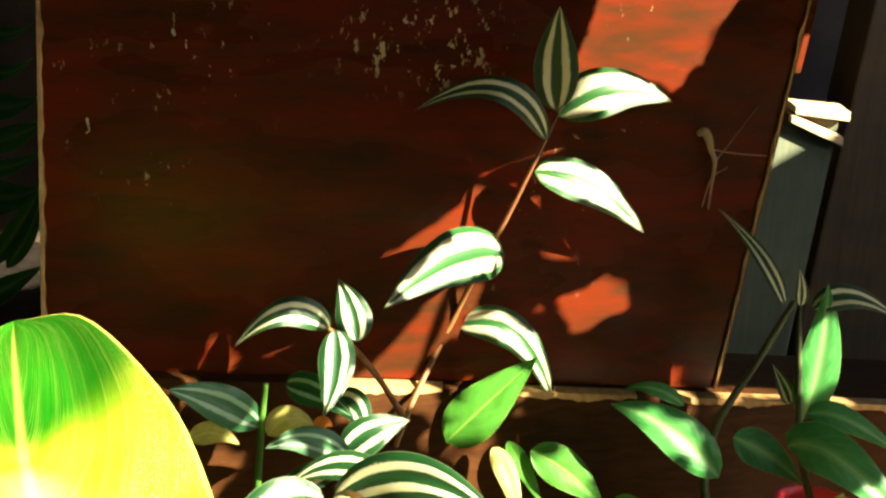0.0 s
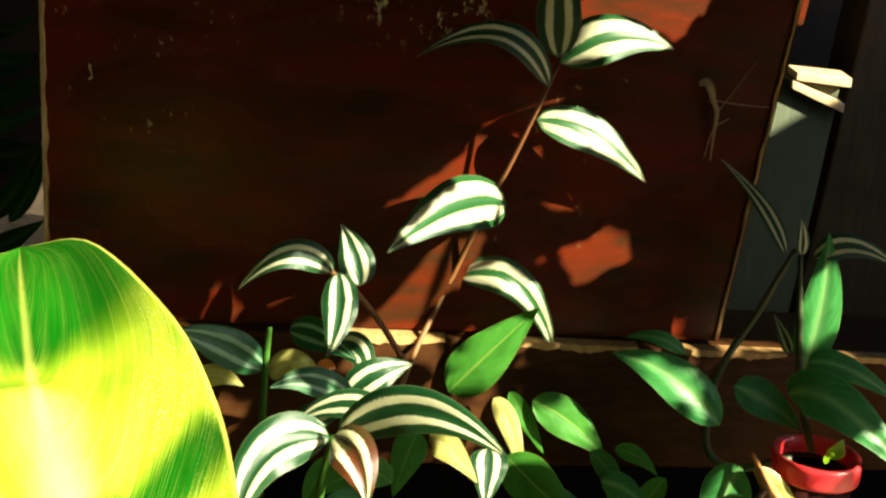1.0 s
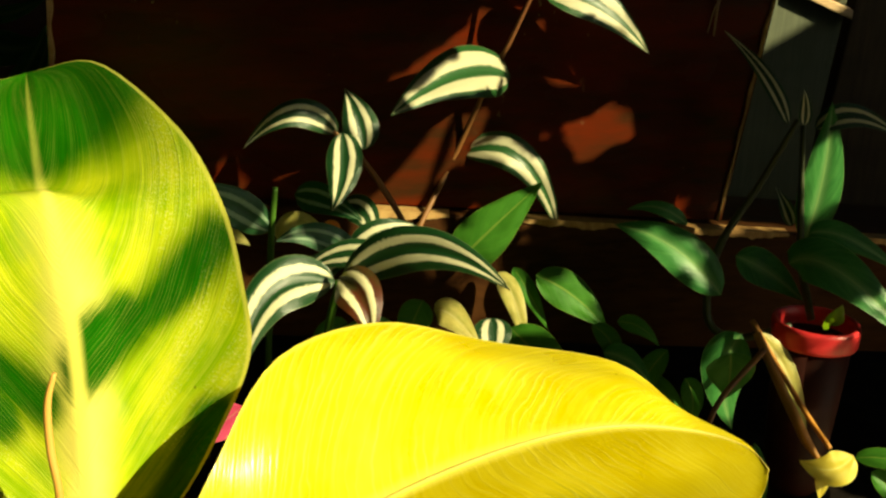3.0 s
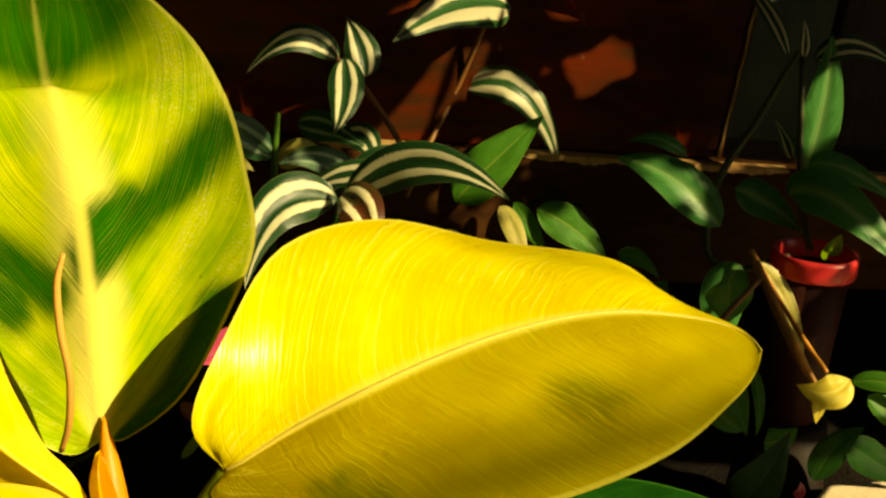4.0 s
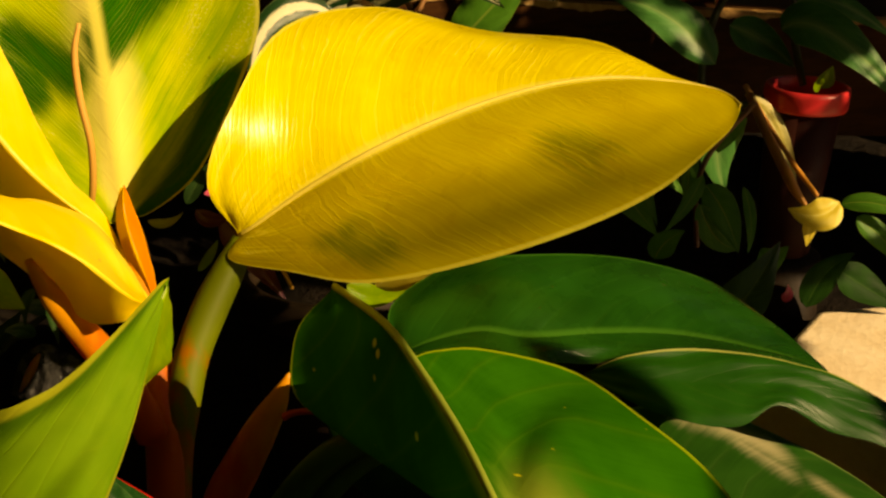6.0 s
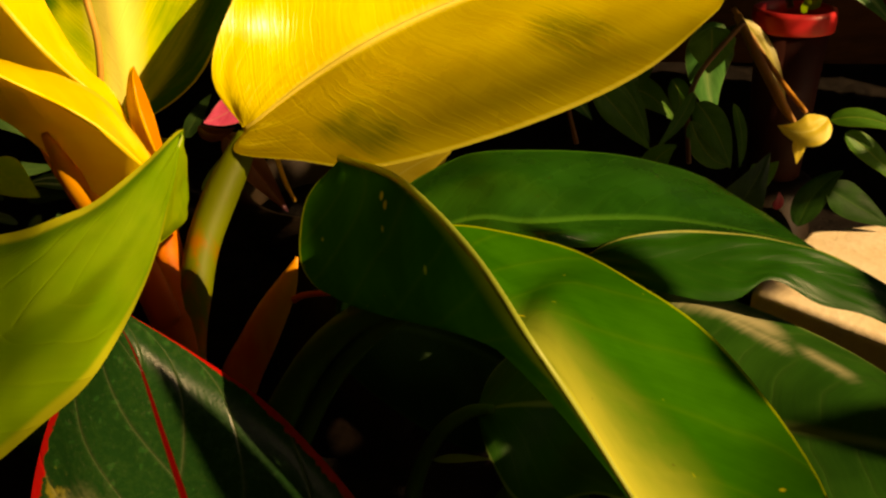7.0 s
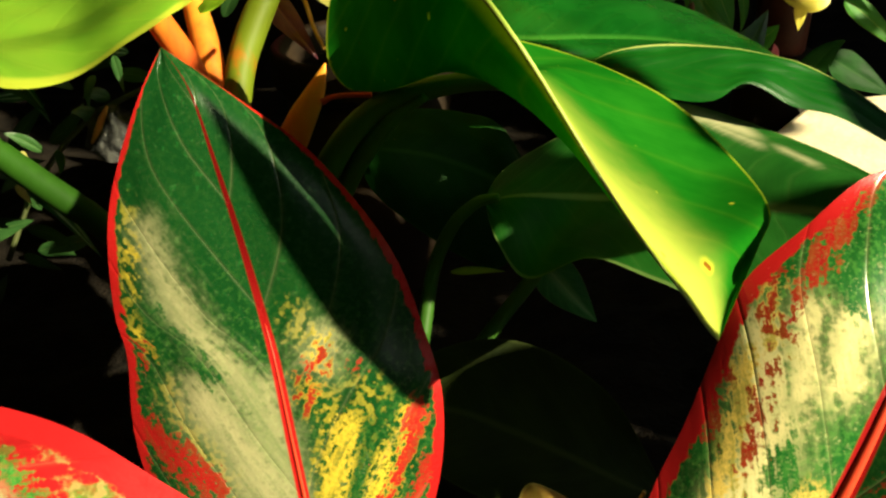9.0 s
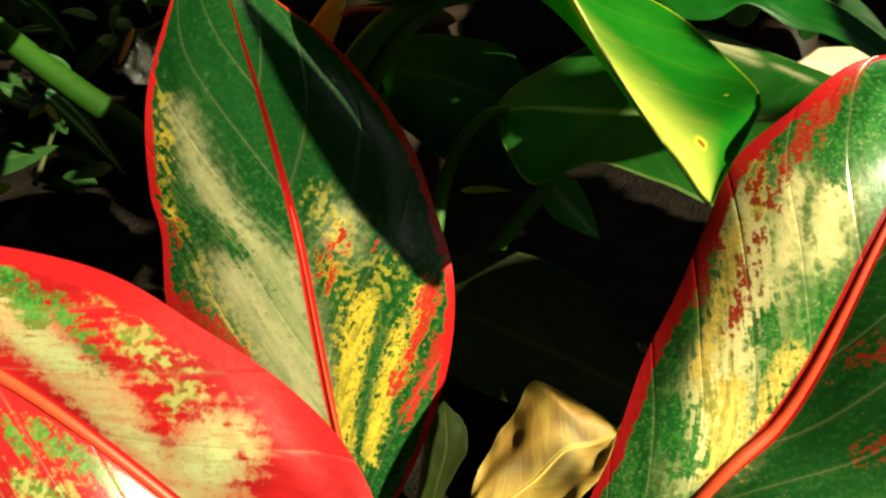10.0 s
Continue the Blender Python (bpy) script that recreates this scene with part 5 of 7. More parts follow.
CURLED_TIP = [
    ((-0.0531, 0.1260, 0.3341), (-0.0531, 0.1260, 0.3341), (-0.0531, 0.1260, 0.3341)),
    ((-0.0550, 0.1310, 0.3252), (-0.0550, 0.1240, 0.3273), (-0.0555, 0.1190, 0.3259)),
    ((-0.0571, 0.1370, 0.3142), (-0.0579, 0.1270, 0.3168), (-0.0590, 0.1190, 0.3166)),
    ((-0.0586, 0.1390, 0.3064), (-0.0606, 0.1290, 0.3085), (-0.0622, 0.1190, 0.3091)),
    ((-0.0629, 0.1370, 0.3023), (-0.0644, 0.1310, 0.3035), (-0.0652, 0.1230, 0.3054)),
    ((-0.0664, 0.1290, 0.3023), (-0.0664, 0.1290, 0.3023), (-0.0664, 0.1290, 0.3023)),
]
FALLEN_STALK = [((0.0717, 0.1280, 0.0859), 0.0010), ((0.0753, 0.1300, 0.0904), 0.0011), ((0.0772, 0.1300, 0.0981), 0.0011), ((0.0797, 0.1280, 0.1087), 0.0008)]
WEB_KNOT = [((0.1728, 0.6480, 0.4889), 0.0019), ((0.1766, 0.6460, 0.4907), 0.0030), ((0.1802, 0.6460, 0.4857), 0.0026), ((0.1831, 0.6480, 0.4782), 0.0019), ((0.1869, 0.6500, 0.4706), 0.0015), ((0.1870, 0.6520, 0.4551), 0.0010), ((0.1873, 0.6540, 0.4374), 0.0006)]
WEB_THREAD = [((0.1830, 0.6480, 0.4789), 0.0005), ((0.2036, 0.6550, 0.4760), 0.0004), ((0.2332, 0.6680, 0.4735), 0.0004)]
WEB_THREAD_B = [((0.1869, 0.6500, 0.4706), 0.0004), ((0.1986, 0.6550, 0.4856), 0.0003), ((0.2150, 0.6620, 0.5082), 0.0003)]
WEB_THREAD_C = [((0.1823, 0.6520, 0.4394), 0.0004), ((0.1865, 0.6520, 0.4589), 0.0004), ((0.1969, 0.6540, 0.4667), 0.0003)]
PLASTIC = [
    ((-0.1843, 0.3000, 0.1912), (-0.1843, 0.3000, 0.1912), (-0.1843, 0.3000, 0.1912)),
    ((-0.1798, 0.3050, 0.2066), (-0.1763, 0.3000, 0.2004), (-0.1745, 0.2950, 0.1865)),
    ((-0.1729, 0.3100, 0.2109), (-0.1686, 0.3000, 0.2018), (-0.1688, 0.2950, 0.1848)),
    ((-0.1642, 0.3100, 0.2091), (-0.1617, 0.3050, 0.1982), (-0.1628, 0.3000, 0.1843)),
    ((-0.1535, 0.3100, 0.2010), (-0.1535, 0.3100, 0.2010), (-0.1535, 0.3100, 0.2010)),
]

# ---- philodendron ----
philodendron = thing("philodendron", (-0.05, 0.17, GROUND), "golden philodendron with broad yellow and dark green leaves", "plant")
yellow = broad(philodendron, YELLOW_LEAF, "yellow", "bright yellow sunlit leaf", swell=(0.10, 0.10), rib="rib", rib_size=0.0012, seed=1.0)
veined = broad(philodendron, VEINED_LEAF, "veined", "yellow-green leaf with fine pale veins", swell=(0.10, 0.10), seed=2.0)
broad(philodendron, SPREADING_LEAF, "spreading", "glowing yellow leaf", swell=(0.08, 0.08), seed=3.0)
broad(philodendron, SHEATH_LEAF, "sheath", "golden rolled leaf with an orange margin", swell=(0.12, 0.12), seed=14.0)
broad(philodendron, STIPULE, "stipule", "pointed yellow sheath with an orange side", swell=(0.1, 0.1), rows=25, cols=13, seed=15.0)
broad(philodendron, SPIKE, "ember", "short orange-brown pointed sheath", swell=(0.1, 0.1), rows=21, cols=13, seed=16.0)
broad(philodendron, NEAR_LEAF, "near", "lime green leaf with a pale margin", swell=(0.02, 0.03), seed=4.0)
broad(philodendron, FOLDED_LEAF, "folded", "dark green leaf folded along its midrib, sunlight painted along the fold", swell=(0.06, 0.10), rib="green_rib", rib_size=0.0011, seed=5.0)
broad(philodendron, REAR_LEAF, "green", "glossy dark green leaf", swell=(0.08, 0.04), seed=6.0)
broad(philodendron, CURLED_LEAF, "curled", "dark green leaf curled up at its pale margin", swell=(0.05, 0.05), seed=9.0)
broad(philodendron, LOW_LEAF, "low", "shaded dark green leaf", swell=(0.06, 0.06), seed=7.0)
stalk("petiole", YELLOW_PETIOLE, "olive", philodendron, "olive petiole flecked with red")
stalk("petiole", VEINED_PETIOLE, "orange", philodendron, "orange petiole sheath")
stalk("petiole", SPREADING_PETIOLE, "orange", philodendron, "orange petiole")
stalk("petiole", FOLDED_PETIOLE, "green", philodendron, "green petiole")
broad(philodendron, UNDER_LEAF, "gloom", "rear leaf painted near-black for deep shade", seed=17.0)
stalk("petiole", SECOND_PETIOLE, "green", philodendron, "green petiole")
stalk("petiole", LOW_PETIOLE, "green", philodendron, "thin green petiole")
stalk("sprout", SPROUT, "orange", philodendron, "orange-tinged rolled new shoot", flat=0.5)
stalk("dry_tendril", DRY_STALK, "dry", philodendron, "thin dry brown stalk")
stalk("red_tip", RED_TIP, "red", philodendron, "bright red shoot tip")

broad(philodendron, CURLED_TIP, "lime", "dark curled leaf tip", swell=(0.05, 0.05), rows=17, cols=13, seed=8.0)

# ---- aglaonema ----
aglaonema = thing("aglaonema", (0.0, 0.02, GROUND), "red-edged aglaonema with green and cream mottled leaves", "plant")
broad(aglaonema, RED_EDGED_LEAF, "red_edged", "green and cream leaf with red margin", swell=(0.08, 0.08), rib="red", rib_size=0.0013, rib_to=0.55, seed=11.0, wave=0.02)
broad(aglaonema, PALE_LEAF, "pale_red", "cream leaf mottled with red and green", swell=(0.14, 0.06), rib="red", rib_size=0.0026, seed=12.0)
broad(aglaonema, RED_LEAF, "rosy", "mostly red glossy leaf", swell=(0.12, 0.08), rib="red", rib_size=0.0026, seed=13.0)

# ---- striped vine ----
vine = thing("striped_vine", (-0.02, 0.6, 0.26), "climbing zebrina with silver striped leaves", "plant")
stalk("stem", VINE_STEM, "brown", vine)
stalk("stem", TRIO_STEM, "brown", vine)
stalk("stem", SIDE_STEM, "green", vine)
blade(vine, 'zebrina', (0.0712, 0.5900, 0.5053), (0.0681, 0.5850, 0.5379), (0.0676, 0.5800, 0.5662), 0.0297, 20, 0)
blade(vine, 'zebrina', (0.0654, 0.5780, 0.4890), (0.0341, 0.5650, 0.5191), (-0.0134, 0.5700, 0.5038), 0.0199, 25, 0)
blade(vine, 'zebrina_silver', (0.0724, 0.5900, 0.5023), (0.1038, 0.5900, 0.5196), (0.1434, 0.6050, 0.5126), 0.0350, 20, 0)
blade(vine, 'zebrina_silver', (0.0614, 0.6000, 0.4665), (0.0996, 0.6000, 0.4577), (0.1359, 0.6120, 0.4280), 0.0295, 20, 0)
blade(vine, 'zebrina_silver', (0.0470, 0.6050, 0.4114), (0.0130, 0.5700, 0.4155), (-0.0247, 0.5260, 0.3980), 0.0430, 25, 0)
blade(vine, 'zebrina_silver', (0.0189, 0.6250, 0.3555), (0.0595, 0.6150, 0.3542), (0.0899, 0.6300, 0.2979), 0.0290, 25, 0)
blade(vine, 'zebrina', (-0.0530, 0.5120, 0.3891), (-0.0759, 0.5000, 0.4017), (-0.1021, 0.4940, 0.3829), 0.0192, 25, 0)
blade(vine, 'zebrina', (-0.0392, 0.5250, 0.3779), (-0.0433, 0.5300, 0.3951), (-0.0523, 0.5400, 0.4101), 0.0236, 25, 0)
blade(vine, 'zebrina', (-0.0501, 0.5050, 0.3917), (-0.0475, 0.4900, 0.3727), (-0.0520, 0.4690, 0.3560), 0.0240, 30, 0)
blade(vine, 'zebrina_dark', (-0.0887, 0.5000, 0.3353), (-0.1117, 0.4900, 0.3535), (-0.1343, 0.4800, 0.3631), 0.0241, 20, 0)
blade(vine, 'zebrina_dark', (-0.0802, 0.5300, 0.3483), (-0.0610, 0.5200, 0.3482), (-0.0375, 0.5000, 0.3427), 0.0211, 20, 0)
blade(vine, 'zebrina', (-0.0514, 0.5200, 0.3452), (-0.0371, 0.5100, 0.3434), (-0.0333, 0.5000, 0.3274), 0.0195, 20, 0)
blade(vine, 'zebrina', (-0.0440, 0.5000, 0.3194), (-0.0273, 0.5000, 0.3348), (-0.0072, 0.5100, 0.3380), 0.0236, 20, 0)
blade(vine, 'zebrina_dark', (-0.0371, 0.4800, 0.3264), (-0.0591, 0.4700, 0.3426), (-0.0799, 0.4600, 0.3417), 0.0181, 20, 0)
blade(vine, 'zebrina', (-0.0705, 0.4600, 0.3145), (-0.0522, 0.4500, 0.3340), (-0.0297, 0.4500, 0.3406), 0.0169, 20, 0)
front = thing("striped_plant", (-0.06, 0.45, GROUND), "zebrina shoot with green, silver and purple leaves", "plant")
stalk("stem", FRONT_STEM, "green", front)
blade(front, 'zebrina', (-0.0408, 0.4200, 0.3367), (-0.0024, 0.4000, 0.3607), (0.0364, 0.3750, 0.3515), 0.0265, 28, 0)
blade(front, 'zebrina', (-0.0443, 0.4200, 0.3357), (-0.0712, 0.4000, 0.3357), (-0.0827, 0.3800, 0.3036), 0.0305, 28, 0)
blade(front, 'zebrina_purple', (-0.0413, 0.4100, 0.3416), (-0.0295, 0.3950, 0.3375), (-0.0241, 0.3850, 0.3202), 0.0281, 35, 0)
blade(front, 'zebrina', (-0.0161, 0.4400, 0.3389), (-0.0419, 0.4450, 0.3418), (-0.0651, 0.4500, 0.3281), 0.0169, 20, 0)
wax = thing("trailing_plant", (0.05, 0.6, 0.2), "trailing plant with waxy green and cream leaves", "plant")
blade(wax, 'wax', (0.0160, 0.6000, 0.2829), (0.0409, 0.6000, 0.3113), (0.0735, 0.6100, 0.3418), 0.0360, 12, 0)
blade(wax, 'wax', (0.0721, 0.6000, 0.2792), (0.0993, 0.5950, 0.2660), (0.1222, 0.5900, 0.2444), 0.0281, 10, 0)
blade(wax, 'wax', (0.1115, 0.5900, 0.2481), (0.1261, 0.5850, 0.2344), (0.1259, 0.5800, 0.2105), 0.0160, 10, 0)
blade(wax, 'pale', (0.0465, 0.6000, 0.2801), (0.0584, 0.5900, 0.2624), (0.0681, 0.5800, 0.2291), 0.0151, 10, 0)
blade(wax, 'pale', (0.0044, 0.5600, 0.2666), (0.0168, 0.5500, 0.2667), (0.0351, 0.5400, 0.2490), 0.0198, 10, 0)
blade(wax, 'zebrina', (0.0424, 0.5600, 0.2631), (0.0418, 0.5500, 0.2522), (0.0403, 0.5400, 0.2317), 0.0257, 10, 0)
blade(wax, 'wax', (-0.0031, 0.5500, 0.2774), (-0.0094, 0.5400, 0.2645), (-0.0170, 0.5300, 0.2423), 0.0223, 10, 0)
blade(wax, 'wax', (0.0575, 0.6100, 0.2807), (0.0693, 0.6000, 0.2647), (0.0827, 0.6000, 0.2401), 0.0130, 10, 0)
blade(wax, 'wax', (-0.0165, 0.5000, 0.2688), (-0.0355, 0.4900, 0.2800), (-0.0628, 0.4800, 0.2664), 0.0191, 10, 0)
blade(wax, 'wax', (0.0556, 0.5800, 0.2484), (0.0770, 0.5600, 0.2347), (0.1068, 0.5500, 0.2129), 0.0329, 10, 0)
blade(wax, 'trail', (0.1190, 0.5800, 0.2325), (0.1354, 0.5750, 0.2295), (0.1508, 0.5700, 0.2161), 0.0188, 12, 0)
blade(wax, 'wax', (0.1420, 0.5800, 0.2103), (0.1606, 0.5750, 0.2053), (0.1786, 0.5700, 0.1876), 0.0228, 12, 0)
blade(wax, 'wax', (0.1622, 0.5800, 0.2364), (0.1479, 0.5750, 0.2175), (0.1417, 0.5700, 0.1946), 0.0174, 12, 0)
blade(wax, 'wax', (0.1262, 0.5800, 0.2554), (0.1404, 0.5750, 0.2543), (0.1536, 0.5700, 0.2430), 0.0126, 12, 0)
blade(wax, 'trail', (0.0801, 0.5800, 0.2204), (0.0992, 0.5750, 0.2112), (0.1194, 0.5700, 0.1894), 0.0227, 12, 0)
blade(wax, 'wax', (0.1759, 0.5800, 0.2160), (0.1820, 0.5750, 0.2020), (0.1794, 0.5700, 0.1812), 0.0167, 12, 0)
blade(wax, 'wax', (-0.0460, 0.5000, 0.2818), (-0.0577, 0.4900, 0.2755), (-0.0643, 0.4800, 0.2629), 0.0159, 12, 0)
blade(wax, 'trail', (-0.0292, 0.5000, 0.2538), (-0.0448, 0.4900, 0.2620), (-0.0596, 0.4800, 0.2561), 0.0141, 12, 0)
blade(wax, 'pale', (-0.0860, 0.5060, 0.3270), (-0.0745, 0.5060, 0.3380), (-0.0600, 0.5060, 0.3340), 0.0170, 10, 0, label="pale cream leaf")
blade(wax, 'pale', (-0.1260, 0.4900, 0.3300), (-0.1120, 0.4880, 0.3360), (-0.0980, 0.4870, 0.3300), 0.0130, 10, 0, label="pale cream leaf")
blade(wax, 'ember', (-0.0590, 0.5000, 0.3340), (-0.0545, 0.5000, 0.3390), (-0.0500, 0.5000, 0.3370), 0.0090, 10, 0, label="small orange-red leaf")
potted = thing("potted_trailer", (0.245, 0.56, 0.25), "trailing plant growing from a small red-rimmed pot", "plant")
stalk("stem", POTTED_STEM, "dark", potted)
stalk("stem", UPRIGHT_STEM, "dark", potted)
stalk("stem", TRAIL_STEM, "amber", potted, "thin reddish brown stem")
stalk("stem", TRAIL_STEM_B, "amber", potted, "thin reddish brown stem")
blade(potted, 'trail', (0.1898, 0.5700, 0.2806), (0.1565, 0.5750, 0.3104), (0.1192, 0.5860, 0.3211), 0.0330, 20, 0)
blade(potted, 'trail', (0.1652, 0.5800, 0.3244), (0.1458, 0.5800, 0.3350), (0.1264, 0.5850, 0.3317), 0.0108, 15, 0)
blade(potted, 'trail', (0.2482, 0.5950, 0.3116), (0.2534, 0.5950, 0.3578), (0.2534, 0.6000, 0.4042), 0.0308, 20, 0)
blade(potted, 'zebrina', (0.2454, 0.6000, 0.3856), (0.2694, 0.6000, 0.3956), (0.3012, 0.6000, 0.3820), 0.0189, 20, 0)
blade(potted, 'zebrina', (0.2279, 0.6000, 0.3875), (0.2120, 0.6100, 0.4170), (0.1857, 0.6250, 0.4436), 0.0131, 25, 0)
blade(potted, 'zebrina', (0.2377, 0.6000, 0.3879), (0.2371, 0.6000, 0.3990), (0.2341, 0.6000, 0.4118), 0.0101, 20, 0)
blade(potted, 'trail', (0.2462, 0.5850, 0.3202), (0.2702, 0.5800, 0.3192), (0.3086, 0.5750, 0.2974), 0.0197, 20, 0)
blade(potted, 'trail', (0.2304, 0.5700, 0.3039), (0.2567, 0.5500, 0.3054), (0.3086, 0.5300, 0.2598), 0.0350, 20, 0)
blade(potted, 'trail', (0.2015, 0.5550, 0.2604), (0.1921, 0.5500, 0.2327), (0.2025, 0.5500, 0.1942), 0.0332, 8, 0)
blade(potted, 'pale', (0.2085, 0.5450, 0.2655), (0.2294, 0.5400, 0.2396), (0.2433, 0.5300, 0.2020), 0.0156, 20, 0)
blade(potted, 'trail', (0.2443, 0.5400, 0.2195), (0.2488, 0.5400, 0.2305), (0.2565, 0.5400, 0.2427), 0.0100, 10, 0)
blade(potted, 'trail', (0.1988, 0.5800, 0.3045), (0.2205, 0.5750, 0.2956), (0.2433, 0.5700, 0.2790), 0.0256, 10, 0)
blade(potted, 'zebrina', (0.2403, 0.6000, 0.3206), (0.2348, 0.6000, 0.3322), (0.2270, 0.6050, 0.3459), 0.0112, 10, 0)
blade(potted, 'bud', (0.2497, 0.4780, 0.2189), (0.2358, 0.4740, 0.2114), (0.2189, 0.4780, 0.2144), 0.0234, 25, 0)
blade(potted, 'bud', (0.2335, 0.4780, 0.2066), (0.2337, 0.4760, 0.1998), (0.2344, 0.4780, 0.1886), 0.0093, 15, 0)
blade(potted, 'wax', (0.2507, 0.4780, 0.2170), (0.2711, 0.4700, 0.2205), (0.2963, 0.4600, 0.2118), 0.0126, 15, 0)
blade(potted, 'wax', (0.2605, 0.4750, 0.2103), (0.2785, 0.4700, 0.1965), (0.2991, 0.4600, 0.1768), 0.0157, 15, 0)
blade(potted, 'lime', (0.2560, 0.5500, 0.2700), (0.2570, 0.5480, 0.2770), (0.2590, 0.5460, 0.2860), 0.0120, 10, 0)
blade(potted, 'lime', (0.2545, 0.5500, 0.2690), (0.2520, 0.5460, 0.2740), (0.2530, 0.5420, 0.2790), 0.0090, 10, 0)
stalky = thing("bent_stalk", (-0.15, 0.19, GROUND), "thick bent green stalk", "plant")
stalk("stem", GREEN_STALK, "moss", stalky)

stalk("root", ROOT_STEM, "dark", stalky, "thin dark stem")
back = thing("dark_shrub", (-0.3, 0.8, GROUND), "dark green shrub in deep shade", "plant")
blade(back, 'trail', (-0.3676, 0.8000, 0.5319), (-0.3458, 0.8000, 0.5241), (-0.3228, 0.8000, 0.5340), 0.0135, 10, 0)
blade(back, 'trail', (-0.3804, 0.8000, 0.4778), (-0.3540, 0.8000, 0.4655), (-0.3215, 0.8000, 0.4761), 0.0275, 10, 0)
blade(back, 'trail', (-0.3510, 0.7500, 0.4407), (-0.3202, 0.7500, 0.4508), (-0.3002, 0.7500, 0.4626), 0.0216, 10, 0)
blade(back, 'trail', (-0.3815, 0.8000, 0.3990), (-0.3541, 0.8000, 0.3907), (-0.3246, 0.8000, 0.4017), 0.0328, 10, 0)
blade(back, 'trail', (-0.3253, 0.7000, 0.3611), (-0.3006, 0.7000, 0.3922), (-0.2846, 0.7000, 0.4224), 0.0186, 10, 0)
blade(back, 'trail', (-0.4023, 0.8500, 0.5010), (-0.3744, 0.8500, 0.4881), (-0.3447, 0.8500, 0.5038), 0.0174, 10, 0)
blade(back, 'trail', (-0.3400, 0.7000, 0.3298), (-0.3139, 0.7000, 0.3442), (-0.2857, 0.7000, 0.3629), 0.0210, 10, 0)
blade(back, 'trail', (-0.3542, 0.7500, 0.4228), (-0.3279, 0.7500, 0.4261), (-0.3009, 0.7500, 0.4401), 0.0148, 10, 0)
blade(back, 'trail', (-0.3125, 0.7000, 0.3596), (-0.2935, 0.7000, 0.3900), (-0.2835, 0.7000, 0.4152), 0.0166, 10, 0)
low = thing("low_creeper", (0.15, 0.45, GROUND), "low creeper with dull green and cream leaves", "plant")
stalk("stem", LOW_STEM, "brown", low)
stalk("stem", LOW_STEM_B, "brown", low)
stalk("stem", LOW_STEM_C, "dry", low)
blade(low, 'wax', (0.0935, 0.4200, 0.2597), (0.1101, 0.4200, 0.2415), (0.1251, 0.4100, 0.2244), 0.0191, 10, 0)
blade(low, 'wax', (0.0998, 0.4400, 0.2594), (0.1166, 0.4400, 0.2491), (0.1294, 0.4300, 0.2213), 0.0131, 10, 0)
blade(low, 'wax', (0.1571, 0.4500, 0.2452), (0.1475, 0.4400, 0.2313), (0.1330, 0.4300, 0.2178), 0.0086, 10, 0)
blade(low, 'wax', (0.1620, 0.4600, 0.2356), (0.1727, 0.4500, 0.2207), (0.1804, 0.4400, 0.2007), 0.0204, 10, 0)
blade(low, 'wax', (0.1843, 0.4600, 0.2349), (0.1884, 0.4500, 0.2166), (0.1855, 0.4400, 0.2005), 0.0075, 10, 0)
blade(low, 'wax', (0.1778, 0.5000, 0.2709), (0.1791, 0.5000, 0.2569), (0.1787, 0.5000, 0.2419), 0.0306, 8, 0)
blade(low, 'wax', (0.1946, 0.4500, 0.1913), (0.2031, 0.4500, 0.1929), (0.2125, 0.4500, 0.2016), 0.0173, 10, 0)
blade(low, 'gloom', (0.2504, 0.5000, 0.1352), (0.2587, 0.5000, 0.1596), (0.2755, 0.5000, 0.1751), 0.0214, 10, 0)
blade(low, 'gloom', (0.2658, 0.5000, 0.1634), (0.2869, 0.5000, 0.1505), (0.3161, 0.5000, 0.1329), 0.0246, 10, 0)
blade(low, 'pale', (0.0599, 0.4000, 0.2703), (0.0586, 0.4000, 0.2597), (0.0535, 0.4000, 0.2506), 0.0061, 10, 0)
blade(low, 'wax', (0.1275, 0.4200, 0.2060), (0.1326, 0.4200, 0.2164), (0.1426, 0.4200, 0.2235), 0.0155, 10, 0)
blade(low, 'shade', (0.1660, 0.4000, 0.1824), (0.1763, 0.4000, 0.1965), (0.1921, 0.4100, 0.2224), 0.0274, 10, 0)
blade(low, 'wax', (0.1569, 0.4500, 0.2277), (0.1693, 0.4500, 0.2065), (0.1834, 0.4500, 0.1995), 0.0164, 10, 0)
blade(low, 'lime', (-0.0348, 0.3300, 0.2331), (-0.0220, 0.3300, 0.2269), (-0.0064, 0.3300, 0.2322), 0.0120, 10, 0)
blade(low, 'pale', (-0.0343, 0.4300, 0.2308), (-0.0603, 0.4300, 0.2303), (-0.0855, 0.4400, 0.2362), 0.0150, 10, 0)
blade(low, 'pale', (-0.0169, 0.3600, 0.2114), (-0.0019, 0.3600, 0.2203), (0.0133, 0.3600, 0.2440), 0.0117, 10, 0)
blade(low, 'pink', (-0.0979, 0.4550, 0.2487), (-0.1134, 0.4500, 0.2376), (-0.1274, 0.4450, 0.2327), 0.0187, 10, 0)
blade(low, 'purple', (-0.0924, 0.3400, 0.2609), (-0.0797, 0.3350, 0.2466), (-0.0635, 0.3300, 0.2247), 0.0163, 20, 0)
blade(low, 'purple', (-0.1039, 0.3400, 0.2655), (-0.0953, 0.3350, 0.2625), (-0.0844, 0.3300, 0.2678), 0.0080, 20, 0)
blade(low, 'lime', (-0.1113, 0.3600, 0.2248), (-0.1042, 0.3600, 0.2342), (-0.1003, 0.3600, 0.2419), 0.0049, 10, 0)
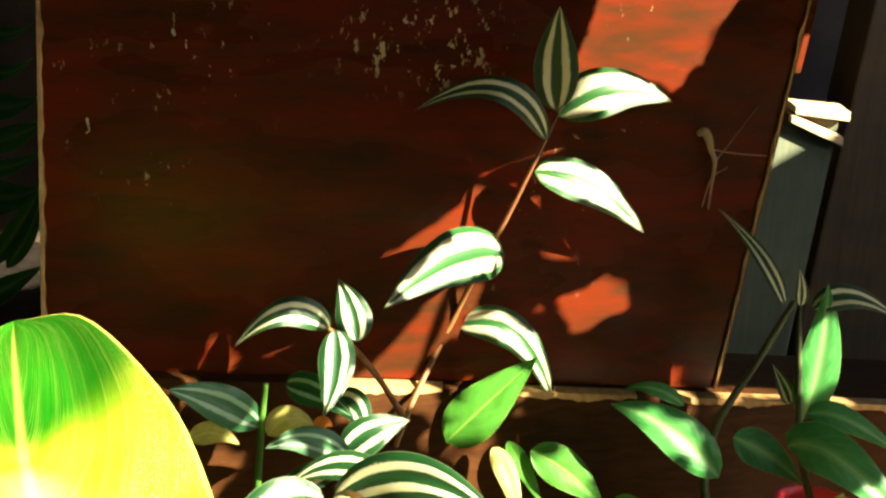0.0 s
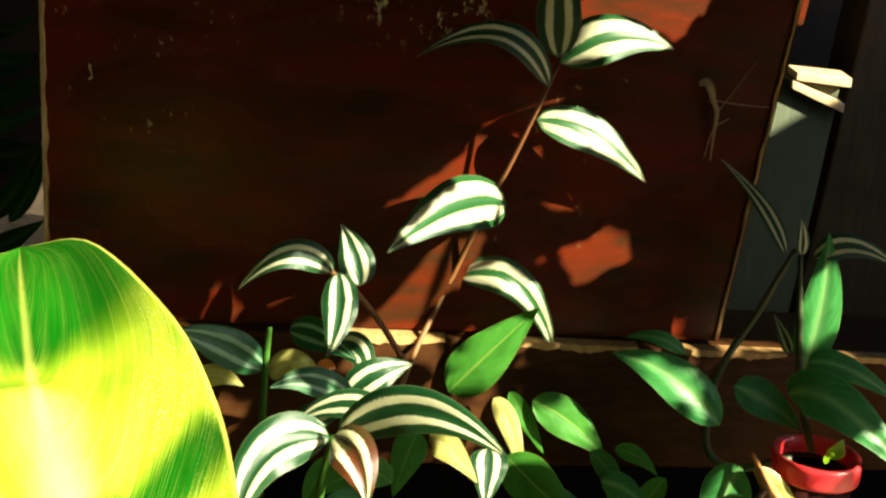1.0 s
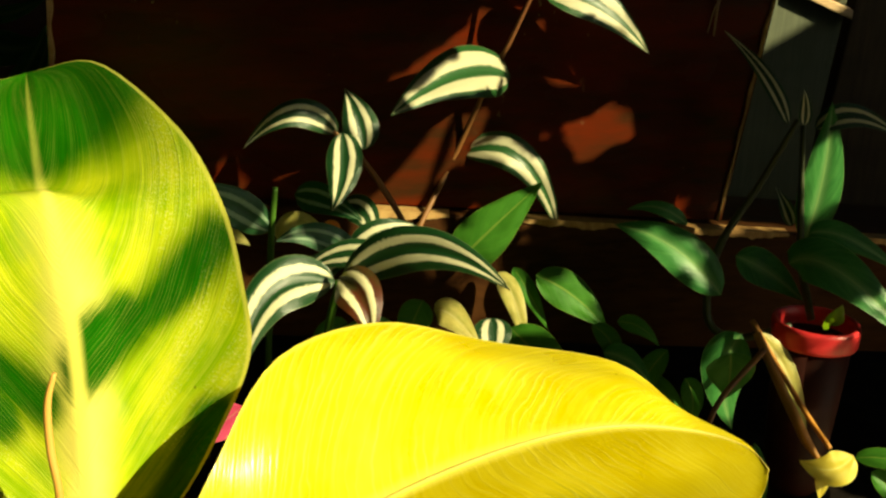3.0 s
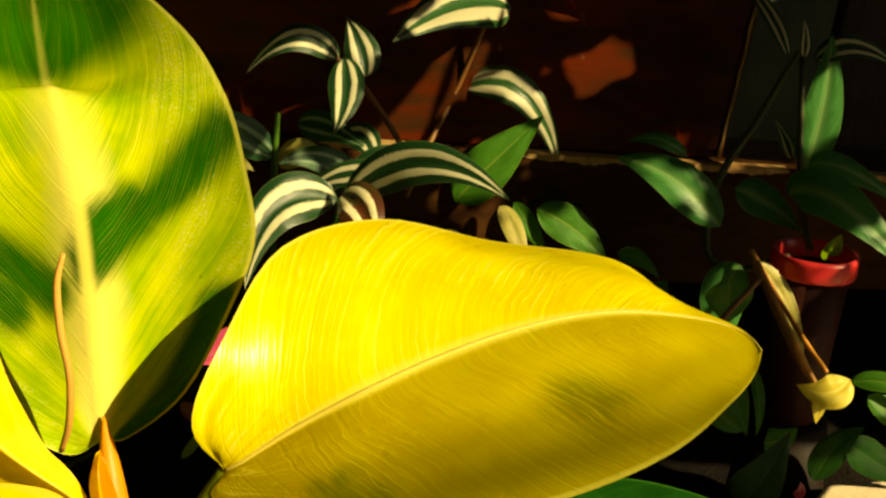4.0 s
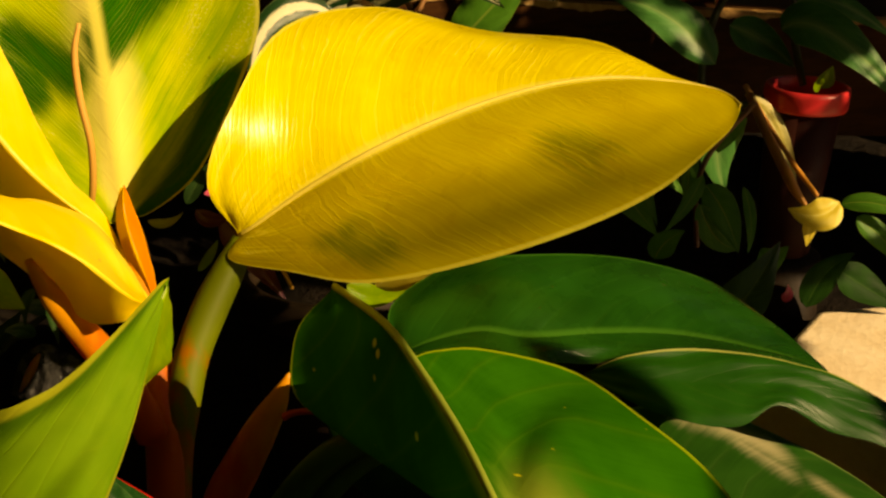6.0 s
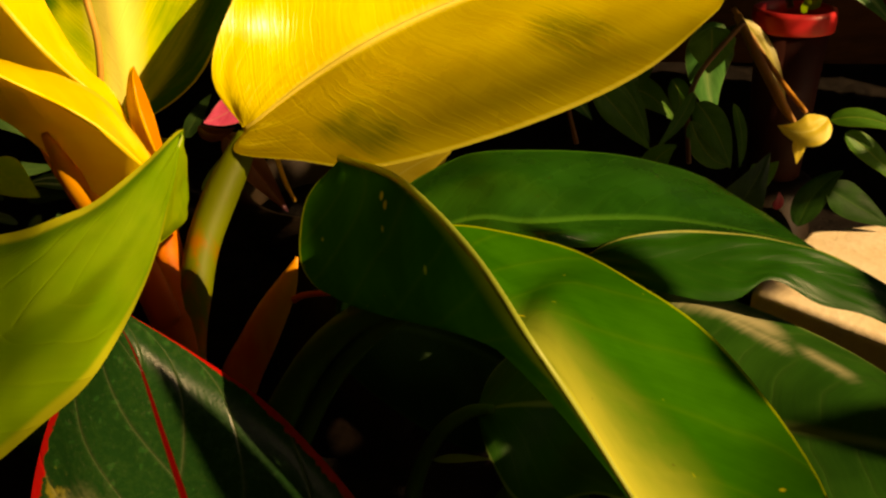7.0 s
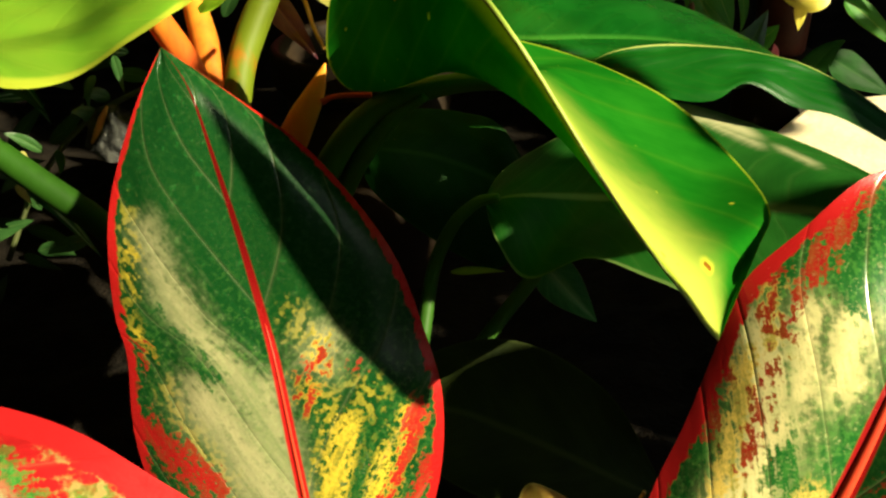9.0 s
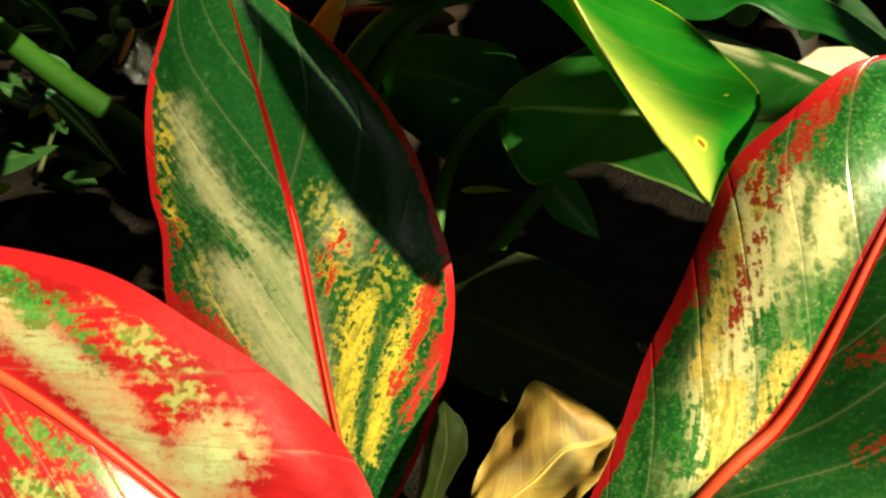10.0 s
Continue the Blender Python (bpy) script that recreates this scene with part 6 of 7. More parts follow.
blade(low, 'pale', (-0.1334, 0.3600, 0.2516), (-0.1240, 0.3600, 0.2504), (-0.1154, 0.3600, 0.2564), 0.0049, 10, 0)
blade(low, 'pink', (0.1880, 0.3820, 0.2000), (0.1895, 0.3806, 0.2050), (0.1880, 0.3790, 0.2110), 0.0060, 10, 0, label="small pink flower bud")
blade(low, 'bud', (-0.0190, 0.3000, 0.2469), (-0.0020, 0.2950, 0.2611), (0.0137, 0.2900, 0.2688), 0.0180, 10, 0)
deep = thing("undergrowth_plant", (0.0, 0.3, GROUND), "dark undergrowth with narrow striped leaves", "plant")
stalk("stem", DEEP_STEM, "green", deep)
blade(deep, 'zebrina_dark', (-0.3115, 0.4200, 0.2206), (-0.2647, 0.4000, 0.2000), (-0.2360, 0.3800, 0.1751), 0.0142, 20, 0)
blade(deep, 'pale', (-0.2114, 0.2850, 0.1962), (-0.2098, 0.2850, 0.1930), (-0.2076, 0.2850, 0.1874), 0.0040, 10, 0, label="faded yellow leaf tip")
blade(deep, 'pale', (-0.2176, 0.2850, 0.1782), (-0.2153, 0.2850, 0.1730), (-0.2120, 0.2850, 0.1664), 0.0044, 10, 0, label="faded yellow leaf tip")
blade(deep, 'shade', (-0.3131, 0.4200, 0.1879), (-0.2727, 0.4000, 0.1966), (-0.2365, 0.3800, 0.1805), 0.0107, 20, 0)
blade(deep, 'zebrina_dark', (-0.2234, 0.3000, 0.1792), (-0.2062, 0.2900, 0.1698), (-0.1799, 0.2800, 0.1370), 0.0141, 25, 0)
blade(deep, 'shade', (-0.2771, 0.4000, 0.1481), (-0.2615, 0.4000, 0.1670), (-0.2454, 0.4000, 0.1815), 0.0109, 10, 0)
blade(deep, 'shade', (-0.2493, 0.4000, 0.1554), (-0.2340, 0.4000, 0.1665), (-0.2218, 0.4000, 0.1811), 0.0109, 10, 0)
blade(deep, 'shade', (-0.2952, 0.3600, 0.1668), (-0.2752, 0.3600, 0.1629), (-0.2507, 0.3600, 0.1624), 0.0124, 10, 0)
blade(deep, 'shade', (-0.3142, 0.3600, 0.1104), (-0.2840, 0.3600, 0.1140), (-0.2513, 0.3600, 0.1213), 0.0215, 10, 0)
blade(deep, 'shade', (-0.2994, 0.3300, 0.0610), (-0.2761, 0.3300, 0.0811), (-0.2606, 0.3300, 0.1007), 0.0141, 10, 0)
blade(deep, 'lime', (-0.2913, 0.3300, 0.1050), (-0.2802, 0.3300, 0.1067), (-0.2727, 0.3300, 0.1086), 0.0090, 10, 0)
blade(deep, 'shade', (-0.2861, 0.5000, 0.2207), (-0.2581, 0.5000, 0.2161), (-0.2409, 0.5000, 0.1925), 0.0146, 10, 0)
blade(deep, 'shade', (-0.2887, 0.5000, 0.1941), (-0.2684, 0.5000, 0.1856), (-0.2343, 0.5000, 0.1883), 0.0134, 10, 0)
blade(deep, 'shade', (-0.3005, 0.5500, 0.2302), (-0.2684, 0.5500, 0.2173), (-0.2467, 0.5500, 0.2085), 0.0141, 10, 0)
blade(deep, 'shade', (-0.1539, 0.5000, 0.2050), (-0.1445, 0.5000, 0.2198), (-0.1335, 0.5000, 0.2343), 0.0109, 10, 0)
blade(deep, 'lime', (-0.1371, 0.2000, 0.3000), (-0.1310, 0.2000, 0.2939), (-0.1228, 0.2000, 0.2876), 0.0132, 10, 0)
blade(deep, 'shade', (-0.2518, 0.3403, 0.1600), (-0.2604, 0.3353, 0.1678), (-0.2642, 0.3303, 0.1753), 0.0091, 20, 0)
blade(deep, 'shade', (-0.2287, 0.4063, 0.1876), (-0.2387, 0.4013, 0.1947), (-0.2487, 0.3963, 0.1956), 0.0063, 20, 0)
blade(deep, 'shade', (-0.2165, 0.4141, 0.2005), (-0.2249, 0.4091, 0.2092), (-0.2290, 0.4041, 0.2115), 0.0077, 20, 0)
blade(deep, 'shade', (-0.1587, 0.2958, 0.2408), (-0.1558, 0.2908, 0.2346), (-0.1530, 0.2858, 0.2248), 0.0054, 20, 0)
blade(deep, 'shade', (-0.2222, 0.3474, 0.1714), (-0.2182, 0.3424, 0.1658), (-0.2188, 0.3374, 0.1601), 0.0062, 20, 0)
blade(deep, 'shade', (-0.2049, 0.3729, 0.1793), (-0.2089, 0.3679, 0.1859), (-0.2152, 0.3629, 0.1880), 0.0102, 20, 0)
blade(deep, 'shade', (-0.2930, 0.4322, 0.2009), (-0.2793, 0.4272, 0.2039), (-0.2701, 0.4222, 0.2040), 0.0060, 20, 0)
blade(deep, 'shade', (-0.2032, 0.2926, 0.1923), (-0.2098, 0.2876, 0.2016), (-0.2159, 0.2826, 0.2070), 0.0067, 20, 0)
blade(deep, 'shade', (-0.2470, 0.3288, 0.1137), (-0.2365, 0.3238, 0.1121), (-0.2214, 0.3188, 0.1090), 0.0070, 20, 0)
blade(deep, 'shade', (-0.2921, 0.4349, 0.2146), (-0.2966, 0.4299, 0.2063), (-0.3065, 0.4249, 0.1953), 0.0079, 20, 0)
blade(deep, 'shade', (-0.2225, 0.3663, 0.1038), (-0.2362, 0.3613, 0.1027), (-0.2471, 0.3563, 0.0993), 0.0107, 20, 0)
blade(deep, 'shade', (-0.2065, 0.3489, 0.2256), (-0.2093, 0.3439, 0.2313), (-0.2140, 0.3389, 0.2331), 0.0047, 20, 0)
blade(deep, 'shade', (-0.2339, 0.3370, 0.1389), (-0.2356, 0.3320, 0.1513), (-0.2322, 0.3270, 0.1628), 0.0083, 20, 0)
blade(deep, 'shade', (-0.2708, 0.3826, 0.1697), (-0.2757, 0.3776, 0.1656), (-0.2791, 0.3726, 0.1587), 0.0083, 20, 0)
blade(deep, 'shade', (-0.2293, 0.4245, 0.1947), (-0.2145, 0.4195, 0.1994), (-0.1963, 0.4145, 0.2005), 0.0089, 20, 0)
blade(deep, 'shade', (-0.2542, 0.3527, 0.2013), (-0.2537, 0.3477, 0.2093), (-0.2519, 0.3427, 0.2150), 0.0089, 20, 0)
blade(deep, 'shade', (-0.2020, 0.3780, 0.2046), (-0.2059, 0.3730, 0.1993), (-0.2059, 0.3680, 0.1873), 0.0065, 20, 0)
blade(deep, 'shade', (-0.2228, 0.4273, 0.1679), (-0.2087, 0.4223, 0.1656), (-0.1964, 0.4173, 0.1602), 0.0083, 20, 0)
blade(deep, 'shade', (-0.2224, 0.3252, 0.1571), (-0.2267, 0.3202, 0.1622), (-0.2304, 0.3152, 0.1658), 0.0070, 20, 0)
blade(deep, 'shade', (-0.2779, 0.4063, 0.0756), (-0.2605, 0.4013, 0.0789), (-0.2480, 0.3963, 0.0759), 0.0115, 20, 0)
blade(deep, 'shade', (-0.1675, 0.3165, 0.2254), (-0.1533, 0.3115, 0.2252), (-0.1396, 0.3065, 0.2237), 0.0084, 20, 0)
blade(deep, 'zebrina_dark', (-0.2383, 0.4116, 0.2189), (-0.2313, 0.4066, 0.2154), (-0.2269, 0.4016, 0.2083), 0.0073, 20, 0)
blade(deep, 'zebrina_dark', (-0.2668, 0.4337, 0.1756), (-0.2816, 0.4287, 0.1765), (-0.2948, 0.4237, 0.1759), 0.0085, 20, 0)
blade(deep, 'zebrina_dark', (-0.3435, 0.4451, 0.0753), (-0.3338, 0.4401, 0.0930), (-0.3194, 0.4351, 0.1046), 0.0113, 20, 0)
blade(deep, 'shade', (-0.2004, 0.3874, 0.1868), (-0.2069, 0.3824, 0.1921), (-0.2125, 0.3774, 0.1915), 0.0096, 20, 0)
blade(deep, 'zebrina_dark', (-0.2914, 0.3617, 0.2237), (-0.2756, 0.3567, 0.2244), (-0.2610, 0.3517, 0.2220), 0.0054, 20, 0)
blade(deep, 'shade', (-0.2626, 0.3815, 0.1415), (-0.2687, 0.3765, 0.1385), (-0.2730, 0.3715, 0.1345), 0.0082, 20, 0)
blade(deep, 'shade', (-0.2474, 0.3729, 0.1339), (-0.2473, 0.3679, 0.1408), (-0.2516, 0.3629, 0.1473), 0.0085, 20, 0)
blade(deep, 'shade', (-0.2495, 0.3576, 0.1481), (-0.2477, 0.3526, 0.1411), (-0.2483, 0.3476, 0.1335), 0.0072, 20, 0)
blade(deep, 'shade', (-0.2646, 0.3319, 0.2301), (-0.2485, 0.3269, 0.2330), (-0.2365, 0.3219, 0.2352), 0.0077, 20, 0)
blade(deep, 'shade', (-0.2467, 0.2709, 0.1939), (-0.2403, 0.2659, 0.1889), (-0.2297, 0.2609, 0.1833), 0.0045, 20, 0)
blade(deep, 'shade', (-0.3054, 0.4299, 0.2154), (-0.2913, 0.4249, 0.2117), (-0.2809, 0.4199, 0.2021), 0.0106, 20, 0)
blade(deep, 'zebrina_dark', (-0.1936, 0.4158, 0.2067), (-0.2080, 0.4108, 0.2116), (-0.2188, 0.4058, 0.2112), 0.0103, 20, 0)
blade(deep, 'shade', (-0.2284, 0.3043, 0.1435), (-0.2124, 0.2993, 0.1416), (-0.1988, 0.2943, 0.1366), 0.0080, 20, 0)
blade(deep, 'shade', (-0.2988, 0.4484, 0.1123), (-0.3137, 0.4434, 0.1204), (-0.3272, 0.4384, 0.1264), 0.0115, 20, 0)
blade(deep, 'shade', (-0.2726, 0.3802, 0.1428), (-0.2579, 0.3752, 0.1509), (-0.2402, 0.3702, 0.1558), 0.0100, 20, 0)
blade(deep, 'shade', (-0.3294, 0.4442, 0.0944), (-0.3384, 0.4392, 0.0986), (-0.3506, 0.4342, 0.1012), 0.0074, 20, 0)
blade(deep, 'shade', (-0.3385, 0.4476, 0.1227), (-0.3224, 0.4426, 0.1356), (-0.3117, 0.4376, 0.1428), 0.0109, 20, 0)
blade(deep, 'trail', (0.0461, 0.2350, 0.1546), (0.0578, 0.2300, 0.1415), (0.0724, 0.2250, 0.1259), 0.0217, 15, 0)
blade(deep, 'lime', (0.0034, 0.2450, 0.1434), (0.0163, 0.2450, 0.1442), (0.0300, 0.2450, 0.1431), 0.0040, 5, 0)
broad(deep, SHADED_LEAF, "dusk", "broad leaf painted dark for deep shade", seed=21.0)
fallen = thing("fallen_leaf", (0.0, 0.11, GROUND), "dry yellow-brown curled fallen leaf", "leaf")
broad(fallen, FALLEN_LEAF, "dry", swell=(0.15, -0.1), ripple=0.004, seed=22.0, rib="dry", rib_size=0.0009)
stalk("leaf_stalk", FALLEN_STALK, "dry", fallen)
ribbed = thing("withered_leaf", (-0.03, 0.1, GROUND), "withered dark ribbed leaf", "leaf")
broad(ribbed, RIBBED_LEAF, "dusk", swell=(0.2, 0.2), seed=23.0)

scrap = thing("plastic_scrap", (-0.16, 0.3, GROUND), "crumpled scrap of glossy black plastic", "plastic")
sheet(scrap, "film", PLASTIC, BLACK_PLASTIC)
# Amber strip added as a painted glint on the plastic.
stalk("glint_strip", [((-0.1659, 0.2940, 0.2157), 0.0006), ((-0.1690, 0.2935, 0.2105), 0.0017), ((-0.1712, 0.2940, 0.2069), 0.0019), ((-0.1750, 0.2940, 0.2005), 0.0014), ((-0.1779, 0.2940, 0.1960), 0.0005)], "amber", scrap, "orange strip standing in for a glint on the plastic", flat=0.4)

# ---- pots and stones ----
pot = thing("flower_pot", (0.250, 0.56, 0.15), "small maroon plastic pot with a bright red rim", "pot")
bm = bmesh.new()
lathe(bm, [(0.0173, 0.0), (0.0187, 0.002), (0.0241, 0.108), (0.0223, 0.108), (0.0177, 0.01)], (0.250, 0.56, 0.15))
part("body", bm, MAROON, pot)
bm = bmesh.new()
lathe(bm, [(0.0248, 0.105), (0.0269, 0.1055), (0.0275, 0.108), (0.0275, 0.1165), (0.0269, 0.1195), (0.0253, 0.12), (0.0238, 0.1185), (0.0233, 0.112), (0.0238, 0.105)], (0.250, 0.56, 0.15))
part("rim", bm, RED_PLASTIC, pot, "bright red rim")
bm = bmesh.new()
lathe(bm, [(0.0218, 0.095), (0.0218, 0.104), (0.0009, 0.106)], (0.250, 0.56, 0.15))
part("soil", bm, SOIL, pot)

web = thing("cobweb", (0.18, 0.65, 0.45), "dusty cobweb knot stretched over the board", "cobweb")
stalk("knot", WEB_KNOT, "web", web)
stalk("thread", WEB_THREAD, "web", web)
stalk("thread", WEB_THREAD_B, "web", web)
stalk("thread", WEB_THREAD_C, "web", web)

slab = thing("stone_slab", (0.36, 0.42, GROUND), "pale sunlit stone slab lying on the soil", "stone")
bm = bmesh.new()
prism(bm, [(0.197, 0.425, 0.128), (0.262, 0.51, 0.128), (0.52, 0.56, 0.128), (0.6, 0.3, 0.128), (0.36, 0.24, 0.128)], (0, 0, -0.07))
worn(bm, 0.006, 3)
part("slab", bm, STONE, slab)

big_pot = thing("dark_pot", (-0.045, 0.39, GROUND), "dark brown glazed pot with a rolled rim", "pot")
bm = bmesh.new()
lathe(bm, [(0.034, 0.0), (0.038, 0.003), (0.050, 0.138), (0.046, 0.138), (0.034, 0.02)], (-0.045, 0.39, GROUND))
part("body", bm, DARK_POT, big_pot)
bm = bmesh.new()
lathe(bm, [(0.050, 0.134), (0.055, 0.136), (0.0565, 0.141), (0.055, 0.146), (0.056, 0.150), (0.0555, 0.156), (0.053, 0.158), (0.048, 0.156), (0.047, 0.136)], (-0.045, 0.39, GROUND))
part("rim", bm, DARK_POT, big_pot)
bm = bmesh.new()
lathe(bm, [(0.044, 0.128), (0.045, 0.14), (0.001, 0.143)], (-0.045, 0.39, GROUND))
part("soil", bm, SOIL, big_pot)
block = thing("pot_stand", (0.250, 0.56, GROUND), "upturned dark pot under the small pot", "pot")
bm = bmesh.new()
lathe(bm, [(0.034, 0.0), (0.035, 0.004), (0.027, 0.0885), (0.024, 0.0895), (0.001, 0.0898)], (0.250, 0.56, GROUND))
part("body", bm, DARK_POT, block)

# ---- shade: an added, unseen leaf screen on the sun's side ----
SIDE = Vector((0.95, 1.45, 0)).normalized()
RISE = SIDE.cross(SUN_WAY).normalized()
if RISE.z < 0:
    RISE = -RISE
branch = thing("unseen_leaf_screen", (0.95, -0.15, 1.25), "unseen leafy screen added to shape the sunlight", "branch")


def hang(a, b, length, width, angle, away=0.8, into=None):
    mid = SIDE * a + RISE * b - SUN_WAY * away
    way = SIDE * math.cos(radians(angle)) + RISE * math.sin(radians(angle))
    across = way.cross(SUN_WAY)
    bm = bmesh.new()

    def place(v, u):
        e = u * 2 - 1
        half = 0.5 * width * (math.sin(math.pi * v**0.8) ** 0.8 if 0 < v < 1 else 0.0)
        return mid + way * length * (v - 0.5) + across * half * e - SUN_WAY * (0.1 * width * e * e + 0.15 * length * (v - 0.5) ** 2)

    if into is not None:
        first = len(into[0])
        into[0].extend(tuple(place(i / 6, j / 4)) for i in range(7) for j in range(5))
        into[1].extend(tuple(first + k for k in (5 * i + j, 5 * i + j + 1, 5 * i + j + 6, 5 * i + j + 5)) for i in range(6) for j in range(4))
        bm.free()
        return
    grid(bm, 13, 7, place)
    part("leaf", bm, LEAF["shade"], branch)


# Gaps left where sunlight is wanted: middle, half length, half width, slant.
GAPS = (
    (0.377, 0.508, 0.016, 0.005, -13), (0.420, 0.504, 0.014, 0.006, 81), (0.382, 0.478, 0.020, 0.008, 53), (0.404, 0.438, 0.018, 0.014, 0),
    (0.637, 0.368, 0.026, 0.009, 85), (0.602, 0.281, 0.010, 0.008, 0),
    (0.567, 0.357, 0.033, 0.006, -70), (0.569, 0.268, 0.026, 0.012, 87), (0.527, 0.415, 0.022, 0.013, 38), (0.549, 0.349, 0.024, 0.006, -70), (0.525, 0.359, 0.026, 0.006, 86),
    (0.472, 0.365, 0.016, 0.010, -89), (0.483, 0.347, 0.016, 0.010, 61),
)
LOW_GAPS = (
    (0.685, 0.347, 0.030, 0.005, -41), (0.538, 0.220, 0.033, 0.026, 0), (0.730, 0.552, 0.012, 0.016, 0),
    (0.520, 0.116, 0.140, 0.050, 0), (0.314, 0.424, 0.048, 0.034, 0), (0.268, 0.352, 0.045, 0.032, 0), (0.268, 0.256, 0.044, 0.044, 0), (0.246, 0.200, 0.022, 0.016, 0),
    (0.318, 0.375, 0.018, 0.016, 0), (0.330, 0.343, 0.016, 0.010, 0),
)

# Sharp-cornered gaps cut for the sun patches, as corners in turn.
WEDGES = (
    ((0.596, 0.664), (0.672, 0.628), (0.630, 0.563), (0.600, 0.584), (0.578, 0.592)),
    ((0.539, 0.545), (0.536, 0.527), (0.491, 0.512), (0.497, 0.528)),
    ((0.524, 0.497), (0.510, 0.449), (0.488, 0.461)),
    ((0.529, 0.491), (0.538, 0.487), (0.532, 0.463), (0.522, 0.464)),
    ((0.578, 0.460), (0.602, 0.462), (0.614, 0.456), (0.614, 0.438), (0.590, 0.434)),
    ((0.470, 0.466), (0.512, 0.444), (0.512, 0.424), (0.470, 0.440)),
    ((0.680, 0.356), (0.738, 0.322), (0.738, 0.308), (0.682, 0.346)),
)

# Gaps that light single vine leaves from tip to base.
LEAF_GAPS = (
    ((0.535, 0.567), (0.540, 0.558), (0.582, 0.553), (0.567, 0.568), (0.551, 0.582), (0.542, 0.581)),
    ((0.536, 0.536), (0.542, 0.522), (0.582, 0.487), (0.559, 0.528), (0.550, 0.540), (0.540, 0.543)),
    ((0.440, 0.500), (0.506, 0.496), (0.523, 0.498), (0.528, 0.508), (0.511, 0.519), (0.478, 0.518)),
    ((0.533, 0.459), (0.537, 0.451), (0.570, 0.404), (0.553, 0.447), (0.541, 0.468), (0.535, 0.468)),
)


def wedge_gap(a, b, corners):
    """How far a place lies outside a convex outline (less than nothing inside)."""
    turn = sum(p[0] * q[1] - q[0] * p[1] for p, q in zip(corners, corners[1:] + corners[:1]))
    most, near = -1.0, 1.0
    for p, q in zip(corners, corners[1:] + corners[:1]):
        dx, dy = q[0] - p[0], q[1] - p[1]
        size = math.hypot(dx, dy)
        side = ((a - p[0]) * dy - (b - p[1]) * dx) / size * (1 if turn > 0 else -1)
        h = min(max(((a - p[0]) * dx + (b - p[1]) * dy) / size**2, 0.0), 1.0)
        most, near = max(most, side), min(near, math.hypot(a - p[0] - dx * h, b - p[1] - dy * h))
    return near if most > 0 else most


def clearance(a, b):
    """How far a place of the screen lies outside the nearest gap."""
    best = 1.0
    for x, y, long, wide, slant in GAPS + LOW_GAPS:
        c, s = math.cos(radians(slant)), math.sin(radians(slant))
        u, v = (a - x) * c + (b - y) * s, (b - y) * c - (a - x) * s
        r = math.hypot(u / long, v / wide)
        best = min(best, (r - 1) * math.hypot(u, v) / max(r, 1e-6))
    return min([best] + [wedge_gap(a, b, corners) for corners in WEDGES + LEAF_GAPS])


rng = random.Random(5)
for i in range(16):
    for j in range(18):
        a, b = 0.30 + 0.033 * (i + rng.uniform(-0.3, 0.3)), 0.15 + 0.034 * (j + rng.uniform(-0.3, 0.3))
        room = clearance(a, b)
        if room > 0.012 and not (a < 0.36 and b < 0.2):
            size = min(0.10, 2.0 * room + 0.008)
            hang(a, b, size, size * 0.66, rng.uniform(0, 180), rng.uniform(0.72, 0.88))
sprays = ([], [])
for i in range(28):
    for j in range(32):
        a, b = 0.33 + 0.0155 * (i + rng.uniform(-0.3, 0.3)), 0.24 + 0.0125 * (j + rng.uniform(-0.3, 0.3))
        room = clearance(a, b)
        if 0.003 < room < 0.02:
            hang(a, b, 1.9 * room + 0.004, 1.5 * room + 0.003, rng.uniform(0, 180), rng.uniform(0.36, 0.42) if b > 0.4 and a > 0.36 else rng.uniform(0.7, 0.9), sprays)
        elif room >= 0.02 and (i + j) % 2 == 0:
            hang(a, b, 0.045, 0.034, rng.uniform(0, 180), rng.uniform(0.40, 0.46) if b > 0.4 and a > 0.36 else rng.uniform(0.9, 1.0), sprays)
# Longer leaves are laid along the gaps' straight edges to sharpen the patches.
for corners in WEDGES + LEAF_GAPS:
    centre = (sum(p[0] for p in corners) / len(corners), sum(p[1] for p in corners) / len(corners))
    for p, q in zip(corners, corners[1:] + corners[:1]):
        dx, dy = q[0] - p[0], q[1] - p[1]
        size = math.hypot(dx, dy)
        ox, oy = dy / size, -dx / size
        if (p[0] + 0.5 * dx - centre[0]) * ox + (p[1] + 0.5 * dy - centre[1]) * oy < 0:
            ox, oy = -ox, -oy
        for wide in (0.022, 0.015, 0.010, 0.006):
            if all(clearance(p[0] + h * dx + 0.5 * wide * ox, p[1] + h * dy + 0.5 * wide * oy) > 0.3 * wide for h in (0.2, 0.5, 0.8)):
                hang(p[0] + 0.5 * dx + 0.5 * wide * ox, p[1] + 0.5 * dy + 0.5 * wide * oy, 1.15 * size + 0.006, wide, math.degrees(math.atan2(dy, dx)), rng.uniform(0.37, 0.41), sprays)
                break
me = bpy.data.meshes.new("leaf_sprays")
me.from_pydata(sprays[0], [], sprays[1])
me.materials.append(LEAF["shade"])
spray = new("leaf_sprays", me)
spray.parent = branch
spray.location = -branch.location
tagged(spray, "tiny dark leaves filling out the unseen screen", kind="stuff")
for i in range(5):
    for j in range(9):
        a, b = 0.84 + 0.062 * (i + rng.uniform(-0.3, 0.3)), 0.05 + 0.08 * (j + rng.uniform(-0.3, 0.3))
        hang(a, b, 0.16, 0.11, rng.uniform(0, 180), rng.uniform(0.75, 1.0))
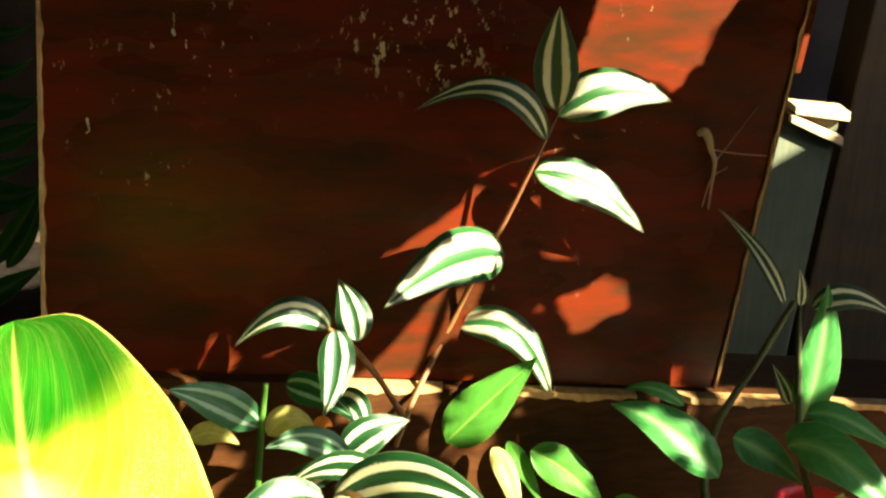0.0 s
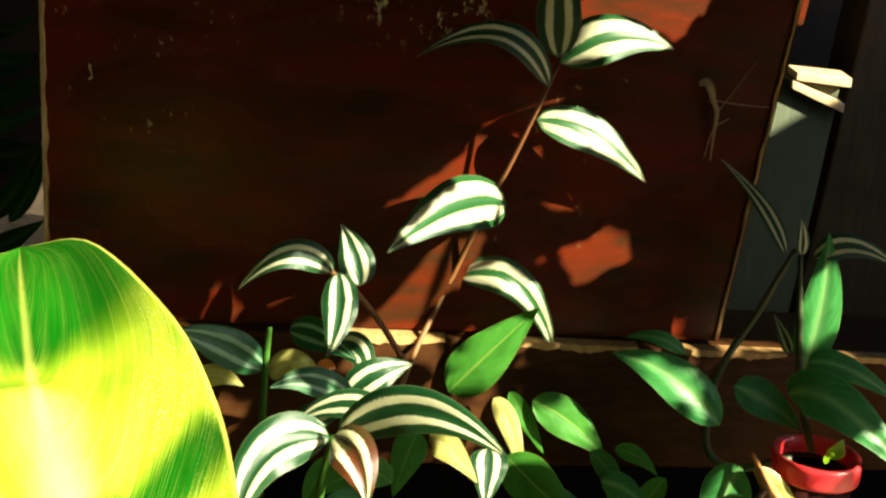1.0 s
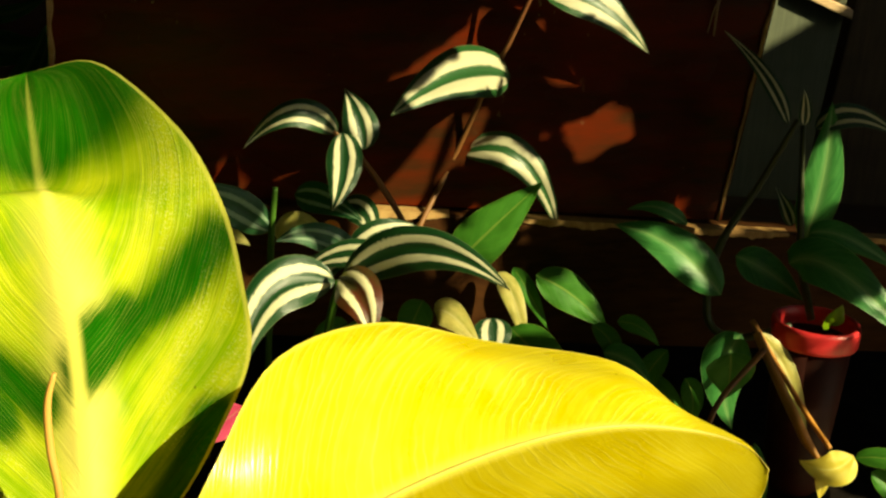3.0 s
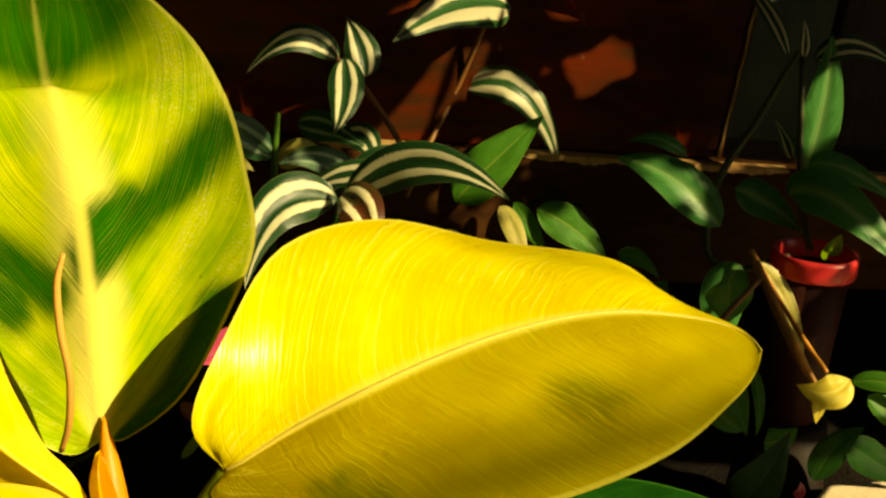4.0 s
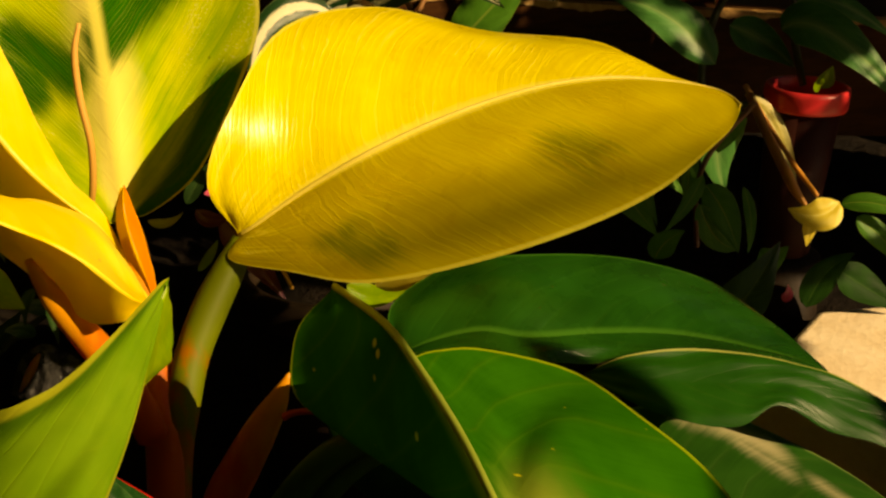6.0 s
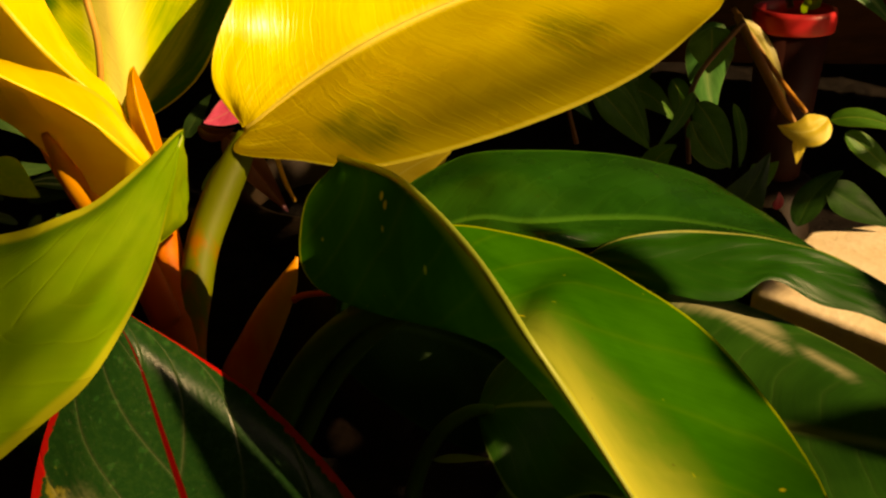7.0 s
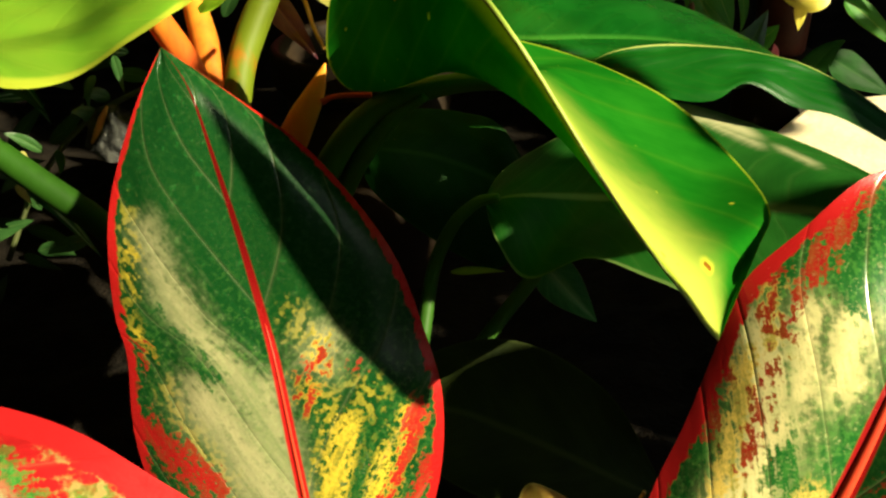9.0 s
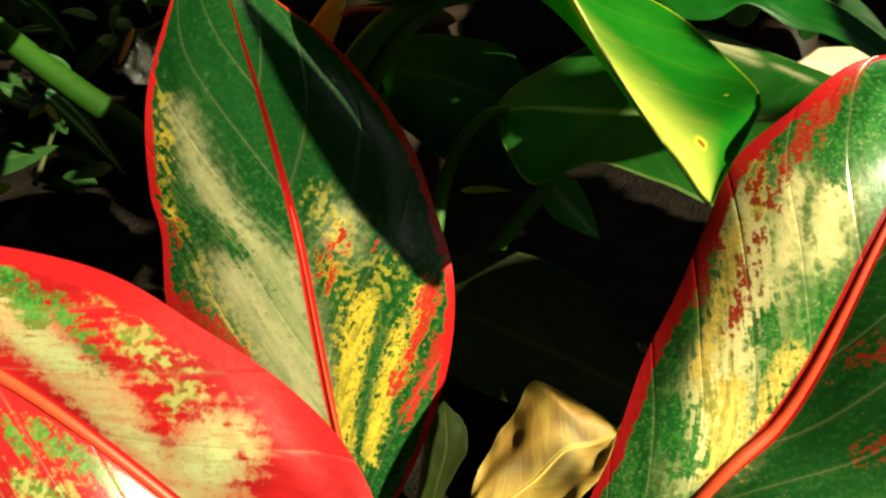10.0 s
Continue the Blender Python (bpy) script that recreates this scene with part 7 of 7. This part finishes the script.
for i in range(9):
    for j in range(6):
        a, b = -0.03 + 0.05 * (i + rng.uniform(-0.3, 0.3)), -0.10 + 0.04 * (j + rng.uniform(-0.3, 0.3))
        if not (a < 0.12 and b > 0.05) and math.hypot(a - 0.13, b - 0.09) > 0.035:
            hang(a, b, 0.08, 0.056, rng.uniform(0, 180), rng.uniform(0.72, 0.88))
for i in range(6):
    for j in range(3):
        hang(0.33 + 0.034 * i, 0.168 + 0.034 * j, 0.075, 0.05, rng.uniform(0, 180), rng.uniform(0.9, 1.0))
for row in ((0.37, 0.125, 0.11, 0.05, 0), (0.34, 0.10, 0.10, 0.05, 0)):
    hang(*row, 0.95)
# Single unseen leaves placed by hand to shade chosen spots.
for row in ((0.212, 0.325, 0.15, 0.011, -8, 2.6), (0.222, 0.309, 0.13, 0.010, -8, 2.6), (0.135, 0.137, 0.045, 0.03, 0, 0.75), (0.128, 0.120, 0.05, 0.024, 0, 0.75), (0.150, 0.118, 0.034, 0.026, 90, 0.8), (0.285, 0.125, 0.07, 0.035, 0, 0.85), (0.194, 0.214, 0.066, 0.036, 0, 0.8), (0.377, 0.202, 0.06, 0.04, 20, 0.8), (0.244, 0.146, 0.06, 0.04, 70, 0.8), (0.261, 0.086, 0.06, 0.04, 0, 0.8), (0.285, 0.190, 0.05, 0.034, 90, 0.8), (0.415, 0.536, 0.05, 0.036, 0, 0.95), (0.175, 0.105, 0.09, 0.05, 60, 0.7)):
    hang(*row)
for row in ((0.0603, 0.245, 0.118, 0.0135, 97, 0.3), (0.215, 0.250, 0.050, 0.032, 90, 0.8), (0.117, 0.311, 0.040, 0.030, 90, 0.8), (0.0675, 0.203, 0.034, 0.0115, 97, 0.3), (0.204, 0.236, 0.030, 0.016, 110, 0.8),
            (0.172, 0.138, 0.08, 0.04, 0, 0.7), (0.178, 0.197, 0.07, 0.022, -10, 0.3),
            (0.30, 0.152, 0.10, 0.04, -10, 0.8), (0.345, 0.165, 0.10, 0.06, 20, 0.8), (0.318, 0.206, 0.05, 0.03, 0, 0.8),
            (0.226, 0.148, 0.07, 0.04, -70, 0.8), (0.245, 0.112, 0.09, 0.05, 0, 0.8)):
    hang(*row)


def limb(*rows):
    """A twig of the unseen leaf screen through (a, b, away, radius) places."""
    bm = bmesh.new()
    tube_mesh(bm, [(tuple(SIDE * a + RISE * b - SUN_WAY * away), r) for a, b, away, r in rows], sides=8, steps=20)
    part("twig", bm, STALK["brown"], branch)


limb((0.83, 0.95, 0.98, 0.006), (0.80, 0.75, 0.92, 0.005), (0.79, 0.5, 0.88, 0.004), (0.80, 0.2, 0.86, 0.003))
limb((0.80, 0.75, 0.92, 0.004), (0.62, 0.69, 0.86, 0.003), (0.45, 0.66, 0.84, 0.002), (0.33, 0.62, 0.82, 0.001))
limb((0.79, 0.5, 0.88, 0.003), (0.70, 0.44, 0.84, 0.002), (0.66, 0.30, 0.82, 0.0015), (0.45, 0.26, 0.80, 0.001))
limb((0.80, 0.2, 0.86, 0.003), (0.6, 0.05, 0.85, 0.003), (0.35, -0.02, 0.82, 0.002), (0.0, -0.04, 0.80, 0.001))
